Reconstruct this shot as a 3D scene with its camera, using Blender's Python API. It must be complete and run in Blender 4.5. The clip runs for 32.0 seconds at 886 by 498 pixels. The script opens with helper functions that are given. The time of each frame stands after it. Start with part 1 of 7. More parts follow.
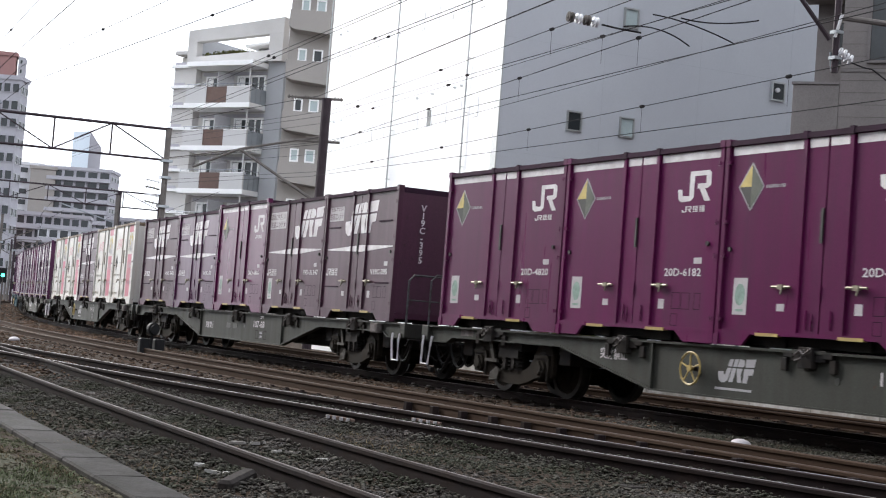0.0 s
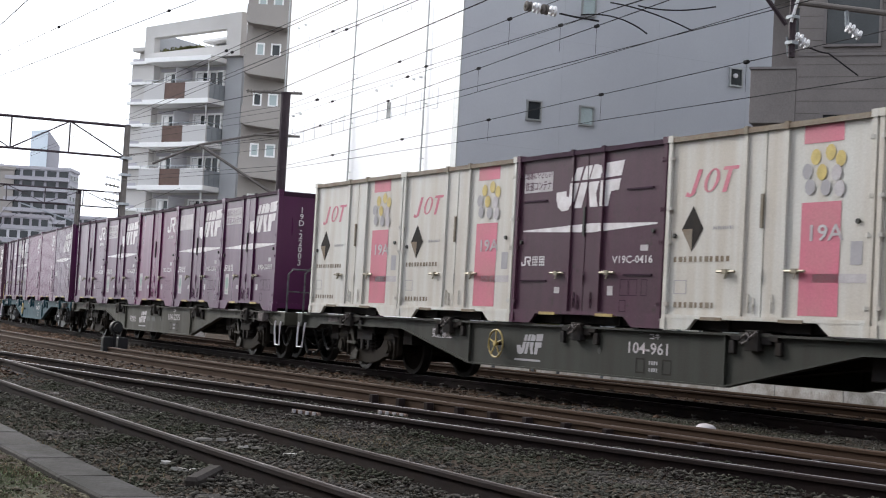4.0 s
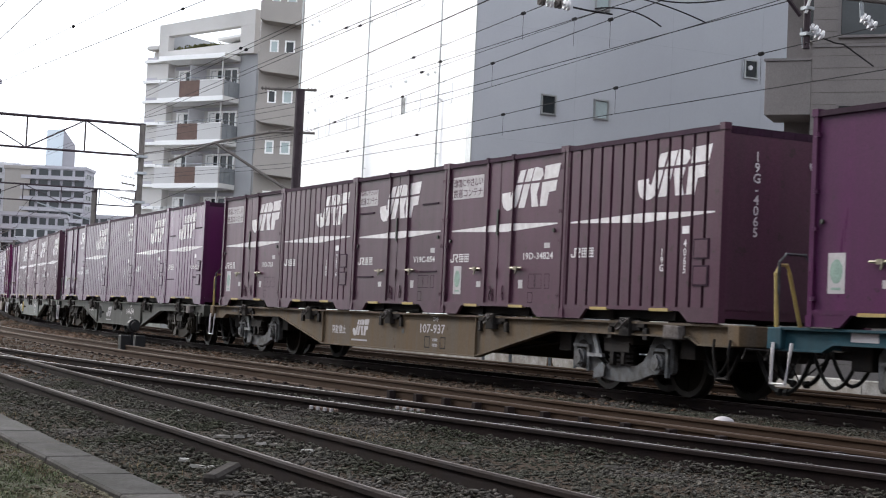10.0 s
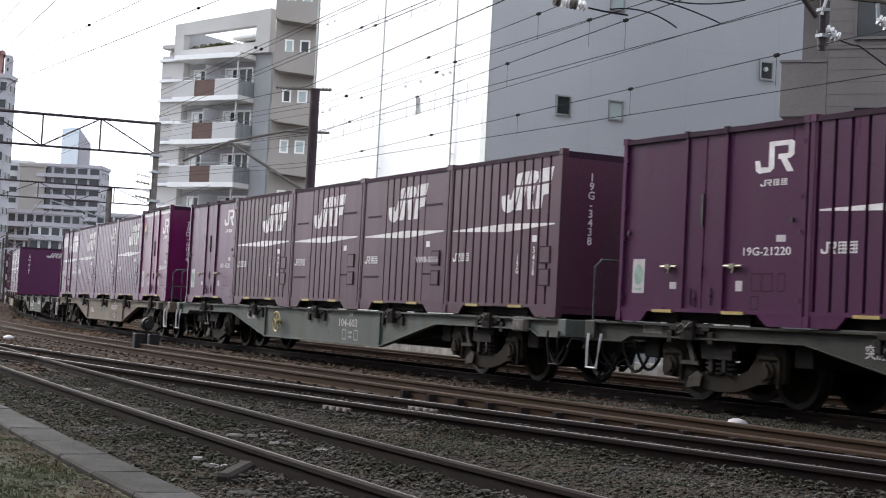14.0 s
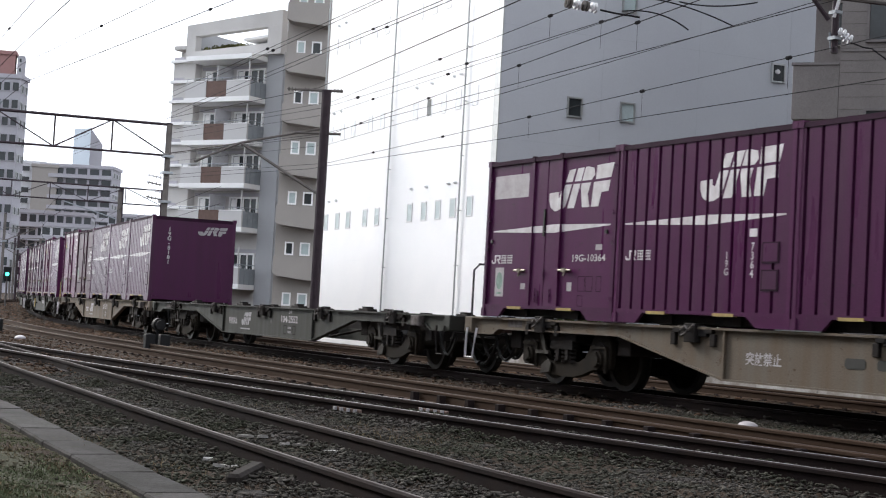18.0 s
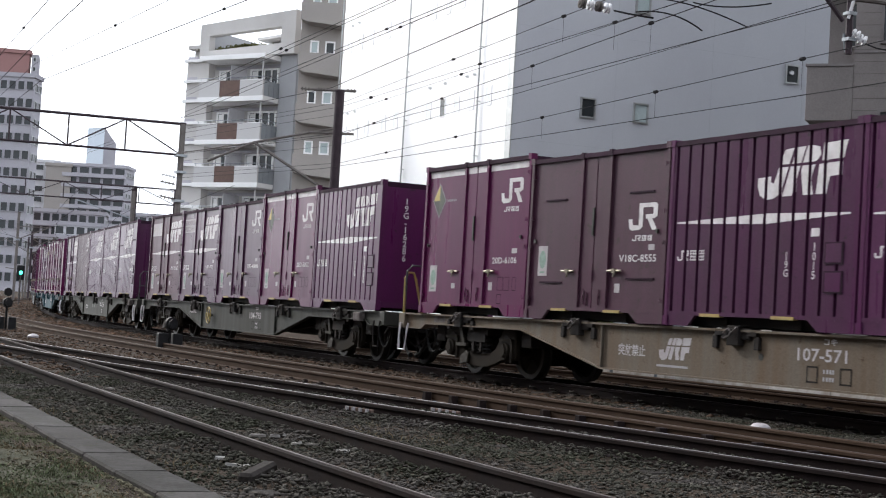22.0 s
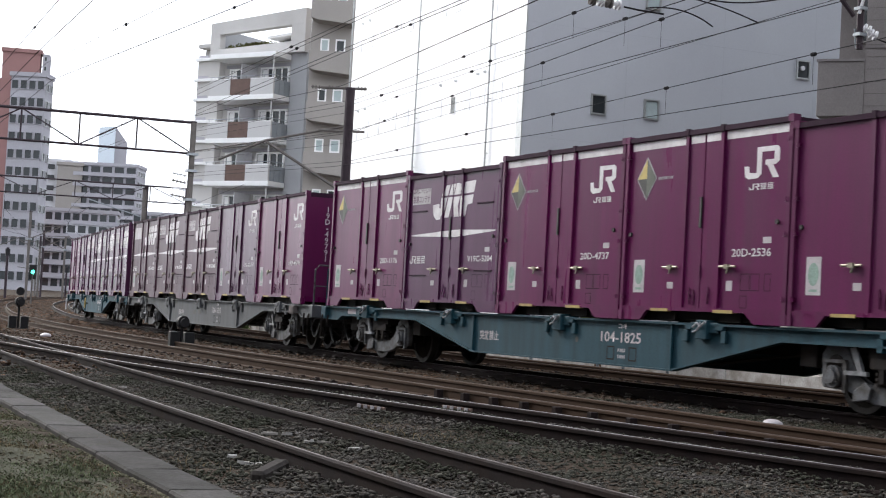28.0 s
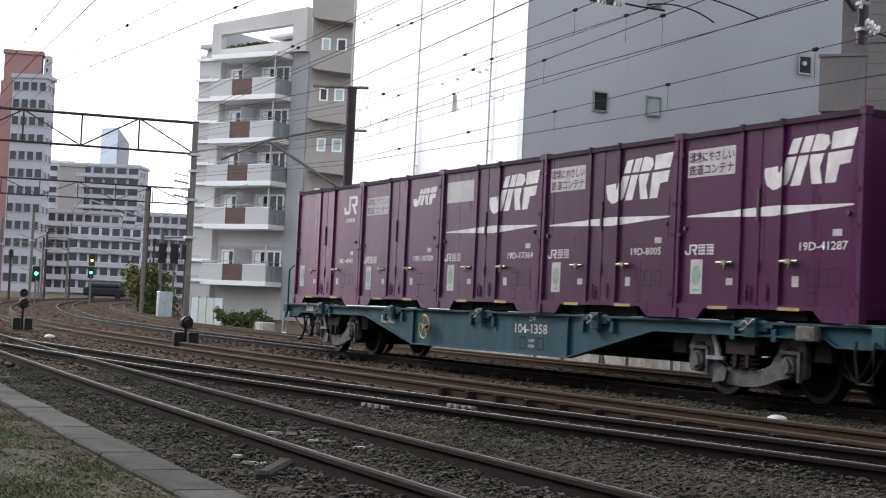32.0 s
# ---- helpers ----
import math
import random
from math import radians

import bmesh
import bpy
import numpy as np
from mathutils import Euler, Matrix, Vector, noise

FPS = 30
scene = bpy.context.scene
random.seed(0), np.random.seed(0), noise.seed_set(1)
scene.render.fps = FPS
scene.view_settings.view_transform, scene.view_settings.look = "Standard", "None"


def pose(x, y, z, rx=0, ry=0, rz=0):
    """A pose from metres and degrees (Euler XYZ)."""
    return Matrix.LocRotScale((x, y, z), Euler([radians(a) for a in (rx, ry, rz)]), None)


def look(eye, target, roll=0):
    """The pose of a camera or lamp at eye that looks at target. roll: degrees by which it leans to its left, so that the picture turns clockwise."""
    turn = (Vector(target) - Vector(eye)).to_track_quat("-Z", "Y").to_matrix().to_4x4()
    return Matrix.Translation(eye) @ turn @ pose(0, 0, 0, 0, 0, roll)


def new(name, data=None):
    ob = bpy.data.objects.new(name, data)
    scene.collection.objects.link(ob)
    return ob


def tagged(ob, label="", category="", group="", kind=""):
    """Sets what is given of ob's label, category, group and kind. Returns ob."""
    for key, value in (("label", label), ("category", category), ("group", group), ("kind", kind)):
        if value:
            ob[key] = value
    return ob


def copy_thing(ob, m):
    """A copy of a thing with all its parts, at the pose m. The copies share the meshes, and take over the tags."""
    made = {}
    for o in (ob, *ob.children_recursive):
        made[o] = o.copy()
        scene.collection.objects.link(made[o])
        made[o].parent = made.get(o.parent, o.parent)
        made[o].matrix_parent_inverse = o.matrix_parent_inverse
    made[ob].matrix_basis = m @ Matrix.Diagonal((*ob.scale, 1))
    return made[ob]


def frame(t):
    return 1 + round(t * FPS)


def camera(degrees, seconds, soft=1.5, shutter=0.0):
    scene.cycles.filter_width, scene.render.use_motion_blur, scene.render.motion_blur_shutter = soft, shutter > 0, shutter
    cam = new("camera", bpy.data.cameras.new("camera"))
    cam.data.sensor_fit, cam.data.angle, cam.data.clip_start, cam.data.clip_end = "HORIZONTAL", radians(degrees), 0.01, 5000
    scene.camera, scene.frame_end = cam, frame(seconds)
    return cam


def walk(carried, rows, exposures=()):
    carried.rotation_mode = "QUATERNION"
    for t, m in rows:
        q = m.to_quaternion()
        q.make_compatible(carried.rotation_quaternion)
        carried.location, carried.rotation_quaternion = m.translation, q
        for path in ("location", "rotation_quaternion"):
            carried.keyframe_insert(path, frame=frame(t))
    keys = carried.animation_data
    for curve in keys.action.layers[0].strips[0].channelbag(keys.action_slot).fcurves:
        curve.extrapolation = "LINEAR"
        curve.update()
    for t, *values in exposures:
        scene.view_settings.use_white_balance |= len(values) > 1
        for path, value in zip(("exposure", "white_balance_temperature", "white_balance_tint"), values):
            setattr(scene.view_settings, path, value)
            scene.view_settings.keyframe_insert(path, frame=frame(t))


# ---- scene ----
# camera: stands on one spot and pans a little. Seconds, turn, tilt, lean (degrees).
EYE = (0.0, 0.0, 0.88)
CAMERA_TURNS = [
    (0, -62.78, 3.09, 4.43), (0.5, -62.60, 3.00, 4.38), (1, -62.40, 2.97, 4.37), (1.5, -62.21, 2.93, 4.17), (2, -62.04, 2.87, 4.12),
    (2.5, -61.85, 2.85, 4.00), (3, -61.69, 2.84, 3.84), (3.5, -61.52, 2.85, 3.49), (5.5, -61.11, 2.88, 2.73), (6, -61.21, 2.86, 2.87),
    (6.5, -61.23, 2.83, 2.87), (7, -61.28, 2.80, 2.88), (7.5, -61.33, 2.76, 2.85), (8, -61.36, 2.73, 2.78), (8.5, -61.42, 2.70, 2.86),
    (9, -61.53, 2.68, 2.78), (9.5, -61.72, 2.67, 2.59), (10, -61.95, 2.66, 2.63), (10.5, -62.09, 2.66, 2.66), (11, -62.17, 2.65, 2.75),
    (11.5, -62.19, 2.65, 2.76), (12, -62.22, 2.66, 2.77), (12.5, -62.25, 2.65, 2.80), (13, -62.30, 2.65, 2.76), (13.5, -62.39, 2.65, 2.82),
    (14, -62.47, 2.64, 2.95), (14.5, -62.48, 2.64, 3.01), (16.5, -62.76, 2.67, 3.09), (17, -62.82, 2.68, 3.23), (17.5, -62.82, 2.67, 3.19),
    (18, -62.88, 2.68, 3.16), (18.5, -63.00, 2.69, 3.16), (19, -63.12, 2.69, 3.22), (19.5, -63.22, 2.70, 3.19), (20, -63.31, 2.70, 3.20),
    (20.5, -63.33, 2.69, 3.20), (21, -63.34, 2.69, 3.22), (21.5, -63.37, 2.68, 3.34), (22, -63.35, 2.66, 3.39), (22.5, -63.34, 2.66, 3.20),
    (23, -63.41, 2.63, 3.13), (23.5, -63.48, 2.63, 3.14), (24, -63.49, 2.61, 3.19), (24.5, -63.50, 2.60, 3.16), (25, -63.57, 2.59, 3.13),
    (25.5, -63.61, 2.58, 3.09), (27.5, -63.74, 2.57, 3.07), (28, -63.76, 2.54, 3.15), (28.5, -63.76, 2.54, 3.10), (29, -63.80, 2.53, 3.03),
    (29.5, -63.83, 2.53, 2.88), (30, -63.85, 2.53, 2.94), (30.5, -63.89, 2.52, 2.96), (31, -63.92, 2.52, 3.08), (31.5, -63.88, 2.48, 3.11),
    (32, -63.87, 2.47, 2.69),
]


def aim(turn, tilt, lean):
    a, b = radians(turn), radians(tilt)
    d = Vector((math.sin(a) * math.cos(b), math.cos(a) * math.cos(b), math.sin(b)))
    return look(EYE, Vector(EYE) + d * 10, lean)


cam = camera(32.2, 32.0, soft=1.1, shutter=0.1)
walk(cam, [(t, aim(a, b, c)) for t, a, b, c in CAMERA_TURNS], exposures=[
    (0, 0.45), (2, 0.45), (3, 0.35), (6, 0.32), (7, 0.42), (8, 0.46), (10, 0.42), (12, 0.33), (14, 0.36), (17, 0.28), (19, 0.18), (21, 0.18), (23, 0.34), (25, 0.40), (28, 0.35), (32, 0.33)])

# ---- world and light: bright overcast sky, veiled sun low over the far end of the line ----
SUN_AZ = math.atan2(-0.36, -0.93)
world = bpy.data.worlds.new("overcast_sky")
scene.world = world
world.use_nodes = True
wn, wl = world.node_tree.nodes, world.node_tree.links
wn.clear()
sky = wn.new("ShaderNodeTexSky")
sky.sky_type, sky.sun_disc = "NISHITA", False
sky.sun_elevation = radians(32)
sky.sun_rotation = math.pi / 2 - SUN_AZ
sky.air_density, sky.dust_density, sky.ozone_density = 1.0, 6.0, 1.0
pale = wn.new("ShaderNodeHueSaturation")
pale.inputs["Saturation"].default_value = 0.12
veil = wn.new("ShaderNodeMix")
veil.data_type = "RGBA"
veil.inputs[0].default_value = 0.6
veil.inputs[7].default_value = (10.6, 11.3, 12.6, 1)
back = wn.new("ShaderNodeBackground")
back.inputs["Strength"].default_value = 0.165
wout = wn.new("ShaderNodeOutputWorld")
wl.new(sky.outputs[0], pale.inputs["Color"])
wl.new(pale.outputs[0], veil.inputs[6])
wl.new(veil.outputs[2], back.inputs["Color"])
wl.new(back.outputs[0], wout.inputs["Surface"])

sun_data = bpy.data.lights.new("sun", "SUN")
sun_data.energy, sun_data.angle, sun_data.color = 2.2, radians(12), (1.0, 0.95, 0.88)
sun = new("sun", sun_data)
sun.matrix_basis = look((math.cos(SUN_AZ) * 60, math.sin(SUN_AZ) * 60, 37), (0, 0, 0))


# ---- materials ----
def material(name, color, rough=0.7, metal=0.0, vary=0.25, scale=6.0, fine=60.0, bump=0.15, dist=0.01,
             second=None, second_amount=0.5, spread=0.08, rain=False, random_tone=0.0, specks=None, speck_at=0.66):
    """A surface with grain and stains: base colour, a second colour in patches, fine relief."""
    m = bpy.data.materials.new(name)
    m.use_nodes = True
    n, l = m.node_tree.nodes, m.node_tree.links
    b = n["Principled BSDF"]
    b.inputs["Metallic"].default_value = metal
    tc = n.new("ShaderNodeTexCoord")
    info = n.new("ShaderNodeObjectInfo")
    shift = n.new("ShaderNodeVectorMath")
    shift.operation = "MULTIPLY_ADD"
    comb = n.new("ShaderNodeCombineXYZ")
    for i in range(3):
        l.new(info.outputs["Random"], comb.inputs[i])
    shift.inputs[1].default_value = (37.0, 19.0, 53.0)
    l.new(comb.outputs[0], shift.inputs[0])
    l.new(tc.outputs["Object"], shift.inputs[2])
    big = n.new("ShaderNodeTexNoise")
    big.inputs["Scale"].default_value = scale
    big.inputs["Detail"].default_value = 6
    if rain:
        sq = n.new("ShaderNodeVectorMath")
        sq.operation = "MULTIPLY"
        sq.inputs[1].default_value = (3.0, 3.0, 0.25)
        l.new(shift.outputs[0], sq.inputs[0])
        l.new(sq.outputs[0], big.inputs["Vector"])
    else:
        l.new(shift.outputs[0], big.inputs["Vector"])
    small = n.new("ShaderNodeTexNoise")
    small.inputs["Scale"].default_value = fine
    small.inputs["Detail"].default_value = 4
    l.new(shift.outputs[0], small.inputs["Vector"])
    ramp = n.new("ShaderNodeValToRGB")
    lo, hi = 0.5 - spread - 0.1, 0.5 + spread + 0.1
    ramp.color_ramp.elements[0].position, ramp.color_ramp.elements[1].position = lo, hi
    c2 = second or tuple(c * (1 - vary) for c in color)
    ramp.color_ramp.elements[0].color = (*color, 1)
    ramp.color_ramp.elements[1].color = (*[a + (b_ - a) * (second_amount if second else 1) for a, b_ in zip(color, c2)], 1)
    l.new(big.outputs["Fac"], ramp.inputs[0])
    mix = n.new("ShaderNodeMix")
    mix.data_type, mix.blend_type = "RGBA", "MULTIPLY"
    mix.inputs[0].default_value = min(1.0, vary * 1.6)
    grain = n.new("ShaderNodeMapRange")
    grain.inputs["From Min"].default_value, grain.inputs["From Max"].default_value = 0.3, 0.7
    grain.inputs["To Min"].default_value, grain.inputs["To Max"].default_value = 0.6, 1.15
    l.new(small.outputs["Fac"], grain.inputs["Value"])
    l.new(ramp.outputs[0], mix.inputs[6])
    l.new(grain.outputs[0], mix.inputs[7])
    last = mix.outputs[2]
    if specks:
        chips = n.new("ShaderNodeTexNoise")
        chips.inputs["Scale"].default_value, chips.inputs["Detail"].default_value, chips.inputs["Roughness"].default_value = 5.5, 9, 0.72
        l.new(shift.outputs[0], chips.inputs["Vector"])
        cut = n.new("ShaderNodeMapRange")
        cut.inputs["From Min"].default_value, cut.inputs["From Max"].default_value = speck_at, speck_at + 0.05
        l.new(chips.outputs["Fac"], cut.inputs["Value"])
        over = n.new("ShaderNodeMix")
        over.data_type = "RGBA"
        over.inputs[7].default_value = (*specks, 1)
        l.new(cut.outputs[0], over.inputs[0])
        l.new(last, over.inputs[6])
        last = over.outputs[2]
    if random_tone:
        tone = n.new("ShaderNodeHueSaturation")
        mr = n.new("ShaderNodeMapRange")
        mr.inputs["To Min"].default_value, mr.inputs["To Max"].default_value = 1 - random_tone, 1 + random_tone
        l.new(info.outputs["Random"], mr.inputs["Value"])
        l.new(mr.outputs[0], tone.inputs["Value"])
        again = n.new("ShaderNodeMath")
        again.operation = "MULTIPLY"
        again.inputs[1].default_value = 7.31
        frac = n.new("ShaderNodeMath")
        frac.operation = "FRACT"
        sat = n.new("ShaderNodeMapRange")
        sat.inputs["To Min"].default_value, sat.inputs["To Max"].default_value = 1 - random_tone * 0.7, 1 + random_tone * 0.7
        l.new(info.outputs["Random"], again.inputs[0])
        l.new(again.outputs[0], frac.inputs[0])
        l.new(frac.outputs[0], sat.inputs["Value"])
        l.new(sat.outputs[0], tone.inputs["Saturation"])
        l.new(last, tone.inputs["Color"])
        last = tone.outputs[0]
    l.new(last, b.inputs["Base Color"])
    rr = n.new("ShaderNodeMapRange")
    rr.inputs["To Min"].default_value, rr.inputs["To Max"].default_value = max(0.02, rough - 0.12), min(1, rough + 0.12)
    l.new(big.outputs["Fac"], rr.inputs["Value"])
    l.new(rr.outputs[0], b.inputs["Roughness"])
    b.inputs["Specular IOR Level"].default_value = 0.07 if rough >= 0.7 else 0.18 if rough >= 0.55 else 0.4
    if bump:
        bp = n.new("ShaderNodeBump")
        bp.inputs["Strength"].default_value, bp.inputs["Distance"].default_value = bump, dist
        l.new(small.outputs["Fac"], bp.inputs["Height"])
        l.new(bp.outputs[0], b.inputs["Normal"])
    return m


def glow(name, color, strength):
    m = bpy.data.materials.new(name)
    m.use_nodes = True
    b = m.node_tree.nodes["Principled BSDF"]
    b.inputs["Base Color"].default_value = (*color, 1)
    b.inputs["Emission Color"].default_value = (*color, 1)
    b.inputs["Emission Strength"].default_value = strength
    return m


MAROON = material("maroon_paint", (0.076, 0.0165, 0.063), 0.31, 0, 0.28, 1.3, 45, 0.05, 0.004, (0.060, 0.0165, 0.050), 0.85, 0.1, True, 0.14, (0.036, 0.017, 0.030), 0.62)
MAGENTA = material("fresh_maroon_paint", (0.108, 0.0070, 0.062), 0.31, 0, 0.18, 1.3, 45, 0.04, 0.004, (0.072, 0.011, 0.048), 0.8, 0.1, True, 0.10)
BROWN_MAROON = material("dusty_brown_maroon_paint", (0.074, 0.025, 0.050), 0.40, 0, 0.3, 1.3, 45, 0.05, 0.004, (0.056, 0.026, 0.040), 0.85, 0.1, True, 0.10, (0.042, 0.023, 0.028), 0.60)
for paint in (MAROON, MAGENTA, BROWN_MAROON):
    paint.node_tree.nodes["Principled BSDF"].inputs["Specular IOR Level"].default_value = 0.28
MAROON_DARK = material("maroon_frame_paint", (0.038, 0.014, 0.033), 0.7, 0, 0.3, 4, 45, 0.08, 0.004, (0.028, 0.017, 0.025), 0.8, 0.1, False, 0.12)
CREAM = material("cream_container_paint", (0.56, 0.555, 0.53), 0.34, 0, 0.16, 1.5, 40, 0.04, 0.004, (0.44, 0.39, 0.33), 0.75, 0.05, True, 0.06, (0.24, 0.16, 0.10), 0.68)
CREAM_FRAME = material("dirty_cream_frame", (0.21, 0.185, 0.15), 0.6, 0, 0.3, 4, 40, 0.08, 0.004, (0.16, 0.11, 0.07), 0.8, 0.08)
PINK = material("pink_band_paint", (0.52, 0.13, 0.20), 0.5, 0, 0.18, 2, 40, 0.0, 0.004, (0.40, 0.16, 0.18), 0.7)
DIAMOND = material("dull_green_grey_print", (0.085, 0.095, 0.075), 0.5, 0, 0.25, 9, 60, 0.0)
GOLD = material("gold_print", (0.55, 0.43, 0.14), 0.5, 0, 0.25, 9, 60, 0.0)
WHITE = material("white_marking_paint", (0.66, 0.64, 0.66), 0.5, 0, 0.18, 5, 40, 0.0, 0.004, (0.46, 0.42, 0.44), 0.8, 0.08)
SIGN = material("faded_sign_plate", (0.44, 0.42, 0.44), 0.5, 0, 0.2, 5, 40, 0.0, 0.004, (0.34, 0.30, 0.32), 0.8, 0.08)
PLATE = material("weathered_pale_plate", (0.17, 0.155, 0.155), 0.8, 0, 0.4, 9, 60, 0.1, 0.004, (0.09, 0.075, 0.07), 0.9)
LATCH_STEEL = material("worn_latch_steel", (0.26, 0.23, 0.17), 0.5, 0.3, 0.3, 12, 60, 0.05)
GREYMARK = material("grey_lettering", (0.34, 0.33, 0.35), 0.6, 0, 0.1, 5, 40, 0.0)
GREEN = material("green_leaf_print", (0.24, 0.35, 0.30), 0.5, 0, 0.3, 12, 60, 0.0)
YELLOW = material("yellow_latch_paint", (0.40, 0.30, 0.09), 0.5, 0, 0.25, 12, 60, 0.05, 0.003, (0.27, 0.2, 0.09), 0.7)
BLACK = material("black_print", (0.03, 0.03, 0.028), 0.5, 0, 0.2, 8, 60, 0.0)
STEEL_DARK = material("grimy_steel", (0.018, 0.017, 0.018), 0.7, 0.0, 0.35, 5, 60, 0.2, 0.006, (0.034, 0.027, 0.023), 0.7)
GREY_WAGON = material("grey_wagon_paint", (0.036, 0.039, 0.034), 0.6, 0, 0.3, 1.4, 50, 0.1, 0.004, (0.029, 0.028, 0.024), 0.9, 0.1, True, 0.15, (0.045, 0.025, 0.016), 0.64)
LIGHT_WAGON = material("light_grey_wagon_paint", (0.092, 0.099, 0.109), 0.6, 0, 0.25, 1.4, 50, 0.08, 0.004, (0.085, 0.085, 0.085), 0.8, 0.1, True, 0.1, (0.06, 0.04, 0.028), 0.67)
RUST_WAGON = material("rusty_wagon_paint", (0.115, 0.078, 0.046), 0.75, 0, 0.35, 1.6, 50, 0.15, 0.004, (0.11, 0.095, 0.08), 0.9, 0.1, True, 0.1, (0.055, 0.028, 0.016), 0.62)
BEIGE_WAGON = material("beige_wagon_paint", (0.135, 0.118, 0.098), 0.65, 0, 0.3, 1.4, 50, 0.08, 0.004, (0.12, 0.085, 0.058), 0.9, 0.1, True, 0.1, (0.055, 0.028, 0.016), 0.62)
BLUE_WAGON = material("blue_wagon_paint", (0.011, 0.058, 0.082), 0.6, 0, 0.25, 1.4, 50, 0.06, 0.004, (0.014, 0.040, 0.054), 0.9, 0.1, True, 0.1, (0.03, 0.024, 0.02), 0.66)
OLIVE_WAGON = material("olive_grey_wagon_paint", (0.050, 0.049, 0.039), 0.6, 0, 0.3, 1.4, 50, 0.08, 0.004, (0.032, 0.028, 0.021), 0.9, 0.1, True, 0.1, (0.055, 0.034, 0.022), 0.62)
TEAL_WAGON = material("teal_grey_wagon_paint", (0.075, 0.092, 0.092), 0.6, 0, 0.3, 1.4, 50, 0.08, 0.004, (0.08, 0.076, 0.064), 0.9, 0.1, True, 0.1, (0.055, 0.028, 0.016), 0.62)
GREY_BOGIE = material("grey_bogie_paint", (0.11, 0.116, 0.128), 0.6, 0.1, 0.4, 7, 50, 0.2, 0.006, (0.05, 0.045, 0.042), 0.9, 0.06, False, 0.15, (0.03, 0.026, 0.025), 0.6)
DARK_BOGIE = material("dirty_bogie_paint", (0.015, 0.013, 0.011), 0.75, 0.0, 0.3, 4, 50, 0.2, 0.006, (0.026, 0.020, 0.015), 0.8)
DARK_BOGIE_PALE = material("worn_bogie_link", (0.042, 0.038, 0.032), 0.6, 0.2, 0.4, 9, 60, 0.15, 0.004, (0.024, 0.020, 0.018), 0.9)
LINK_GREY = material("bright_bogie_link", (0.24, 0.25, 0.27), 0.5, 0.2, 0.35, 9, 60, 0.1, 0.004, (0.10, 0.10, 0.105), 0.9)
TREAD = material("grimy_wheel_tread", (0.036, 0.033, 0.031), 0.5, 0.4, 0.25, 8, 60, 0.05)
RUBBER = material("black_rubber", (0.02, 0.02, 0.02), 0.6, 0, 0.2, 8, 60, 0.05)
RAIL_RUST = material("rusty_rail_side", (0.014, 0.010, 0.011), 0.8, 0.0, 0.35, 3, 70, 0.25, 0.006, (0.024, 0.016, 0.014), 0.7)
RAIL_BROWN = material("brown_rail_side", (0.046, 0.028, 0.019), 0.8, 0.0, 0.35, 3, 70, 0.25, 0.006, (0.045, 0.028, 0.019), 0.7)
RAIL_TOP = material("polished_rail_head", (0.36, 0.34, 0.35), 0.32, 0.8, 0.2, 1.5, 60, 0.03, 0.002, (0.20, 0.17, 0.17), 0.8)
RAIL_MID = material("dull_rail_head", (0.17, 0.15, 0.15), 0.42, 0.6, 0.25, 1.5, 60, 0.03, 0.002, (0.08, 0.062, 0.056), 0.8)
RAIL_WORN = material("worn_siding_rail_head", (0.115, 0.098, 0.096), 0.55, 0.3, 0.3, 1.5, 60, 0.03, 0.002, (0.05, 0.038, 0.035), 0.8)
RAIL_DULL = material("rust_filmed_rail_head", (0.055, 0.037, 0.029), 0.6, 0.2, 0.25, 1.5, 60, 0.03, 0.002, (0.03, 0.021, 0.017), 0.8)
CLIP_STEEL = material("worn_clip_steel", (0.06, 0.055, 0.05), 0.6, 0.2, 0.4, 9, 60, 0.1, 0.004, (0.03, 0.024, 0.02), 0.9)
SLEEPER = material("weathered_sleeper", (0.026, 0.023, 0.021), 0.85, 0, 0.4, 5, 40, 0.4, 0.01, (0.042, 0.036, 0.034), 0.8, 0.1, False, 0.25)
BALLAST = material("brown_grey_ballast", (0.044, 0.030, 0.021), 0.9, 0, 0.5, 1.2, 28, 0.8, 0.03, (0.028, 0.021, 0.015), 0.9, 0.1)
EARTH = material("dark_earth", (0.064, 0.062, 0.042), 0.95, 0, 0.45, 2.0, 30, 0.5, 0.03, (0.032, 0.036, 0.023), 0.9, 0.08)
CONCRETE = material("grey_concrete", (0.072, 0.067, 0.067), 0.85, 0, 0.45, 2.6, 30, 0.4, 0.01, (0.046, 0.045, 0.041), 0.9, 0.06, False, 0.25, (0.040, 0.042, 0.030), 0.6)


# ---- mesh helpers ----
def shape():
    return bmesh.new()


def box(bm, x0, x1, y0, y1, z0, z1):
    v = [bm.verts.new((x, y, z)) for x in (x0, x1) for y in (y0, y1) for z in (z0, z1)]
    for f in ((0, 1, 3, 2), (4, 6, 7, 5), (0, 4, 5, 1), (2, 3, 7, 6), (0, 2, 6, 4), (1, 5, 7, 3)):
        bm.faces.new([v[i] for i in f])
    return v


def prism(bm, poly, y0, y1):
    """Extrudes a polygon given in (x, z) from y0 to y1."""
    a = [bm.verts.new((x, y0, z)) for x, z in poly]
    b = [bm.verts.new((x, y1, z)) for x, z in poly]
    bm.faces.new(a)
    bm.faces.new(b[::-1])
    for i in range(len(poly)):
        j = (i + 1) % len(poly)
        bm.faces.new((a[j], a[i], b[i], b[j]))


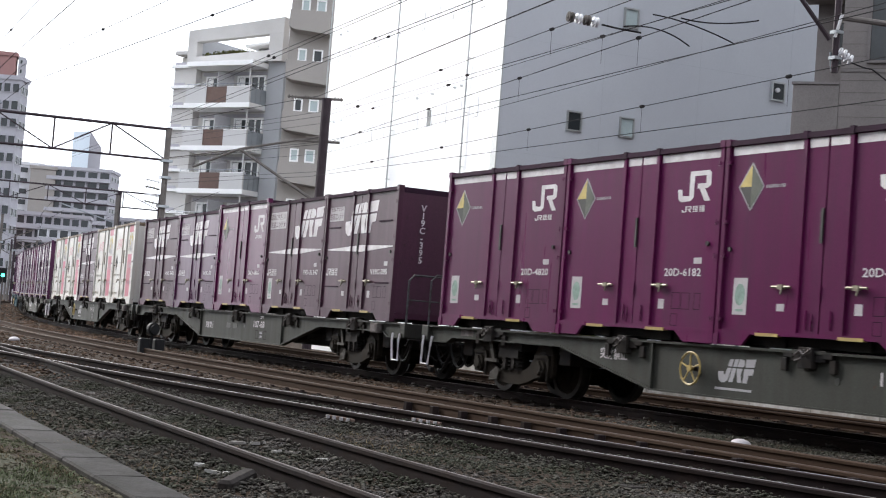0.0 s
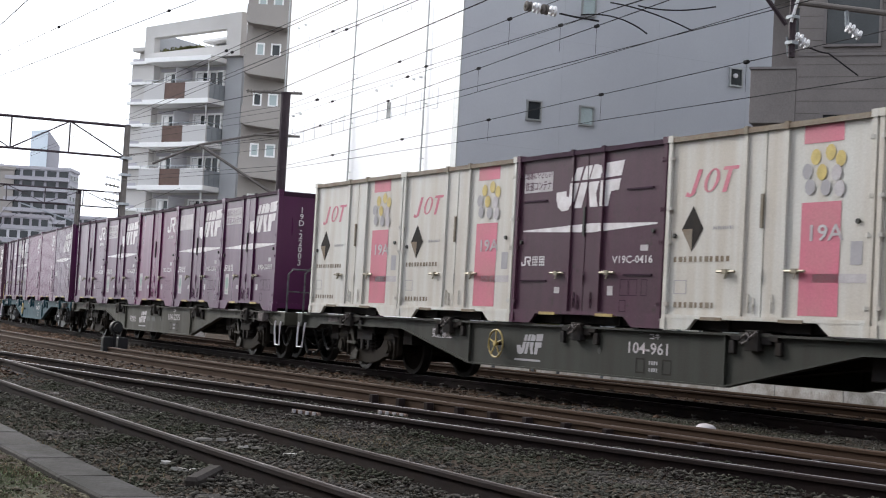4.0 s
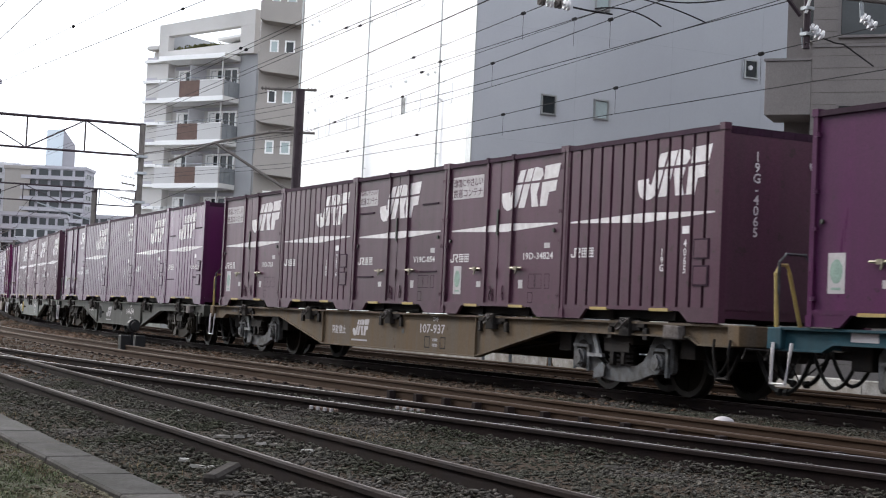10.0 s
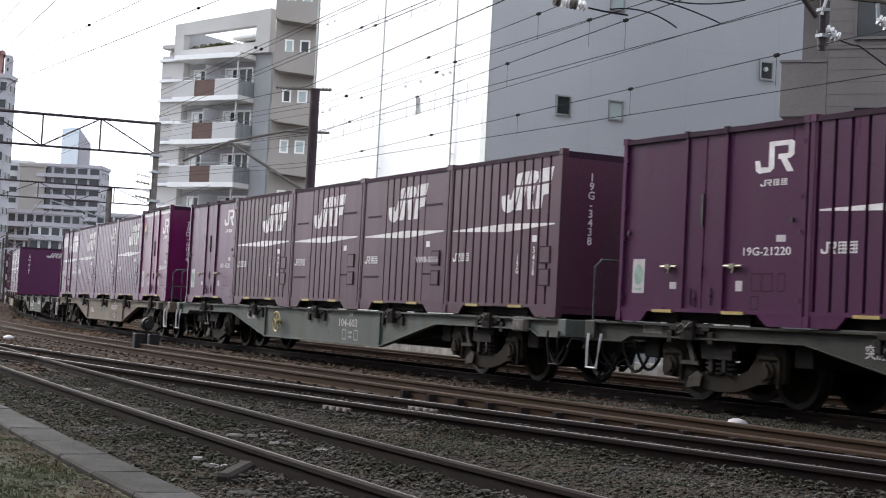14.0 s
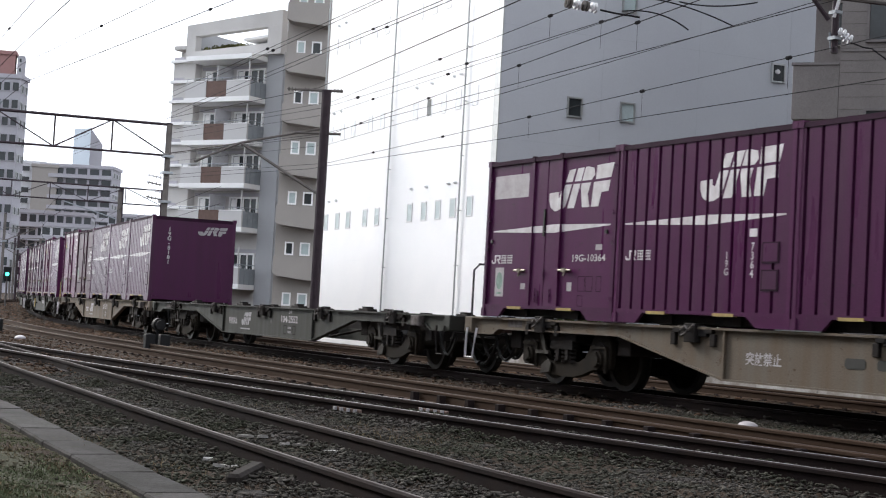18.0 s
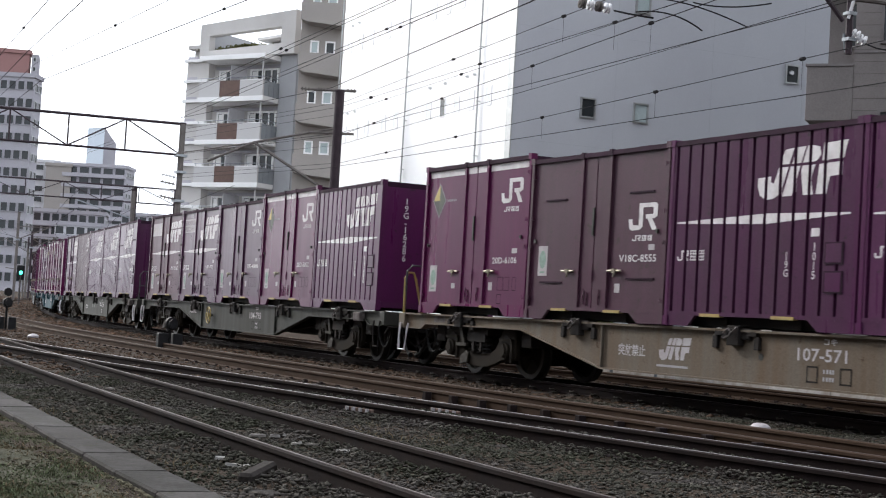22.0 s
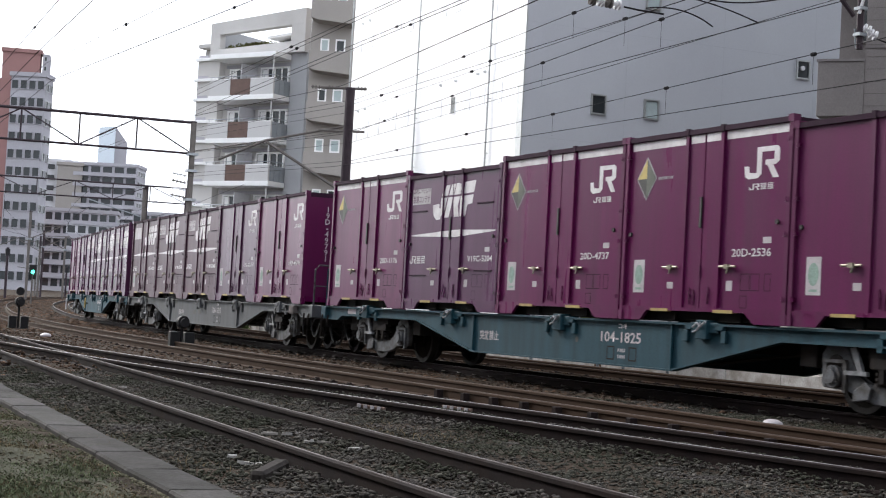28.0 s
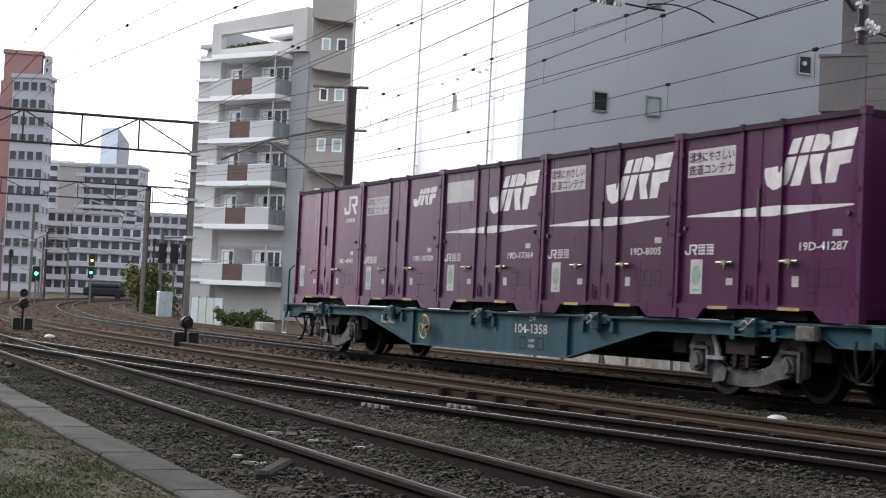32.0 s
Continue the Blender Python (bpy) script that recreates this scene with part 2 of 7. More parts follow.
def tube(bm, points, r, sides=6, caps=True):
    """A round bar along a line of points."""
    pts = [Vector(p) for p in points]
    rings = []
    for i, p in enumerate(pts):
        d = (pts[min(i + 1, len(pts) - 1)] - pts[max(i - 1, 0)]).normalized()
        up = Vector((0, 0, 1)) if abs(d.z) < 0.9 else Vector((1, 0, 0))
        s = d.cross(up).normalized()
        u = s.cross(d)
        rings.append([bm.verts.new(p + s * (math.cos(2 * math.pi * k / sides) * r) + u * (math.sin(2 * math.pi * k / sides) * r)) for k in range(sides)])
    for a, b in zip(rings, rings[1:]):
        for k in range(sides):
            bm.faces.new((a[k], a[(k + 1) % sides], b[(k + 1) % sides], b[k]))
    if caps:
        bm.faces.new(rings[0][::-1])
        bm.faces.new(rings[-1])


def disc(bm, center, r, y0, y1, sides=20, hole=0.0):
    """A wheel-like disc about the y axis."""
    cx, cz = center
    ang = [2 * math.pi * k / sides for k in range(sides)]
    out = [[bm.verts.new((cx + math.cos(a) * r, y, cz + math.sin(a) * r)) for a in ang] for y in (y0, y1)]
    for k in range(sides):
        j = (k + 1) % sides
        bm.faces.new((out[0][k], out[0][j], out[1][j], out[1][k]))
    if hole:
        inn = [[bm.verts.new((cx + math.cos(a) * hole, y, cz + math.sin(a) * hole)) for a in ang] for y in (y0, y1)]
        for k in range(sides):
            j = (k + 1) % sides
            bm.faces.new((inn[0][j], inn[0][k], inn[1][k], inn[1][j]))
            bm.faces.new((out[0][j], out[0][k], inn[0][k], inn[0][j]))
            bm.faces.new((out[1][k], out[1][j], inn[1][j], inn[1][k]))
    else:
        bm.faces.new(out[0][::-1])
        bm.faces.new(out[1])


def soften(bm, width=0.008, segments=1):
    bmesh.ops.bevel(bm, geom=bm.edges[:], offset=width, segments=segments, affect="EDGES", clamp_overlap=True)


def mesh_of(bm, name, *mats):
    bmesh.ops.recalc_face_normals(bm, faces=bm.faces)
    me = bpy.data.meshes.new(name)
    bm.to_mesh(me)
    bm.free()
    for m in mats:
        me.materials.append(m)
    return me


def part(name, bm, mat, parent, label="", at=None):
    ob = new(name, mesh_of(bm, name, mat))
    ob.parent = parent
    if at is not None:
        ob.matrix_basis = at
    return tagged(ob, label)


def part_at(name, me, parent, at, label=""):
    ob = new(name, me)
    ob.parent = parent
    ob.matrix_basis = at
    return tagged(ob, label)


def thing(name, m, label, category, group="", kind=""):
    ob = new(name)
    ob.empty_display_size = 0.2
    ob.matrix_basis = m
    return tagged(ob, label, category, group, kind)


def solid(name, bm, mat, label, category, kind="", m=None, group=""):
    ob = new(name, mesh_of(bm, name, mat))
    if m is not None:
        ob.matrix_basis = m
    return tagged(ob, label, category, group, kind)


TEXT_CACHE = {}


def lettering(text, size, vertical=False):
    """A flat mesh of letters in the x-z plane, facing -y, anchored at its lower left corner."""
    key = (text, size, vertical)
    if key not in TEXT_CACHE:
        cu = bpy.data.curves.new("letters", "FONT")
        cu.body = "\n".join(text) if vertical else text
        cu.size, cu.resolution_u, cu.extrude, cu.offset = size, 2, 0.0, size * 0.014
        cu.space_line = 0.8 if vertical else 1.0
        cu.align_x = "CENTER" if vertical else "LEFT"
        ob = bpy.data.objects.new("letters", cu)
        scene.collection.objects.link(ob)
        bpy.context.view_layer.update()
        me = bpy.data.meshes.new_from_object(ob.evaluated_get(bpy.context.evaluated_depsgraph_get()))
        bpy.data.objects.remove(ob)
        me.transform(Matrix.Rotation(radians(90), 4, "X"))
        TEXT_CACHE[key] = me
    return TEXT_CACHE[key]


# ---- the plan of the line ----
def centre_line():
    """The curving main track: places and headings along it, 0.5 m apart; s grows towards the near end."""
    s = np.arange(-420.0, 330.001, 0.5)
    k = np.where(s > -55, 2.244e-3 - 4.597e-5 * (np.minimum(s, -6.0) + 20), 1.9e-3)
    k = np.where(s > -6, 1.6e-3 * np.exp(-np.maximum(s + 6, 0) / 60), k)
    h = np.cumsum(k) * 0.5
    i0 = int(round((-20 + 420) / 0.5))
    h -= h[i0] + 0.00526
    x, y = np.cumsum(np.cos(h)) * 0.5, np.cumsum(np.sin(h)) * 0.5
    return s, x - x[i0] - 19.931, y - y[i0] + 13.207, h


LINE_S, LINE_X, LINE_Y, LINE_H = centre_line()


def on_line(s, aside=0.0):
    """A place beside the main track (aside to the far side) and the heading there."""
    x, y, h = (float(np.interp(s, LINE_S, a)) for a in (LINE_X, LINE_Y, LINE_H))
    return x - math.sin(h) * aside, y + math.cos(h) * aside, h


def rise(x):
    """The ground climbs gently towards the far end of the line."""
    return 0.008 * max(0.0, -75.0 - x)


def siding_y(x):
    u = -7.0 - x
    return 4.0 + 0.045 * u + 0.0007 * u * u


def crossover_y(x):
    u = -8.5 - x
    return 7.8 - 0.156 * u + 0.0027 * u * u


def path_main(aside):
    return [(*on_line(s, aside), s) for s in np.arange(-330, 310.01, 1.0)]


def path_graph(f, x0, x1):
    out, xs = [], np.arange(x0, x1 + 0.01, 0.5)
    for x in xs:
        h = math.atan2(f(x + 0.1) - f(x - 0.1), 0.2)
        out.append((x, f(x), h, x))
    return out


def sweep(bm, path, profile, aside):
    """Sweeps a profile (across, up) along a path."""
    rings = []
    for x, y, h, _ in path:
        rings.append([bm.verts.new((x - math.sin(h) * (aside + a), y + math.cos(h) * (aside + a), z + rise(x))) for a, z in profile])
    n = len(profile)
    for a, b in zip(rings, rings[1:]):
        for k in range(n):
            bm.faces.new((a[k], a[(k + 1) % n], b[(k + 1) % n], b[k]))
    bm.faces.new(rings[0][::-1])
    bm.faces.new(rings[-1])


RAIL_WEB = [(-0.062, -0.153), (0.062, -0.153), (0.062, -0.142), (0.012, -0.125), (0.012, -0.045), (0.028, -0.035), (0.028, -0.010), (0.019, 0.0), (-0.019, 0.0), (-0.028, -0.010), (-0.028, -0.035), (-0.012, -0.045), (-0.012, -0.125), (-0.062, -0.142)]


def rail_strip(w):
    """The narrow worn strip on top of a rail."""
    return [(-w, -0.004), (w, -0.004), (w, 0.0015), (w * 0.6, 0.003), (-w * 0.6, 0.003), (-w, 0.0015)]


def sleeper_mesh():
    bm = shape()
    box(bm, -0.11, 0.11, -1.03, 1.03, -0.30, -0.155)
    soften(bm, 0.015)
    return mesh_of(bm, "sleeper", SLEEPER)


def chair_mesh():
    bm = shape()
    for y in (-0.5335, 0.5335):
        box(bm, -0.08, 0.08, y - 0.15, y + 0.15, -0.154, -0.138)
        for a in (-0.1, 0.1):
            disc_bolt = [(-0.025, y + a), (0.025, y + a)]
            for bx, by in disc_bolt:
                box(bm, bx - 0.018, bx + 0.018, by - 0.02, by + 0.02, -0.138, -0.118)
    return mesh_of(bm, "rail_fastening", RAIL_RUST)


def clip_mesh():
    """Base plates with bent spring clips that hold the rails of the main track."""
    bm = shape()
    for y in (-0.5335, 0.5335):
        box(bm, -0.09, 0.09, y - 0.17, y + 0.17, -0.154, -0.134)
        for a in (-1, 1):
            tube(bm, [(-0.06, y + a * 0.07, -0.125), (-0.05, y + a * 0.15, -0.09), (0.0, y + a * 0.18, -0.105), (0.05, y + a * 0.15, -0.09), (0.06, y + a * 0.07, -0.125)], 0.013, 5)
    return mesh_of(bm, "rail_fastening", CLIP_STEEL)


SLEEPER_MESH, CHAIR_MESH, CLIP_MESH = sleeper_mesh(), chair_mesh(), clip_mesh()


def railway(name, path, label, side_mat, near, step=0.62, head=RAIL_TOP, strip=0.016, chairs=None):
    tr = thing(name, Matrix(), label, "railway track", "", "structure")
    for aside in (-0.5335, 0.5335):
        bm = shape()
        sweep(bm, path, RAIL_WEB, aside)
        web = part("rail", bm, side_mat, tr, "rusty steel rail")
        bm = shape()
        sweep(bm, path, rail_strip(strip), aside)
        part("rail_head", bm, head, web, "worn shiny rail head")
    xs, ys, hs, ss = (np.array(a) for a in zip(*path))
    far = shape()
    for s in np.arange(ss[0] + 0.3, ss[-1], step):
        x, y, h = (float(np.interp(s, ss, a)) for a in (xs, ys, hs))
        if near[0] < x < near[1]:
            m = pose(x, y, rise(x) + random.uniform(-0.006, 0.0), 0, 0, math.degrees(h) + random.uniform(-1.2, 1.2))
            sl = part_at("sleeper", SLEEPER_MESH, tr, m)
            part_at("rail_fastening", chairs or CHAIR_MESH, sl, Matrix())
        else:
            m = pose(x, y, rise(x), 0, 0, math.degrees(h))
            vs = box(far, -0.11, 0.11, -1.03, 1.03, -0.30, -0.16)
            for v in vs:
                v.co = m @ v.co
    if far.verts:
        tagged(part("far_sleepers", far, SLEEPER, tr, "distant sleepers"), kind="stuff")
    return tr


def fill_ground():
    """One sheet to the horizon, finer near the camera, with ballast hollows."""
    bm = shape()
    xs = list(np.arange(-2600, -400, 200)) + list(np.arange(-400, -120, 20)) + list(np.arange(-120, -40, 2)) + list(np.arange(-40, 8, 0.25)) + list(np.arange(8, 40, 4)) + list(np.arange(40, 1200, 160))
    ys = list(np.arange(-1200, -40, 160)) + list(np.arange(-40, -2, 4)) + list(np.arange(-2, 16, 0.25)) + list(np.arange(16, 40, 2)) + list(np.arange(40, 160, 12)) + list(np.arange(160, 2600, 200))
    grid = []
    for x in xs:
        row = []
        for y in ys:
            z = -0.158 + rise(max(x, -420))
            if x > -45 and y < 17:
                z += 0.03 * noise.noise((x * 0.9, y * 0.9, 0.0)) + 0.018 * noise.noise((x * 3.1, y * 3.1, 4.0))
                if y < 2.2:
                    z += min(0.12, (2.2 - y) * 0.04)
            row.append(bm.verts.new((x, y, z)))
        grid.append(row)
    for a, b in zip(grid, grid[1:]):
        for k in range(len(ys) - 1):
            f = bm.faces.new((a[k], b[k], b[k + 1], a[k + 1]))
            f.material_index = 1 if ys[k] < 2.2 and xs[0] < a[k].co.x else 0
            f.smooth = True
    ob = new("ground", mesh_of(bm, "ground", BALLAST, EARTH))
    return tagged(ob, "brown-grey ballast and bare dark earth between the tracks", "ground", "", "structure")


def stones(name, label, pts, mat, smin, smax, seed=5):
    """Loose stones, each an irregular flattened lump, joined as one carpet."""
    rng = np.random.default_rng(seed)
    base = np.array([(1, 0, 0.1), (-0.9, 0.1, 0), (0.1, 1, 0), (0, -1, 0.1), (0.15, 0.1, 0.8), (-0.1, 0, -0.8)], float)
    base = np.vstack([base, [(0.6, 0.6, 0.5), (-0.6, -0.5, 0.55)]])
    tri = np.array([(0, 2, 6), (2, 4, 6), (4, 0, 6), (2, 1, 4), (1, 3, 7), (3, 4, 7), (4, 1, 7), (3, 0, 4), (2, 0, 5), (1, 2, 5), (3, 1, 5), (0, 3, 5)])
    n = len(pts)
    size = (smin + (smax - smin) * rng.random((n, 1, 1)) ** 2.2) * rng.uniform(0.65, 1.25, (n, 1, 3)) * np.array([1.15, 1.0, 0.75])
    v = base[None] * size + rng.normal(0, 0.2, (n, 8, 3)) * size
    a = rng.uniform(0, 2 * np.pi, n)
    c, s = np.cos(a)[:, None], np.sin(a)[:, None]
    vx, vy = v[:, :, 0] * c - v[:, :, 1] * s, v[:, :, 0] * s + v[:, :, 1] * c
    v = (np.stack([vx, vy, v[:, :, 2]], 2) + pts[:, None, :]).reshape(-1, 3).astype(np.float32)
    f = (tri[None] + (np.arange(n) * 8)[:, None, None]).reshape(-1).astype(np.int32)
    me = bpy.data.meshes.new(name)
    me.vertices.add(len(v))
    me.vertices.foreach_set("co", v.ravel())
    me.loops.add(len(f))
    me.loops.foreach_set("vertex_index", f)
    me.polygons.add(len(f) // 3)
    me.polygons.foreach_set("loop_start", np.arange(0, len(f), 3, dtype=np.int32))
    me.update(calc_edges=True)
    me.materials.append(mat)
    return tagged(new(name, me), label, "ballast", "", "stuff")


def island_tone(mat, amount=0.5):
    """Lets each loose piece of a carpet have its own tone."""
    n, l = mat.node_tree.nodes, mat.node_tree.links
    b = n["Principled BSDF"]
    src = b.inputs["Base Color"].links[0].from_socket
    geo, hsv, mr = n.new("ShaderNodeNewGeometry"), n.new("ShaderNodeHueSaturation"), n.new("ShaderNodeMapRange")
    mr.inputs["To Min"].default_value, mr.inputs["To Max"].default_value = 1 - amount, 1 + amount
    l.new(geo.outputs["Random Per Island"], mr.inputs["Value"])
    l.new(mr.outputs[0], hsv.inputs["Value"])
    l.new(src, hsv.inputs["Color"])
    l.new(hsv.outputs[0], b.inputs["Base Color"])


STONE = material("loose_ballast_stone", (0.076, 0.068, 0.064), 0.85, 0, 0.4, 1.1, 60, 0.3, 0.004, (0.042, 0.044, 0.032), 1.0, 0.05)
island_tone(STONE, 0.4)
STONE_BROWN = material("rusty_brown_ballast_stone", (0.092, 0.054, 0.035), 0.85, 0, 0.4, 0.8, 60, 0.3, 0.004, (0.046, 0.034, 0.027), 1.0, 0.05)
island_tone(STONE_BROWN, 0.6)
STONE_BANK = material("bank_crumb", (0.105, 0.092, 0.068), 0.9, 0, 0.4, 1.5, 60, 0.3, 0.004, (0.066, 0.070, 0.042), 1.0, 0.05)
island_tone(STONE_BANK, 0.5)

fill_ground()


# ---- freight containers ----
LEN, WID = 3.715, 2.45
X0, X1 = -LEN / 2, LEN / 2


def across(f):
    return X0 + f * LEN


def clip_x(poly, x0, x1):
    for lim, sign in ((x0, 1), (x1, -1)):
        out = []
        for i, (ax, az) in enumerate(poly):
            bx, bz = poly[(i + 1) % len(poly)]
            ina, inb = (ax - lim) * sign >= 0, (bx - lim) * sign >= 0
            if ina:
                out.append((ax, az))
            if ina != inb:
                k = (lim - ax) / (bx - ax)
                out.append((lim, az + k * (bz - az)))
        poly = out
        if len(poly) < 3:
            return []
    return poly


def painted(profile, polys, lift=0.004):
    """Paint that follows the steps of a container's side: polygons in (x, z)."""
    bm = shape()
    for poly in polys:
        for a, b, y in profile:
            q = clip_x(poly, a, b)
            if len(q) >= 3:
                bm.faces.new([bm.verts.new((x, y - lift, z)) for x, z in q])
    return bm


def rect(x0, x1, z0, z1):
    return [(x0, z0), (x1, z0), (x1, z1), (x0, z1)]


def smooth_profile(first=0.375, second=0.592):
    """Side with two upright hinge tubes and a door seam between them."""
    y, r = -1.195, -1.232
    ribs = [(0.0, 0.018), (first - 0.009, first + 0.009), (second - 0.009, second + 0.009), (0.982, 1.0)]
    mid = (first + second) / 2
    seam = (mid - 0.003, mid + 0.003)
    edges, at = [], 0.0
    for a, b in ribs:
        if a > at:
            edges.append((at, a, y))
        edges.append((a, b, r))
        at = b
    out = []
    for a, b, yy in edges:
        if a < seam[0] < b:
            out += [(a, seam[0], -1.205), (seam[0], seam[1], -1.18), (seam[1], b, -1.205)]
        else:
            out.append((a, b, yy))
    return [(across(a), across(b), yy) for a, b, yy in out]


def ribbed_profile(lo=0.0, hi=1.0, count=13):
    out = [(0.0, 0.03, -1.228)]
    if lo > 0.03:
        out.append((0.03, lo, -1.215))
    a = max(lo, 0.03)
    hi_ = min(hi, 0.97)
    step = (hi_ - a) / count
    for i in range(count):
        out.append((a + i * step, a + i * step + step * 0.21, -1.178))
        out.append((a + i * step + step * 0.21, a + (i + 1) * step, -1.222))
    if hi < 0.97:
        out.append((hi, 0.97, -1.215))
    out.append((0.97, 1.0, -1.228))
    return [(across(p), across(q), y) for p, q, y in out]


def hull(profile, z0, z1):
    """The walls of a container: both sides follow the stepped profile."""
    pts = []
    for a, b, y in profile:
        pts += [(a, y), (b, y)]
    pts += [(-x, -y) for x, y in pts]
    clean = [pts[0]]
    for p in pts[1:]:
        if (Vector(p) - Vector(clean[-1])).length > 1e-5:
            clean.append(p)
    bm = shape()
    lo = [bm.verts.new((x, y, z0)) for x, y in clean]
    hi = [bm.verts.new((x, y, z1)) for x, y in clean]
    n = len(clean)
    for i in range(n):
        j = (i + 1) % n
        bm.faces.new((lo[i], lo[j], hi[j], hi[i]))
    bm.faces.new(lo[::-1])
    bm.faces.new(hi)
    return bm


def mark_wide(x0, x1, z0, z1):
    """A bold slanting mark of slabs: a hook and cut blocks, parted by a thin level gap and narrow slits."""
    w, h = x1 - x0, z1 - z0
    raw = [[(0.0, 0.43), (0.0, 0.27), (0.03, 0.10), (0.10, 0.0), (0.19, 0.02), (0.19, 0.30), (0.155, 0.34), (0.155, 0.45)],
           [(0.19, 0.02), (0.26, 0.10), (0.30, 0.27), (0.355, 0.60), (0.245, 0.60), (0.19, 0.30)],
           [(0.255, 0.655), (0.362, 0.655), (0.412, 0.95), (0.31, 0.93)],
           [(0.295, 0.05), (0.405, 0.05), (0.488, 0.60), (0.38, 0.60)], [(0.392, 0.655), (0.497, 0.655), (0.548, 0.96), (0.445, 0.95)],
           [(0.53, 0.05), (0.645, 0.05), (0.612, 0.34), (0.655, 0.60), (0.51, 0.60), (0.50, 0.50)], [(0.515, 0.655), (0.665, 0.66), (0.715, 0.77), (0.70, 0.92), (0.61, 0.97), (0.566, 0.965)],
           [(0.672, 0.05), (0.785, 0.05), (0.822, 0.36), (0.93, 0.38), (0.955, 0.62), (0.70, 0.60)], [(0.728, 0.66), (0.96, 0.68), (1.0, 1.0), (0.742, 0.975)]]
    return [[(x0 + u * w, z0 + v * h) for u, v in p] for p in raw]


def mark_small(x0, x1, z0, z1):
    """A compact white mark: an open hook beside a bent band with a slanting foot."""
    w, h = x1 - x0, z1 - z0
    raw = [[(0.0, 0.42), (0.13, 0.42), (0.16, 0.20), (0.03, 0.10)], [(0.03, 0.10), (0.16, 0.20), (0.36, 0.18), (0.40, 0.02), (0.12, 0.0)],
           [(0.36, 0.18), (0.40, 0.02), (0.50, 0.14), (0.50, 1.0), (0.36, 1.0)], [(0.50, 0.84), (0.85, 0.84), (0.93, 1.0), (0.50, 1.0)],
           [(0.85, 0.58), (1.0, 0.52), (1.0, 0.92), (0.93, 1.0), (0.85, 0.86)], [(0.60, 0.42), (0.90, 0.42), (1.0, 0.52), (0.86, 0.58), (0.60, 0.58)],
           [(0.66, 0.42), (0.82, 0.42), (1.0, 0.0), (0.83, 0.0)]]
    return [[(x0 + u * w, z0 + v * h) for u, v in p] for p in raw]


def owner_bars(x0, x1, z0, z1):
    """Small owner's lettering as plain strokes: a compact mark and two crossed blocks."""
    w, h = x1 - x0, z1 - z0
    out = mark_small(x0, x0 + w * 0.42, z0, z1)
    for k in (0.47, 0.75):
        a, b = x0 + w * k, x0 + w * (k + 0.23)
        for v in (0.04, 0.34, 0.62, 0.88):
            out.append(rect(a, b, z0 + v * h, z0 + (v + 0.11) * h))
        for q in (a + 0.01, (a + b) / 2, b - 0.03):
            out.append(rect(q, q + 0.018, z0, z1))
    return out


def bars(x0, x1, z0, z1, n, seed=1):
    """A run of small upright strokes that stands for lettering too small to read."""
    r = random.Random(seed)
    out, step = [], (x1 - x0) / n
    for i in range(n):
        a = x0 + i * step
        out.append(rect(a + step * 0.1, a + step * r.uniform(0.55, 0.85), z0, z1))
    return out


def paint(name, con, profile, polys, mat, label="", lift=0.004):
    return part(name, painted(profile, polys, lift), mat, con, label)


LATCH = None


def latch_mesh():
    bm = shape()
    tube(bm, [(-0.17, 0, 0), (0.17, 0, 0)], 0.018, 6)
    box(bm, -0.045, 0.045, -0.025, 0.025, -0.03, 0.03)
    tube(bm, [(0.05, -0.02, 0), (0.05, -0.05, -0.09)], 0.013, 5)
    return mesh_of(bm, "latch", LATCH_STEEL)


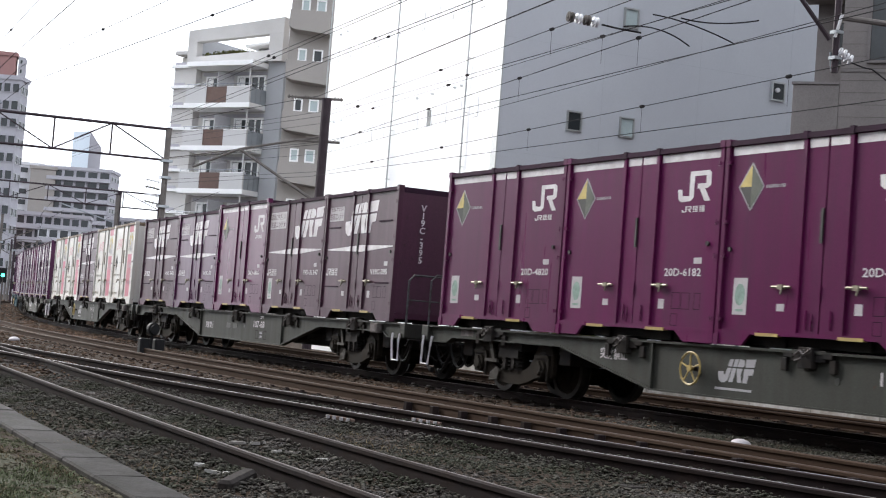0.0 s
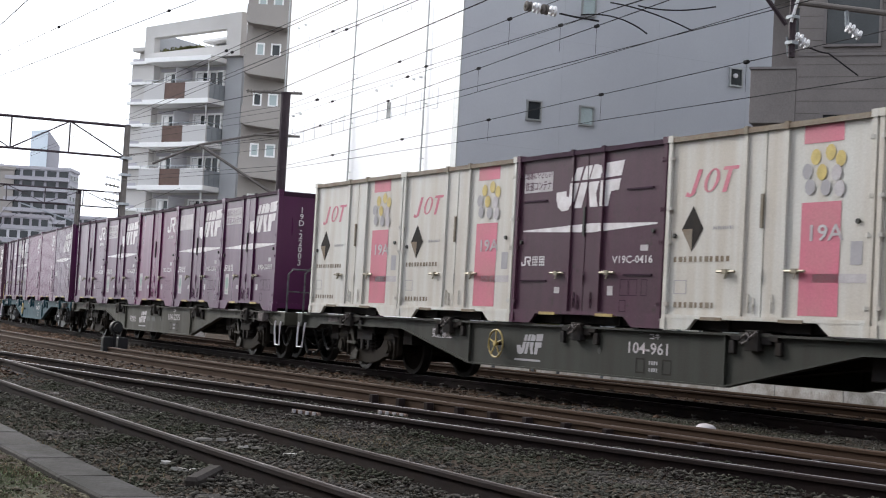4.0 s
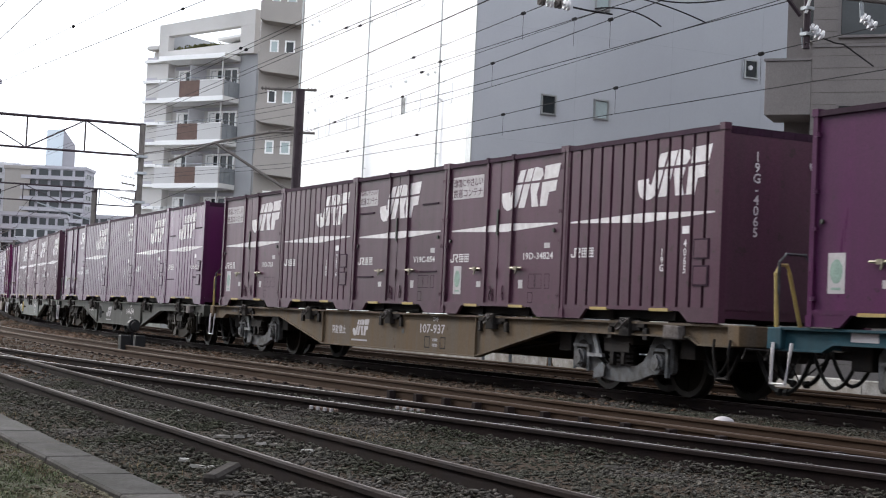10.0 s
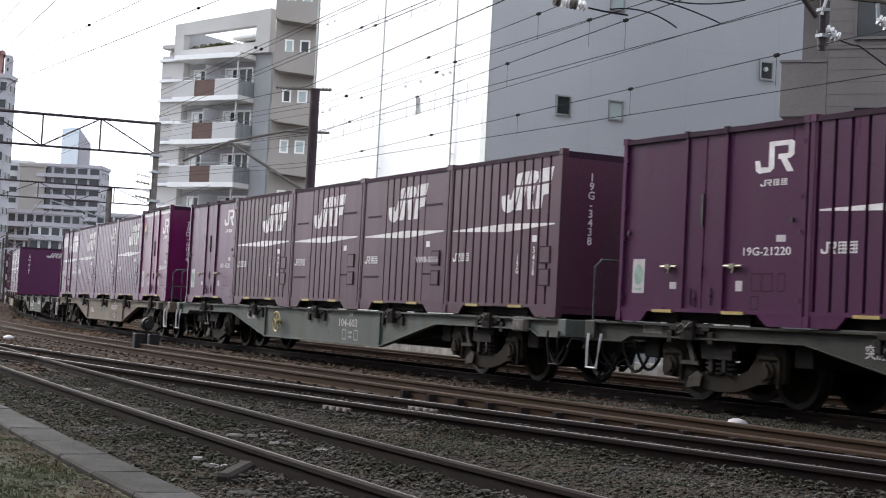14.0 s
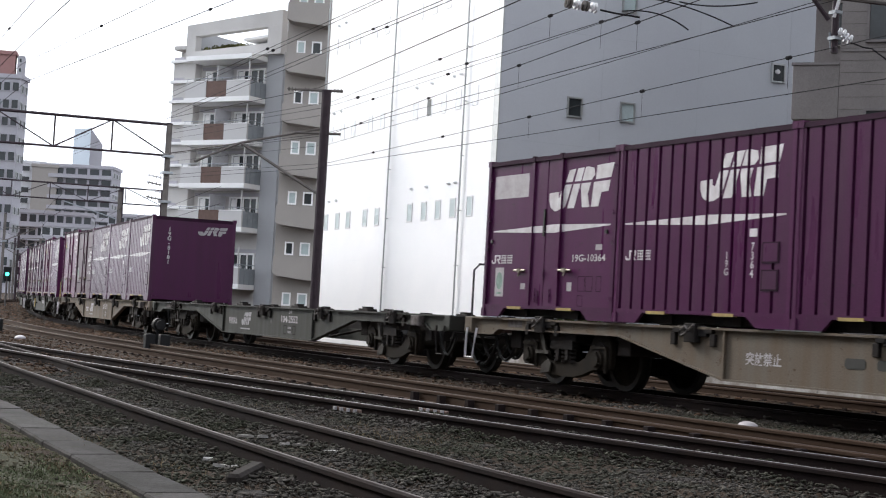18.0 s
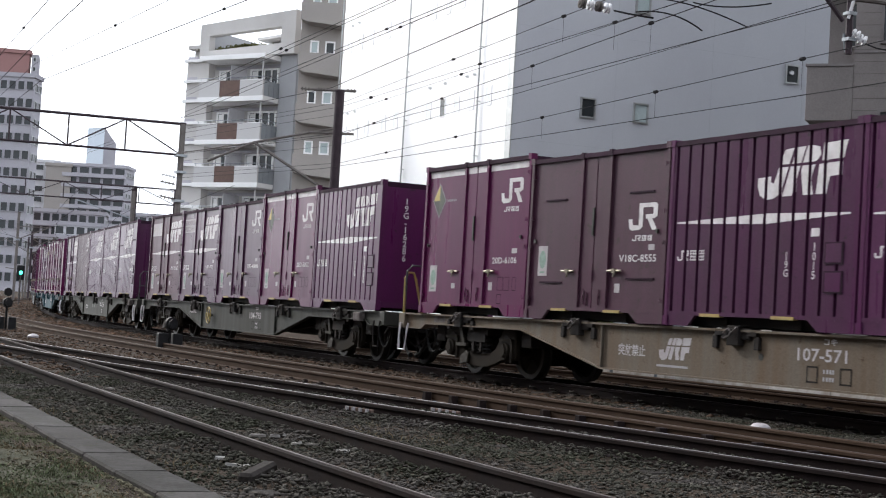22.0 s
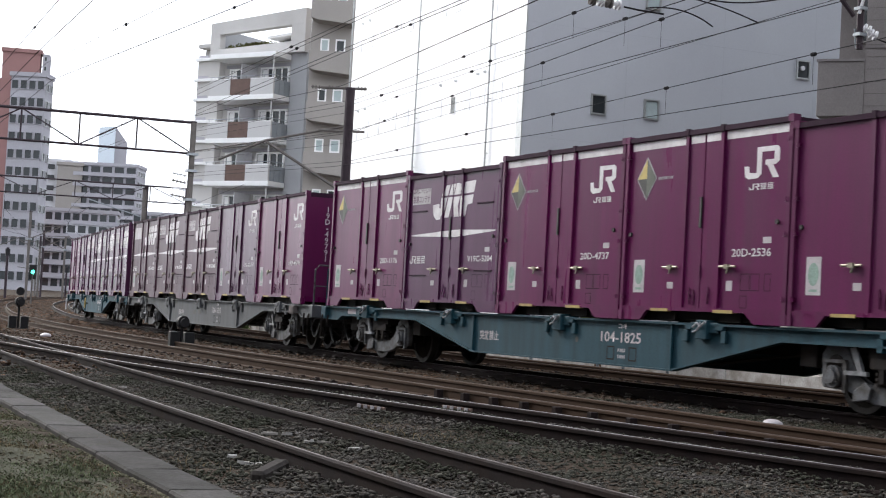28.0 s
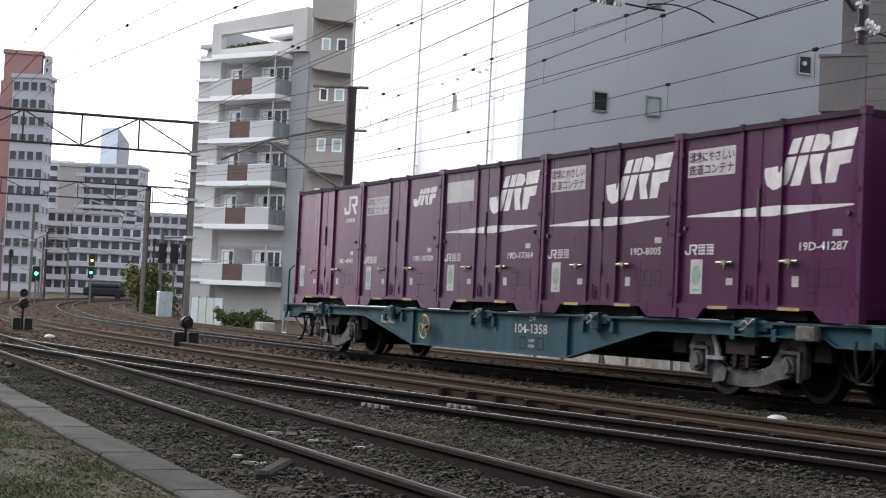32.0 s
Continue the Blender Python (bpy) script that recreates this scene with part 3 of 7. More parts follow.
def container_base(mat, frame_mat, profile, height, smooth, ribs=(0.375, 0.592)):
    """A container with its frame, roof, sills, fork pockets and fittings, no markings."""
    con = thing("freight_container", Matrix(), "", "container")
    part("body", hull(profile, 0.17, height - 0.07), mat, con, "stepped steel side walls")
    bm = shape()
    box(bm, X0 + 0.01, X1 - 0.01, -1.2, 1.2, height - 0.075, height - 0.03)
    roof = part("roof", bm, frame_mat, con)
    for i in range(4):
        x = across((i + 0.9) / 4.8)
        bm = shape()
        box(bm, x - 0.16, x + 0.16, -1.17, 1.17, height - 0.031, height - 0.008)
        part("roof_bow", bm, frame_mat, roof)
    for x in (X0 + 0.035, X1 - 0.035):
        for y in (-1.19, 1.19):
            bm = shape()
            box(bm, x - 0.036, x + 0.036, y - 0.045, y + 0.045, 0.10, height - 0.06)
            box(bm, x - 0.05, x + 0.05, y - 0.055, y + 0.055, height - 0.09, height)
            box(bm, x - 0.05, x + 0.05, y - 0.055, y + 0.055, 0.0, 0.13)
            part("corner_post", bm, mat, con)
    for y in (-1.2, 1.2):
        bm = shape()
        box(bm, X0 + 0.04, X1 - 0.04, y - 0.035, y + 0.035, height - 0.09, height - 0.025)
        part("top_rail", bm, frame_mat, con)
        bm = shape()
        box(bm, X0 + 0.04, X1 - 0.04, y - 0.03, y + 0.03, 0.14, 0.19)
        for a, b, c, d in ((0.015, 0.14, 0.185, 0.015), (0.985, 0.83, 0.775, 0.985)):
            prism(bm, [(across(a), 0.0), (across(b), 0.0), (across(c), 0.145), (across(d), 0.145)], y - 0.026, y + 0.026)
        part("bottom_rail", bm, mat, con, "skirted bottom rail")
    for f in (0.27, 0.66):
        bm = shape()
        x = across(f)
        box(bm, x - 0.21, x + 0.21, -1.238, -1.17, 0.128, 0.168)
        lip = part("fork_pocket", bm, YELLOW if mat is not CREAM else CREAM_FRAME, con, "painted fork pocket lip")
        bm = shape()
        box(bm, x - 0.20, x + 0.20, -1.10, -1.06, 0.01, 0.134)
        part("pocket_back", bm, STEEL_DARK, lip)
    bm = shape()
    box(bm, X0 + 0.25, X1 - 0.25, -1.05, 1.05, 0.02, 0.168)
    part("underframe", bm, STEEL_DARK, con, "dark steel underframe")
    for x in (X0 + 0.02, X1 - 0.02):
        s = 1 if x > 0 else -1
        bm = shape()
        box(bm, min(x, x + s * 0.012), max(x, x + s * 0.012), -1.13, 1.13, 0.06, height - 0.11)
        part("end_panel", bm, mat, con, "flat end wall")
        bm = shape()
        box(bm, min(x, x + s * 0.022), max(x, x + s * 0.022), -1.13, 1.13, height - 0.13, height - 0.05)
        for k in range(12):
            y = -1.05 + k * 0.19
            box(bm, min(x, x + s * 0.028), max(x, x + s * 0.028), y - 0.02, y + 0.02, height - 0.13, height - 0.06)
        part("end_top_rail", bm, frame_mat, con)
    if smooth:
        global LATCH
        LATCH = LATCH or latch_mesh()
        for f in (ribs[0] - 0.075, ribs[1] + 0.06):
            part_at("latch", LATCH, con, pose(across(f), -1.235, 0.73), "worn door latch handle")
        mid = (ribs[0] + ribs[1]) / 2
        bm = shape()
        box(bm, across(mid - 0.016), across(mid - 0.004), -1.228, -1.20, 1.25, 1.66)
        part("door_handle", bm, BLACK if mat is not CREAM else CREAM_FRAME, con, "recessed door handle")
        bm = shape()
        for f, z0, z1 in ((mid - 0.06, 0.24, 0.46), (mid - 0.035, 0.22, 0.42), (mid + 0.052, 0.24, 0.46), (mid + 0.0, 0.58, 0.76)):
            x = across(f)
            tube(bm, [(x, -1.215, z0), (x, -1.222, (z0 + z1) / 2), (x, -1.215, z1)], 0.009, 5)
            box(bm, x - 0.012, x + 0.012, -1.222, -1.20, (z0 + z1) / 2 - 0.02, (z0 + z1) / 2 + 0.02)
        part("lock_hook", bm, mat, con, "lock hooks beside the door seam")
        for f in ribs:
            bm = shape()
            box(bm, across(f) - 0.035, across(f) + 0.035, -1.245, -1.19, height - 0.10, height - 0.005)
            part("rod_keeper", bm, frame_mat, con)
        for f, z in ((0.018, 0.32), (0.018, 1.12), (0.018, 1.55), (0.018, height - 0.3), (0.982, 0.32), (0.982, 1.12), (0.982, 1.55), (0.982, height - 0.3)):
            bm = shape()
            x = across(f)
            box(bm, x - 0.038, x + 0.038, -1.242, -1.2, z - 0.022, z + 0.022)
            tube(bm, [(x, -1.240, z - 0.03), (x, -1.240, z + 0.03)], 0.008, 6)
            part("hinge", bm, mat, con)
        for f, z in ((0.045, 1.20), (0.93, 1.28)):
            bm = shape()
            disc(bm, (across(f), z), 0.03, -1.225, -1.19, 10)
            part("vent_plug", bm, BLACK, con)
    return con


def sticker(con, profile, f, z0):
    x = across(f)
    paint("sticker", con, profile, [rect(x, x + 0.27, z0, z0 + 0.46)], SIGN, "pale sticker with a green leaf print")
    ring = [(x + 0.135 + 0.1 * math.cos(a), z0 + 0.25 + 0.14 * math.sin(a)) for a in np.linspace(0, 2 * math.pi, 14)[:-1]]
    paint("leaf_print", con, profile, [ring, rect(x + 0.06, x + 0.21, z0 + 0.04, z0 + 0.07)], GREEN, "", 0.007)


def small_plates(con, profile, nums=True):
    paint("small_plate", con, profile, [rect(across(0.30), across(0.338), 0.44, 0.53)], SIGN)
    paint("small_plate", con, profile, [rect(across(0.66), across(0.695), 0.42, 0.55)], SIGN)
    paint("small_plate", con, profile, [rect(across(0.855), across(0.90), 1.02, 1.10)], SIGN)
    frames = []
    for x0, x1, z0, z1 in ((0.74, 0.79, 0.42, 0.64), (0.795, 0.845, 0.42, 0.64), (0.87, 0.905, 0.42, 0.64), (0.74, 0.78, 0.20, 0.36)):
        a, b = across(x0), across(x1)
        frames += [rect(a, b, z0, z0 + 0.009), rect(a, b, z1 - 0.009, z1), rect(a, a + 0.009, z0, z1), rect(b - 0.009, b, z0, z1)]
    paint("data_stencil", con, profile, frames, MAROON_DARK, "faint dark stencilled frames")
    paint("owner_lettering", con, profile, owner_bars(across(0.765), across(0.90), 1.70, 1.78) if nums else owner_bars(across(0.045), across(0.225), 0.84, 0.98), WHITE)


def ridge_stripe(x0, x1, z):
    xm = x0 + (x1 - x0) * 0.55
    return [(x0, z - 0.02), (xm, z - 0.075), (x1, z + 0.0), (x1, z + 0.02), (xm, z + 0.055), (x0, z + 0.0)]


def sign_plate(con, profile, f0, f1, z0, z1, written):
    paint("sign_plate", con, profile, [rect(across(f0), across(f1), z0, z1)], SIGN, "faded white sign plate")
    if written:
        for text, z in (("環境にやさしい", z0 + 0.21), ("鉄道コンテナ", z0 + 0.04)):
            me = lettering(text, 0.15)
            if not me.materials:
                me.materials.append(MAROON)
            wd = max(v.co.x for v in me.vertices) or 1.0
            sc = (across(f1) - across(f0) - 0.06) / wd
            part_at("sign_lettering", me, con, Matrix.Translation((across(f0) + 0.03, -1.203, z)) @ Matrix.Diagonal((sc, 1, 1, 1)))


def plain_box():
    pr = smooth_profile()
    c = container_base(MAROON, MAROON_DARK, pr, 2.5, True)
    paint("logo", c, pr, mark_small(across(0.735), across(0.925), 1.86, 2.24), WHITE, "white logo mark")
    sticker(c, pr, 0.075, 0.38)
    small_plates(c, pr)
    return tagged(c, "plain maroon steel container with small white logo and leaf sticker")


def low_mark_box():
    ribs = (0.400, 0.606)
    pr = smooth_profile(*ribs)
    c = container_base(MAROON, MAROON_DARK, pr, 2.5, True, ribs)
    paint("logo", c, pr, mark_small(across(0.735), across(0.925), 1.30, 1.68), WHITE, "white logo mark at mid height")
    paint("owner_lettering", c, pr, owner_bars(across(0.765), across(0.90), 1.15, 1.23), WHITE)
    sticker(c, pr, 0.075, 0.66)
    paint("small_plate", c, pr, [rect(across(0.66), across(0.695), 0.42, 0.55)], SIGN)
    paint("small_plate", c, pr, [rect(across(0.875), across(0.915), 1.02, 1.10)], SIGN)
    for f0, f1, z in ((0.12, 0.28, 1.82), (0.74, 0.90, 1.84), (0.10, 0.27, 0.56), (0.74, 0.92, 0.62)):
        bm = shape()
        box(bm, across(f0), across(f1), -1.214, -1.19, z - 0.012, z + 0.012)
        part("vent_slot", bm, MAROON_DARK, c)
    return tagged(c, "dull maroon ventilated container with a low white logo")


def tall_box():
    ribs = (0.402, 0.614)
    pr = smooth_profile(*ribs)
    c = container_base(MAGENTA, MAROON_DARK, pr, 2.6, True, ribs)
    top = [rect(across(a), across(b), 2.39, 2.50) for a, b in ((0.03, 0.385), (0.418, 0.503), (0.513, 0.60), (0.63, 0.97))]
    paint("top_band", c, pr, top, WHITE, "white painted band under the roof")
    paint("logo", c, pr, mark_small(across(0.735), across(0.925), 1.84, 2.24), WHITE, "white logo mark")
    cx, cz, a, b = across(0.135), 1.98, 0.25, 0.31
    paint("diamond_border", c, pr, [[(cx, cz + b), (cx - a, cz), (cx, cz - b), (cx + a, cz)]], GREYMARK, "pale diamond edge")
    a, b = 0.225, 0.28
    paint("diamond_yellow", c, pr, [[(cx, cz + b), (cx - a, cz), (cx, cz)]], GOLD, "yellow diamond quarter", 0.007)
    paint("diamond_dark", c, pr, [[(cx, cz), (cx - a, cz), (cx, cz - b)]], BLACK, "dark diamond quarter", 0.007)
    paint("diamond_grey", c, pr, [[(cx, cz + b), (cx, cz), (cx, cz - b), (cx + a, cz)]], DIAMOND, "dull grey-green diamond half", 0.007)
    paint("caption", c, pr, bars(across(0.21), across(0.31), 1.95, 1.99, 10, 5), GREYMARK)
    sticker(c, pr, 0.075, 0.38)
    small_plates(c, pr)
    return tagged(c, "tall fresh maroon container with white top band and yellow diamond")


def striped_box(kind):
    """Smooth container with the wide mark and a tapering stripe: written plate, blank plate, or vented."""
    ribs = (0.400, 0.606) if kind == "vent" else (0.375, 0.592)
    pr = smooth_profile(*ribs)
    c = container_base(MAROON, MAROON_DARK, pr, 2.5, True, ribs)
    paint("logo", c, pr, mark_wide(across(0.285 if kind == "vent" else 0.50), across(0.735 if kind == "vent" else 0.958), 1.62, 2.27), WHITE, "wide white logo mark")
    paint("stripe", c, pr, [ridge_stripe(across(0.05), across(0.95), 1.37)], WHITE, "tapering white stripe")
    if kind == "vent":
        sign_plate(c, pr, 0.045, 0.255, 1.93, 2.22, True)
    else:
        sign_plate(c, pr, 0.045, 0.33, 1.88, 2.25, kind != "blank")
    small_plates(c, pr, False)
    if kind == "vent":
        for f0, f1, z in ((0.76, 0.92, 1.86), (0.05, 0.22, 1.80), (0.05, 0.24, 0.62), (0.76, 0.93, 0.70)):
            bm = shape()
            box(bm, across(f0), across(f1), -1.214, -1.19, z - 0.012, z + 0.012)
            part("vent_slot", bm, MAROON_DARK, c)
        return tagged(c, "maroon ventilated container with a wide white logo and tapering stripe")
    sticker(c, pr, 0.085, 0.32)
    return tagged(c, "maroon container with white logo, %s sign plate and stripe" % ("blank" if kind == "blank" else "written"))


def mini_box():
    pr = smooth_profile()
    c = container_base(MAROON, MAROON_DARK, pr, 2.5, True)
    paint("logo", c, pr, mark_wide(across(0.66), across(0.94), 1.88, 2.22), WHITE, "small slanting white logo mark")
    sign_plate(c, pr, 0.06, 0.36, 1.80, 2.15, True)
    sticker(c, pr, 0.085, 0.32)
    small_plates(c, pr, False)
    return tagged(c, "maroon container with a small slanting white logo and written plate")


def ribbed_box(kind):
    """Ribbed container: wide mark with stripe, small mark, or ribs in the middle only."""
    pr = ribbed_profile(0.30, 0.75, 6) if kind == "half" else ribbed_profile()
    c = container_base(MAROON, MAROON_DARK, pr, 2.5, False)
    if kind == "small":
        paint("logo", c, pr, mark_small(across(0.72), across(0.90), 1.90, 2.26), WHITE, "white logo mark")
        paint("owner_lettering", c, pr, owner_bars(across(0.755), across(0.885), 1.74, 1.83), WHITE)
    else:
        paint("logo", c, pr, mark_wide(across(0.335 if kind == "half" else 0.50), across(0.775 if kind == "half" else 0.935), 1.60, 2.25), WHITE, "wide white logo mark")
        paint("stripe", c, pr, [ridge_stripe(across(0.05), across(0.96), 1.38)], WHITE, "tapering white stripe")
        paint("owner_lettering", c, pr, owner_bars(across(0.06), across(0.225), 0.86, 1.0), WHITE)
    paint("small_plate", c, pr, [rect(across(0.78), across(0.82), 1.13, 1.23)], WHITE)
    for z in (0.46, 0.80):
        bm = shape()
        box(bm, across(0.85), across(0.935), -1.234, -1.2, z, z + 0.26)
        holder = part("card_holder", bm, MAROON_DARK, c)
        bm = shape()
        box(bm, across(0.857), across(0.928), -1.238, -1.233, z + 0.02, z + 0.24)
        part("card_flap", bm, MAROON, holder)
    if kind == "half":
        for f0, f1, z in ((0.08, 0.24, 1.74), (0.76, 0.93, 1.86), (0.06, 0.24, 0.62), (0.76, 0.93, 0.66)):
            bm = shape()
            box(bm, across(f0), across(f1), -1.23, -1.2, z - 0.015, z + 0.015)
            part("vent_slot", bm, MAROON_DARK, c)
    label = {"wide": "ribbed maroon container with wide white logo and stripe", "small": "ribbed maroon container with a small white logo",
             "half": "half-ribbed maroon ventilated container with wide white logo"}[kind]
    return tagged(c, label)


def cream_box():
    ribs = (0.411, 0.609)
    pr = smooth_profile(*ribs)
    c = container_base(CREAM, CREAM_FRAME, pr, 2.5, True, ribs)
    paint("band", c, pr, [rect(across(0.68), across(0.855), 0.22, 1.52)], PINK, "pink painted band")
    paint("band", c, pr, [rect(across(0.68), across(0.855), 2.2, 2.42)], PINK, "pink painted band end")
    prints = ((0.735, 2.04, GOLD), (0.80, 2.08, GOLD), (0.845, 2.0, GOLD), (0.70, 1.88, GREYMARK), (0.765, 1.86, GOLD), (0.83, 1.84, SIGN), (0.715, 1.70, GREYMARK), (0.785, 1.68, GREYMARK), (0.845, 1.66, SIGN))
    for k, (u, v, ink) in enumerate(prints):
        blob = [(across(u) + 0.085 * math.cos(a), v + 0.095 * math.sin(a)) for a in np.linspace(0, 2 * math.pi, 11)[:-1]]
        paint("round_print", c, pr, [blob], ink, "", 0.006 + 0.001 * k)
    x0, w = across(0.10), across(0.33) - across(0.10)
    slant = lambda pts: [(x0 + w * (u + 0.16 * v), 1.70 + 0.36 * v) for u, v in pts]
    ring = [(0.5 + 0.17 * math.cos(a), 0.5 + 0.42 * math.sin(a), 0.5 + 0.09 * math.cos(a), 0.5 + 0.36 * math.sin(a)) for a in np.linspace(0, 2 * math.pi, 15)]
    loops = [slant([p[:2], q[:2], q[2:], p[2:]]) for p, q in zip(ring, ring[1:])]
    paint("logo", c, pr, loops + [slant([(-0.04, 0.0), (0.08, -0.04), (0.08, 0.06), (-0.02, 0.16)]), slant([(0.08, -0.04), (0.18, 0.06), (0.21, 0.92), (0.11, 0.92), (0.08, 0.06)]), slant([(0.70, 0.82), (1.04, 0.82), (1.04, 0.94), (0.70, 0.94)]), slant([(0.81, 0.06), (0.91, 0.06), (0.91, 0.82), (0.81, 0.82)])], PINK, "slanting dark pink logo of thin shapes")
    cx, cz, a, b = across(0.14), 1.28, 0.22, 0.29
    paint("diamond_dark", c, pr, [[(cx, cz + b), (cx - a, cz), (cx, cz - b), (cx + a, cz)]], STEEL_DARK, "dark diamond sign")
    paint("diamond_quarter", c, pr, [[(cx - a, cz), (cx, cz), (cx, cz - b)]], CREAM_FRAME, "", 0.007)
    paint("caption", c, pr, bars(across(0.25), across(0.36), 1.26, 1.30, 9, 7), GREYMARK)
    paint("number_bars", c, pr, bars(across(0.04), across(0.35), 0.86, 0.93, 11, 8), CREAM_FRAME)
    paint("number_bars", c, pr, bars(across(0.05), across(0.28), 0.28, 0.35, 8, 9), CREAM_FRAME)
    paint("data_frame", c, pr, [rect(across(0.05), across(0.12), 0.45, 0.46), rect(across(0.05), across(0.12), 0.62, 0.63), rect(across(0.05), across(0.054), 0.46, 0.62), rect(across(0.116), across(0.12), 0.46, 0.62)], GREYMARK)
    paint("data_plate", c, pr, [rect(across(0.74), across(0.97), 0.60, 0.70)], SIGN, "pale data plate")
    paint("data_plate", c, pr, [rect(across(0.90), across(0.95), 0.80, 1.06)], GREYMARK, "grey data plate")
    write_on(c, "19A", 0.26, across(0.705), -1.205, 1.08, SIGN)
    write_on(c, "UR19A", 0.2, X1 + 0.018, -0.75, 1.85, PINK, 90)
    for y in (-0.35, 0.35):
        bm = shape()
        tube(bm, [(X1 + 0.03, y, 0.2), (X1 + 0.03, y, 2.3)], 0.012, 5)
        part("end_rod", bm, CREAM_FRAME, c)
    return tagged(c, "dirty cream steel container with pink band and round gold print")


MAKERS = {"D": plain_box, "L": low_mark_box, "T": tall_box, "S": lambda: striped_box("written"), "W": lambda: striped_box("blank"), "C": lambda: striped_box("vent"),
          "K": mini_box, "G": lambda: ribbed_box("wide"), "J": lambda: ribbed_box("small"), "B": lambda: ribbed_box("half"), "O": cream_box}
PROTO = {}


def a_container(kind):
    """One more container of a kind; the first is built, the rest are copies."""
    if kind not in PROTO:
        PROTO[kind] = MAKERS[kind]()
        return PROTO[kind]
    return copy_thing(PROTO[kind], Matrix())


def write_on(con, text, size, x, y, z, mat, turn=0, vertical=False):
    me = lettering(text, size, vertical)
    if not me.materials:
        me.materials.append(mat)
    wide = 1.0 if vertical or text == "突放禁止" else 1.4
    part_at("number_lettering", me, con, pose(x, y, z, 0, 0, turn) @ Matrix.Diagonal((wide, 1, 1, 1)))


# ---- flat wagons ----
def ring_wheel(bm, cx, cy, cz, r, bar=0.015, spokes=5):
    pts = [(cx + math.cos(a) * r, cy, cz + math.sin(a) * r) for a in np.linspace(0, 2 * math.pi, 21)]
    tube(bm, pts, bar, 6, False)
    for k in range(spokes):
        a = 2 * math.pi * k / spokes + 0.3
        tube(bm, [(cx, cy, cz), (cx + math.cos(a) * r, cy, cz + math.sin(a) * r)], bar * 0.8, 5)
    disc(bm, (cx, cz), r * 0.2, cy - 0.025, cy + 0.025, 10)


def wheelset_meshes():
    bm = shape()
    for y, s in ((0.0, -1),):
        disc(bm, (0, 0), 0.43, y - 0.055, y + 0.055, 28, 0.355)
        disc(bm, (0, 0), 0.457, y - s * 0.075 - 0.014, y - s * 0.075 + 0.014, 28, 0.37)
    tread = mesh_of(bm, "tyre", TREAD)
    bm = shape()
    for y in (-0.5335, 0.5335):
        disc(bm, (0, 0), 0.36, y - 0.025, y + 0.025, 24, 0.08)
        disc(bm, (0, 0), 0.13, y - 0.085, y + 0.085, 14)
        for k in range(5):
            a = 2 * math.pi * k / 5
            c, s_ = math.cos(a), math.sin(a)
            vs = box(bm, 0.12, 0.33, y - 0.034, y + 0.034, -0.025, 0.025)
            for v in vs:
                v.co.x, v.co.z = v.co.x * c - v.co.z * s_, v.co.x * s_ + v.co.z * c
    tube(bm, [(0, -0.95, 0), (0, 0.95, 0)], 0.075, 10)
    return tread, mesh_of(bm, "axle", DARK_BOGIE)


TYRE_MESH, AXLE_MESH = wheelset_meshes()


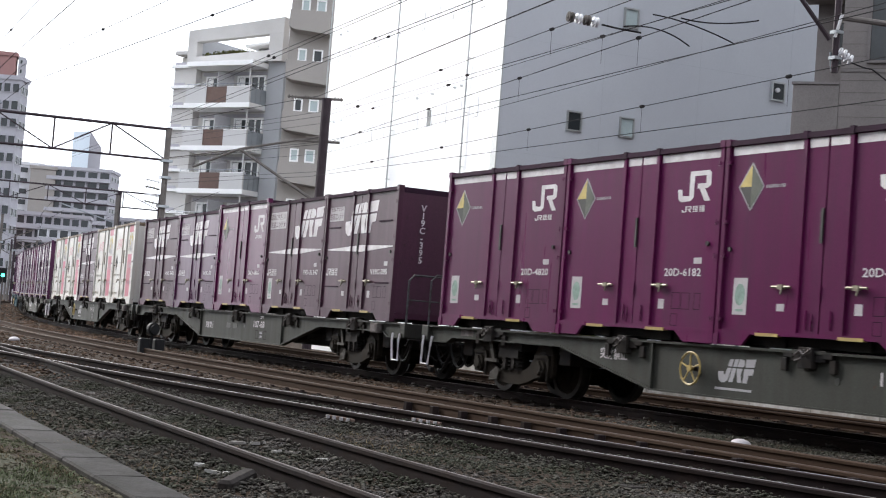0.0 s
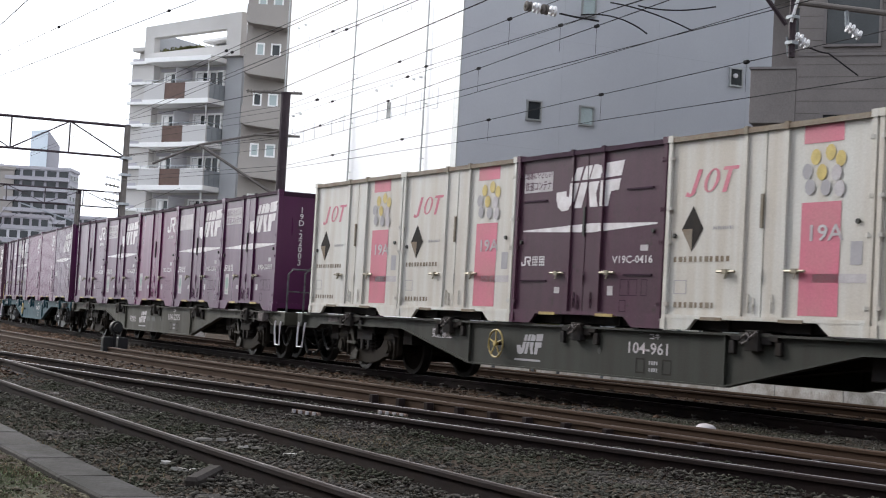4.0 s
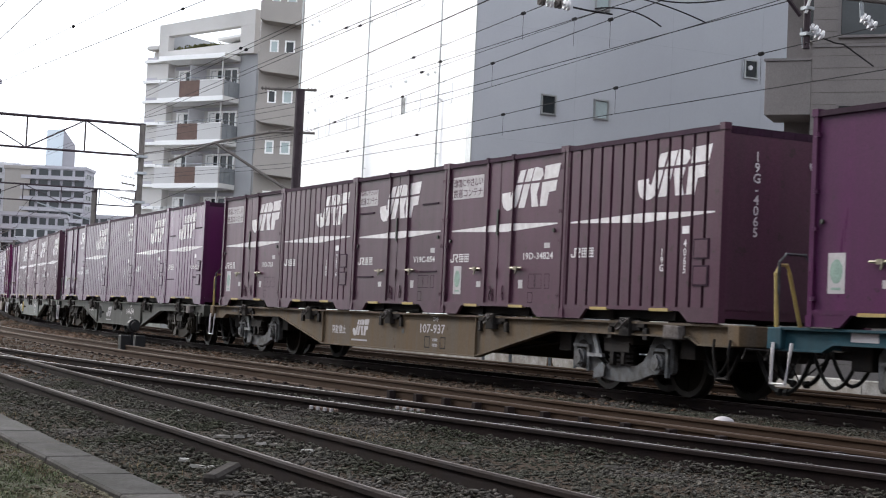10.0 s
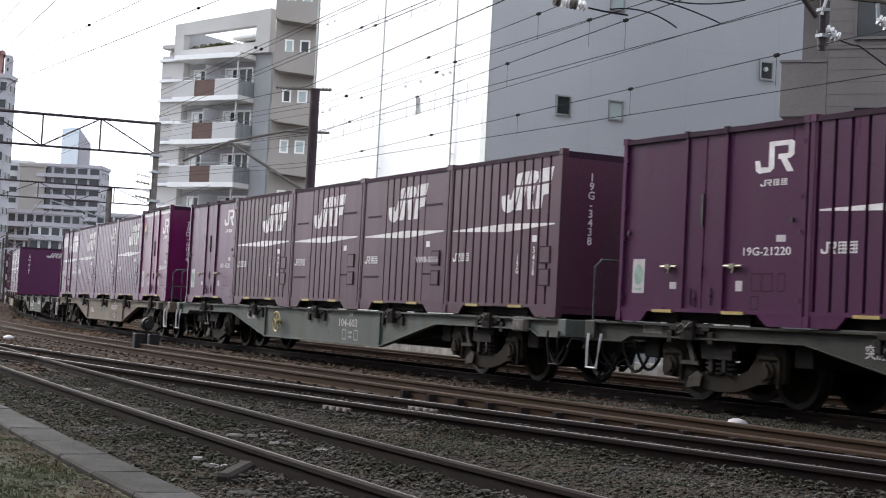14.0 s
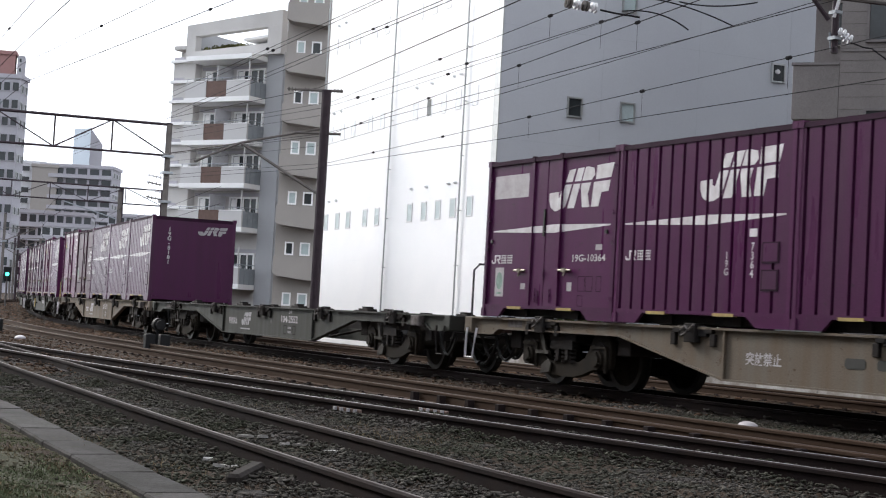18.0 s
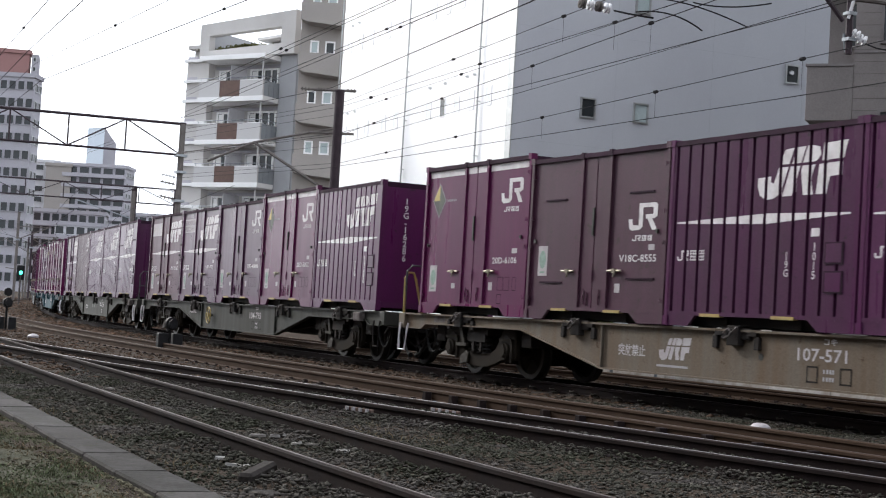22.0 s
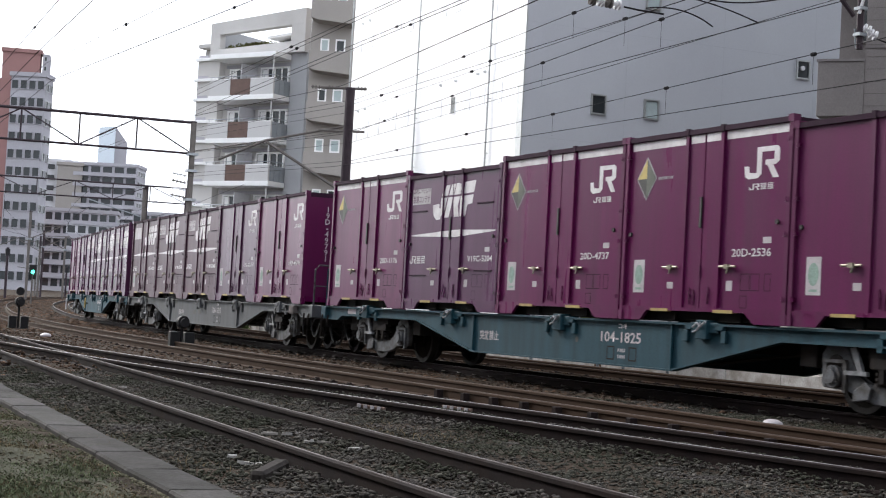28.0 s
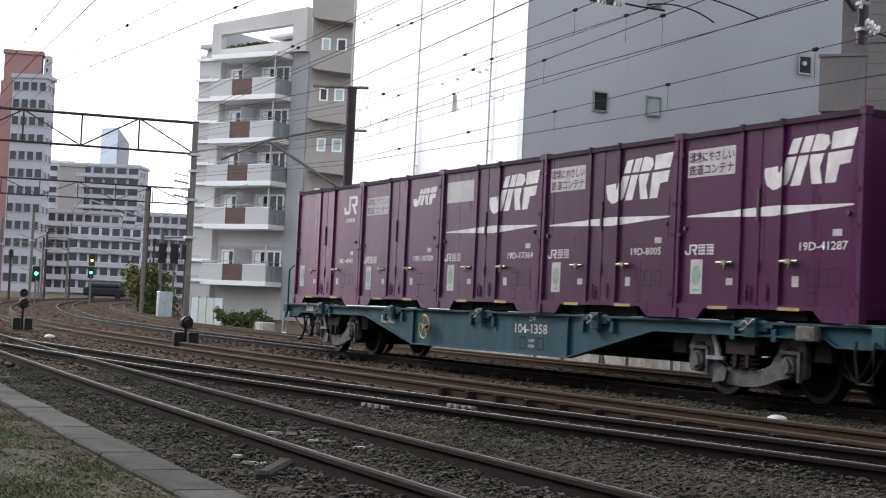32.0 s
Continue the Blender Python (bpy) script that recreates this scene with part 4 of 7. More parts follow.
def bogie_meshes():
    """Bow-shaped side frame slung between two axle housings, axle caps with bolts, spring nest, bolster, brake gear."""
    half = [(0.0, 0.15), (0.30, 0.15), (0.52, 0.20), (0.74, 0.30), (1.18, 0.30), (1.22, 0.36), (1.22, 0.70), (1.14, 0.80), (0.86, 0.82), (0.74, 0.76), (0.68, 0.58), (0.56, 0.44), (0.40, 0.37), (0.0, 0.36)]
    bm = shape()
    prism(bm, half + [(-x, z) for x, z in half[-2:0:-1]], -0.05, 0.05)
    soften(bm, 0.016)
    frame = bm
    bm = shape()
    # dark arch plate proud of the frame; its colour stands for a recess's shade
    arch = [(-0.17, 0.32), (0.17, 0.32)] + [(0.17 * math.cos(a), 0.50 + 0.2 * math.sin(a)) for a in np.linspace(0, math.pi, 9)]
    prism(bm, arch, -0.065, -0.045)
    shade_arch = bm
    bm = shape()
    disc(bm, (0, 0.44), 0.135, -0.12, -0.06, 14)
    disc(bm, (0, 0.44), 0.085, -0.155, -0.115, 12)
    for k in range(3):
        a = math.pi * (0.5 + 2 * k / 3)
        disc(bm, (0.095 * math.cos(a), 0.44 + 0.095 * math.sin(a)), 0.026, -0.145, -0.11, 6)
    box(bm, -0.2, 0.2, -0.10, -0.045, 0.60, 0.64)
    box(bm, 0.15, 0.21, -0.09, -0.045, 0.26, 0.62)
    boxes = bm
    bm = shape()
    for y in (-1.0, 1.0):
        for x in (-0.2, 0.0, 0.2):
            for k in range(5):
                z = 0.37 + k * 0.06
                tube(bm, [(x, y, z), (x, y, z + 0.032)], 0.078, 8)
    box(bm, -0.36, 0.36, -1.08, 1.08, 0.67, 0.78)
    box(bm, -0.30, 0.30, -1.10, -1.07, 0.56, 0.69)
    for x in (-0.12, 0.14):
        box(bm, x - 0.035, x + 0.035, -1.095, -1.06, 0.40, 0.66)
    bolster = bm
    bm = shape()
    box(bm, -0.05, 0.05, -0.75, 0.75, 0.22, 0.32)
    for y in (-0.5335, 0.5335):
        box(bm, -0.07, 0.07, y - 0.06, y + 0.06, 0.28, 0.58)
    brake = bm
    bm = shape()
    prism(bm, [(-0.66, 0.78), (-0.56, 0.80), (-0.44, 0.52), (-0.52, 0.50)], -1.09, -1.05)
    box(bm, -0.74, -0.36, -1.10, -1.05, 0.47, 0.52)
    link = bm
    bm = shape()
    prism(bm, [(-0.62, 0.16), (-0.34, 0.20), (-0.30, 0.34), (-0.40, 0.40), (-0.58, 0.30)], -1.08, -1.04)
    soften(bm, 0.008)
    return frame, boxes, bolster, brake, shade_arch, link, bm


def bogie_data():
    frame, boxes, bolster, brake, shade_arch, links, shoe = bogie_meshes()
    data = {"side_frame": mesh_of(frame, "side_frame", DARK_BOGIE), "axle_box": mesh_of(boxes, "axle_box", DARK_BOGIE), "damper_link": mesh_of(links, "damper_link", DARK_BOGIE_PALE), "brake_shoe": mesh_of(shoe, "brake_shoe", DARK_BOGIE_PALE),
            "bolster": mesh_of(bolster, "bolster", STEEL_DARK), "brake_gear": mesh_of(brake, "brake_gear", STEEL_DARK), "guard_recess": mesh_of(shade_arch, "guard_recess", STEEL_DARK)}
    for k, paint_mat in (("side_frame", GREY_BOGIE), ("axle_box", GREY_BOGIE), ("damper_link", LINK_GREY), ("brake_shoe", GREY_BOGIE)):
        me = data[k].copy()
        me.materials.clear()
        me.materials.append(paint_mat)
        data[k + "_grey"] = me
    return data


BOGIE = bogie_data()
DEEP = 0.33


def low_edge(half):
    """Lower edge of a wagon's side sill, end to end; half: half the length of its deep middle."""
    right = [(half, DEEP), (half + 2.35, 0.81), (8.85, 0.81), (9.05, 0.72), (9.75, 0.72)]
    return [(-x, z) for x, z in right[::-1]] + right


def bracket_mesh():
    bm = shape()
    box(bm, -0.30, 0.30, -1.19, -1.02, 0.86, 1.0)
    box(bm, -0.12, 0.12, -1.24, -1.05, 0.78, 1.03)
    box(bm, -0.42, -0.26, -1.20, -1.10, 0.90, 0.985)
    box(bm, 0.26, 0.42, -1.20, -1.10, 0.90, 0.985)
    for x in (-0.42, 0.42):
        box(bm, x - 0.05, x + 0.05, -1.19, -1.13, 0.74, 0.90)
    soften(bm, 0.008)
    return mesh_of(bm, "twist_lock", STEEL_DARK)


def lever_mesh(mat):
    bm = shape()
    tube(bm, [(-0.16, -1.26, 0.93), (-0.05, -1.27, 0.99), (0.02, -1.27, 0.94), (0.13, -1.27, 1.01)], 0.016, 5)
    tube(bm, [(0.02, -1.27, 1.00), (-0.02, -1.28, 0.90), (-0.12, -1.28, 0.87)], 0.014, 5)
    return mesh_of(bm, "lock_lever", mat)


def pedestal_mesh():
    bm = shape()
    box(bm, -0.34, 0.34, -1.15, 1.15, 0.985, 1.03)
    for y in (-1.05, 1.05):
        box(bm, -0.24, 0.24, y - 0.1, y + 0.1, 1.02, 1.075)
        box(bm, -0.10, 0.10, y - 0.08, y + 0.08, 1.07, 1.115)
    soften(bm, 0.008)
    return mesh_of(bm, "deck_pedestal", STEEL_DARK)


TWIST_MESH = bracket_mesh()
LEVERS = {True: lever_mesh(GREYMARK), False: lever_mesh(PLATE)}


def painted_twist(paint_mat):
    me = TWIST_MESH.copy()
    me.materials.clear()
    me.materials.append(paint_mat)
    return me


TWISTS = {m.name: painted_twist(m) for m in (BLUE_WAGON, LIGHT_WAGON)}


def wagon_proto(paint_mat, grey_bogies, number, wheel_kind, marks, label, rail_mat, front_rail, loaded, steps, slots, half):
    w = thing("flat_wagon", Matrix(), label, "freight wagon", "wagons of the freight train")
    for y, s in ((-1.13, 1), (1.13, -1)):
        bm = shape()
        low = low_edge(half)
        web = low + [(9.75, 0.985), (-9.75, 0.985)]
        prism(bm, web, y - 0.012, y + 0.012)
        side = part("side_sill", bm, paint_mat, w, "deep fish-bellied side sill")
        bm = shape()
        box(bm, -9.75, 9.75, y - 0.07, y + 0.07, 0.955, 0.985)
        for (ax, az), (bx, bz) in zip(low, low[1:]):
            vs = box(bm, 0, 1, y - 0.06, y + 0.06, -0.012, 0.012)
            for v in vs:
                k = v.co.x
                v.co.x, v.co.z = ax + (bx - ax) * k, az + (bz - az) * k + v.co.z
        part("flange", bm, paint_mat, side)
        for x in (-half, half):
            bm = shape()
            box(bm, x - 0.012, x + 0.012, y - 0.055, y + 0.055, DEEP + 0.01, 0.955)
            part("stiffener", bm, paint_mat, side)
    bm = shape()
    box(bm, -9.9, 9.9, -0.25, 0.25, 0.62, 0.95)
    part("centre_sill", bm, STEEL_DARK, w)
    for x in np.arange(-9.2, 9.3, 1.15):
        bm = shape()
        box(bm, x - 0.05, x + 0.05, -1.1, 1.1, 0.80, 0.95)
        part("cross_beam", bm, STEEL_DARK, w)
    for x in (-9.8, 9.8):
        bm = shape()
        box(bm, x - 0.12, x + 0.12, -1.22, 1.22, 0.72, 0.98)
        soften(bm, 0.012)
        part("end_beam", bm, paint_mat, w)
        s = 1 if x > 0 else -1
        bm = shape()
        tube(bm, [(x, 0, 0.76), (x + s * 0.4, 0, 0.76)], 0.12, 8)
        box(bm, x + s * 0.22 - 0.12, x + s * 0.22 + 0.12, -0.16, 0.16, 0.62, 0.92)
        part("coupler", bm, STEEL_DARK, w, "dark steel coupler")
        for lo, y, q0, q1 in ((0.30, -0.86, 0.0, 0.8), (0.34, -0.80, 0.25, 1.0)):
            bm = shape()
            tube(bm, [(x - s * (0.28 + 0.95 * (q0 + (q1 - q0) * q)), y, 0.74 - (0.74 - lo) * math.sin(math.pi * q) ** 0.8) for q in np.linspace(0, 1, 11).tolist()], 0.024, 5)
            part("brake_cable", bm, RUBBER, w, "black looped brake cable")
        for y, drop, run in ((-0.72, 0.50, 0.46), (-0.46, 0.40, 0.40)):
            bm = shape()
            pts = [(x - s * 0.14 + s * run * k, y, 0.70 - drop * (1 - (1 - k) ** 2.2)) for k in np.linspace(0, 1, 9)]
            tube(bm, pts, 0.028, 6)
            tube(bm, [pts[-2], pts[-1]], 0.05, 6)
            part("brake_hose", bm, RUBBER, w, "hanging black brake hose")
        bm = shape()
        tube(bm, [(x + s * 0.16, -1.2, 0.58), (x + s * 0.16, -1.15, 0.70), (x + s * 0.16, -0.3, 0.68), (x + s * 0.2, -0.05, 0.84)], 0.016, 5)
        tube(bm, [(x + s * 0.1, -0.95, 0.7), (x + s * 0.22, -0.6, 0.34), (x + s * 0.1, -0.25, 0.62)], 0.013, 5)
        part("uncoupling_lever", bm, STEEL_DARK, w)
    # crew steps at the near side of both ends, handrails at the rear
    for x, s, white in ((-9.62, 1, steps[1]), (9.62, -1, steps[0])):
        bm = shape()
        tube(bm, [(x - 0.16, -1.24, 0.80), (x - 0.15, -1.26, 0.66), (x - 0.12 - s * 0.04, -1.26, 0.32), (x + 0.12 - s * 0.04, -1.26, 0.32), (x + 0.15, -1.26, 0.66), (x + 0.16, -1.24, 0.80)], 0.022 if white else 0.018, 6)
        part("foot_step", bm, WHITE if white else STEEL_DARK, w, "white-painted foot step" if white else "dark foot step")
    if loaded:
        bm = shape()
        tube(bm, [(-9.82, -1.15, 0.95), (-9.82, -1.15, 1.75), (-9.82, -1.05, 1.85), (-9.82, -0.75, 1.85), (-9.82, -0.66, 1.75), (-9.82, -0.66, 0.95)], 0.02, 6)
        part("handrail", bm, GREY_BOGIE if rail_mat is YELLOW else rail_mat, w, "bent tube handrail")
    if rail_mat is YELLOW:
        bm = shape()
        tube(bm, [(-9.80, -1.18, 0.95), (-9.86, -1.16, 1.62), (-9.86, -1.11, 1.72), (-9.86, -1.00, 1.72), (-9.86, -0.95, 1.62), (-9.80, -0.80, 0.95)], 0.026, 6)
        part("handrail", bm, YELLOW, w, "narrow yellow handrail")
    if front_rail:
        bm = shape()
        tube(bm, [(9.80, -1.15, 0.95), (9.80, -1.15, 1.75), (9.80, -1.06, 1.85), (9.80, -0.35, 1.85), (9.80, -0.28, 1.75), (9.80, -0.28, 0.95)], 0.022, 6)
        tube(bm, [(9.80, -1.15, 1.4), (9.80, -0.28, 1.4)], 0.016, 6)
        part("handrail", bm, GREY_BOGIE, w, "wide bent tube handrail")
    if wheel_kind:
        bm = shape()
        ring_wheel(bm, -2.2, -1.25, 0.66, 0.21)
        part("hand_brake_wheel", bm, YELLOW if wheel_kind == "yellow" else GREY_BOGIE, w, "round hand brake wheel")
        bm = shape()
        tube(bm, [(-2.2, -1.24, 0.66), (-2.2, -0.9, 0.66)], 0.03, 6)
        part("brake_shaft", bm, STEEL_DARK, w)
    for i in range(5):
        x = (i - 2) * 3.754
        tw = TWISTS.get(paint_mat.name, TWIST_MESH)
        near_lock = part_at("twist_lock", tw, w, pose(x - 0.05, 0, 0))
        part_at("lock_lever", LEVERS[paint_mat in (BLUE_WAGON, LIGHT_WAGON)], near_lock, Matrix(), "bright bent lock lever")
        part_at("twist_lock", tw, w, pose(x, 0, 0, 0, 0, 180))
    for x, l, h in ((-1.9, 0.9, 0.34), (0.2, 1.2, 0.26), (2.1, 0.7, 0.36)):
        bm = shape()
        if l > 1:
            tube(bm, [(x - l / 2, -0.55, 0.52), (x + l / 2, -0.55, 0.52)], 0.17, 12)
        else:
            box(bm, x - l / 2, x + l / 2, -0.8, -0.3, 0.42, 0.42 + h)
        soften(bm, 0.01)
        part("brake_reservoir", bm, STEEL_DARK, w)
    bm = shape()
    for y in (-0.75, -0.68):
        tube(bm, [(-9.5, y, 0.72), (-5.6, y, 0.70), (-3.2, y, 0.44), (3.2, y, 0.44), (5.6, y, 0.70), (9.5, y, 0.72)], 0.02, 5)
    part("brake_pipe", bm, STEEL_DARK, w)
    for x in (-8.6, -5.6, 5.6, 8.6):
        bm = shape()
        box(bm, x - 0.16, x + 0.16, -1.0, 1.0, 0.52, 0.80)
        soften(bm, 0.012)
        part("brake_rigging", bm, STEEL_DARK, w)
    # stencils on the near sill
    flat = [(-20, 20, -1.142)]
    part("data_stencil", painted(flat, [rect(1.28, 1.48, 0.40, 0.42), rect(1.28, 1.30, 0.40, 0.60), rect(1.46, 1.48, 0.40, 0.60), rect(1.28, 1.48, 0.58, 0.60),
                                      rect(1.86, 2.06, 0.40, 0.42), rect(1.86, 1.88, 0.40, 0.60), rect(2.04, 2.06, 0.40, 0.60), rect(1.86, 2.06, 0.58, 0.60)]
                              ), STEEL_DARK if paint_mat is not TEAL_WAGON else GREYMARK, w, "stencilled data frame")
    part("data_lines", painted(flat, bars(1.57, 1.78, 0.52, 0.57, 4) + bars(1.57, 1.78, 0.43, 0.48, 4)), GREYMARK, w, "faded stencilled data lines")
    if marks:
        part("logo", painted(flat, mark_wide(-1.75, -1.02, 0.52, 0.84)), GREYMARK if paint_mat in (GREY_WAGON, TEAL_WAGON) else SIGN, w, "worn white logo mark")
        part("logo_line", painted(flat, [rect(-1.80, -1.08, 0.43, 0.46)]), GREYMARK, w)
    bm = shape()
    box(bm, 8.4, 8.74, -1.27, -1.145, 0.77, 0.95)
    soften(bm, 0.012)
    part("card_box", bm, PLATE, w, "small pale card box")
    part("plate", painted([(-20, 20, -1.274)], [rect(8.45, 8.69, 0.80, 0.92)]), PLATE, w, "small pale data plate")
    part("plate", painted(flat, [rect(-8.62, -8.20, 0.845, 0.945)]), SIGN if paint_mat in (BLUE_WAGON, LIGHT_WAGON) else PLATE, w, "small pale stencilled table")
    bm = shape()
    disc(bm, (0.42, 0.66), 0.045, -1.146, -1.12, 12)
    part("bolt_hole", bm, BLACK, w)
    if slots:
        for x in (-0.82, -0.30):
            bm = shape()
            prism(bm, [(x - 0.17, 0.62), (x - 0.14, 0.59), (x + 0.14, 0.59), (x + 0.17, 0.62), (x + 0.17, 0.68), (x + 0.14, 0.71), (x - 0.14, 0.71), (x - 0.17, 0.68)], -1.147, -1.13)
            part("sill_slot", bm, BLACK, w, "dark oval slot through the sill")
    for x in (-7.1, 7.1):
        b = part_at("bogie", BOGIE["bolster"], w, pose(x, 0, 0), "two-axle bogie")
        k = "_grey" if grey_bogies else ""
        for y in (-0.98, 0.98):
            part_at("side_frame", BOGIE["side_frame" + k], b, pose(0, y, 0))
            for dx in (-0.95, 0.95):
                part_at("axle_box", BOGIE["axle_box" + k], b, pose(dx, y, 0, 0, 0, 0 if y < 0 else 180))
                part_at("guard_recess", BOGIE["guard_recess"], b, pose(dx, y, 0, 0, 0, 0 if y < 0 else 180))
        part_at("damper_link", BOGIE["damper_link" + k], b, Matrix(), "sloping damper link")
        part_at("brake_shoe", BOGIE["brake_shoe" + k], b, Matrix())
        for dx in (-0.44, 0.44):
            part_at("brake_beam", BOGIE["brake_gear"], b, pose(dx, 0, 0))
        for dx in (-0.95, 0.95):
            ws = part_at("wheelset", AXLE_MESH, w, pose(x + dx, 0, 0.432))
            part_at("tyre", TYRE_MESH, ws, pose(0, -0.5335, 0))
            part_at("tyre", TYRE_MESH, ws, pose(0, 0.5335, 0, 0, 0, 180))
    write_on(w, "突放禁止", 0.17, -4.45 if wheel_kind else -2.75, -1.146, 0.70 if wheel_kind else 0.56, SIGN)
    write_on(w, number, 0.21, 1.05, -1.146, 0.66, SIGN)
    write_on(w, "コキ", 0.09, 1.55, -1.146, 0.86, WHITE)
    return w


# kinds of load from the front to the rear of each wagon, wagon paint, stencil, and the numbers that can be read
TRAIN = [
    ("TTTTT", GREY_WAGON, 0, "104-10", "yellow", 1, "grey flat wagon with a yellow hand wheel, loaded", GREY_BOGIE, ["", "", "20D-20", "20D-6182", "20D-4820"]),
    ("CSTCC", GREY_WAGON, 0, "107-68", "", 0, "grey weathered flat wagon loaded with maroon containers", GREY_BOGIE, ["V19C-395", "19D-31347", "20D-6860", "V19C-50", "V19C-5653"]),
    ("OOCOO", GREY_WAGON, 0, "104-961", "yellow", 1, "grey-brown dirty flat wagon loaded with cream containers", GREY_BOGIE, ["", "", "V19C-0416", "", ""]),
    ("SWDSD", OLIVE_WAGON, 0, "104-2275", "", 1, "olive-grey dirty flat wagon with worn stencils", GREY_BOGIE, ["19D-22003", "19D-13603", "19D-5230", "19D-40828", "19D-47238"]),
    ("GJJCD", BLUE_WAGON, 1, "104-727", "yellow", 0, "blue flat wagon with grey bogies and yellow hand wheel", YELLOW, ["9722", "20783", "21679", "V19C-5659", "18D-48639"]),
    ("GSCGS", RUST_WAGON, 1, "107-937", "", 1, "rusty brown flat wagon with grey bogies", YELLOW, ["4065", "19D-34824", "V19C-054", "7314", "19D-703"]),
    ("BGJGD", GREY_WAGON, 0, "104-754", "grey", 1, "dark grey flat wagon with a spoked hand wheel", GREY_BOGIE, ["V19B-6554", "7727", "20553", "7796", "19G-21220"]),
    ("GBBGD", TEAL_WAGON, 0, "104-603", "yellow", 0, "teal-grey flat wagon with a yellow hand wheel", GREY_BOGIE, ["3438", "V19B-5056", "", "7709", "18D-4220"]),
    ("TGJGW", BEIGE_WAGON, 0, "107-1571", "", 0, "pale beige flat wagon loaded with ribbed containers", GREY_BOGIE, ["20D-6014", "7395", "20080", "7364", "19G-10364"]),
    (".....", GREY_WAGON, 0, "104-2552", "", 1, "empty grey-brown flat wagon with bare deck pedestals", STEEL_DARK, []),
    ("GGGLT", BEIGE_WAGON, 0, "107-571", "", 1, "beige rust-streaked flat wagon loaded with ribbed containers", YELLOW, ["8181", "1000", "1015", "V18C-8555", "20D-6106"]),
    ("GTDSW", GREY_WAGON, 0, "104-795", "yellow", 0, "grey flat wagon with a yellow hand wheel and mixed load", GREY_BOGIE, ["16286", "20D-3002", "19D-48006", "19D-702", "19G-3105"]),
    ("BGGJS", GREY_WAGON, 0, "106-1255", "", 0, "grey flat wagon with two sill holes and ribbed load", GREY_BOGIE, ["V19B-6732", "1303", "1288", "20011", "19D-4409"]),
    ("DTTCT", BLUE_WAGON, 1, "104-1825", "", 0, "blue flat wagon with grey bogies loaded with maroon containers", BLUE_WAGON, ["19D-49704", "20D-2536", "20D-4737", "V19C-5204", "20D-1176"]),
    ("DDCCW", LIGHT_WAGON, 1, "106-635", "", 0, "light grey repainted flat wagon with grey bogies", GREY_BOGIE, ["19D-49791", "19G-22011", "V19B-5048", "V19B-3276", "19D-24689"]),
    ("SSWKD", BLUE_WAGON, 1, "104-1358", "yellow", 0, "last blue flat wagon with yellow hand wheel and grey bogies", BLUE_WAGON, ["19D-41287", "19D-8005", "19D-17364", "19D-30720", "18D-4943"]),
]
# paint state of single loads, front to rear: m fresh, b dusty brown
TONES = [".....", "bbm.b", "..b..", "..m..", ".mm..", "bbbbb", ".....", "bbbb.", ".....", ".....", "...b.", "....b", "...b.", "m....", "m.bbb", "....m"]
WAGON_PITCH, SLOT = 20.28, 3.754
WAGONS, LOADS = [], []


def make_train():
    numbers = []
    for n, (load, mat, grey_b, stencil, wheel, marks, label, rail_mat, texts) in enumerate(TRAIN):
        w = wagon_proto(mat, grey_b, stencil, wheel, marks, label, rail_mat, n in (1, 3, 8, 12, 14), load != "....." and n not in (1, 3, 12, 14), (n in (1, 3, 8, 12, 13), n in (0, 2, 4, 5, 6, 7, 8, 10, 11, 15)), n in (1, 3, 8, 12, 14), {4: 2.85, 6: 3.05, 12: 3.35, 13: 2.95, 14: 3.75, 15: 2.85}.get(n, 3.15))
        WAGONS.append((n, w))
        if load == ".....":
            ped = pedestal_mesh()
            for i in range(4):
                part_at("deck_pedestal", ped, w, pose((i - 1.5) * 3.9, 0, -0.04), "black container pedestal")
        for i, kind in enumerate(load):
            if kind == ".":
                continue
            c = tagged(a_container(kind), group="containers on the freight train")
            LOADS.append((n, i, c))
            numbers.append((c, kind, texts[i]))
    for n, i, c in LOADS:
        tone = {"m": MAGENTA, "b": BROWN_MAROON}.get(TONES[n][i])
        for o in c.children_recursive if tone else ():
            if o.data.materials and o.data.materials[0] is MAROON:
                o.material_slots[0].link = "OBJECT"
                o.material_slots[0].material = tone
    for c, kind, text in numbers:
        if not text:
            continue
        if kind in "GJ":
            write_on(c, "19G", 0.13, across(0.665), -1.228, 0.86, WHITE, 0, True)
            write_on(c, text, 0.14, across(0.80), -1.228, 0.96, WHITE, 0, True)
            write_on(c, "19G" + "-" + text, 0.17, X1 + 0.018, -0.72, 2.05, WHITE, 90, True)
        else:
            size = 0.142
            write_on(c, text, size, across(0.685), -1.238 if kind == "B" else -1.203, 0.86, WHITE)
            write_on(c, text, 0.17, X1 + 0.018, -0.72, 2.05, WHITE, 90, True)
    for c, kind, _ in numbers:
        flat = [(-20, 20, 0.0)]
        if kind in "GBSC":
            bm = painted(flat, mark_wide(-0.44, 0.44, 0.0, 0.27))
            part("end_logo", bm, SIGN, c, "pale end logo mark", pose(X1 + 0.02, 0.55, 1.98, 0, 0, 90))


make_train()


def run_out(t):
    """How far the train has come, from the front corner of the first wagon's load."""
    u = t / 32.0
    return -4.7 + 296.449 * u - 37.881 * u ** 2 + 67.909 * u ** 3 - 31.373 * u ** 4


# how far each load sits forward of the middle of its wagon
SHIFT = [0.15, -0.25, 0.03, -0.30, 0.21, 0.23, 0.41, 0.44, 0.05, 0.0, 0.50, 0.18, -0.43, -0.33, -0.41, 0.18]


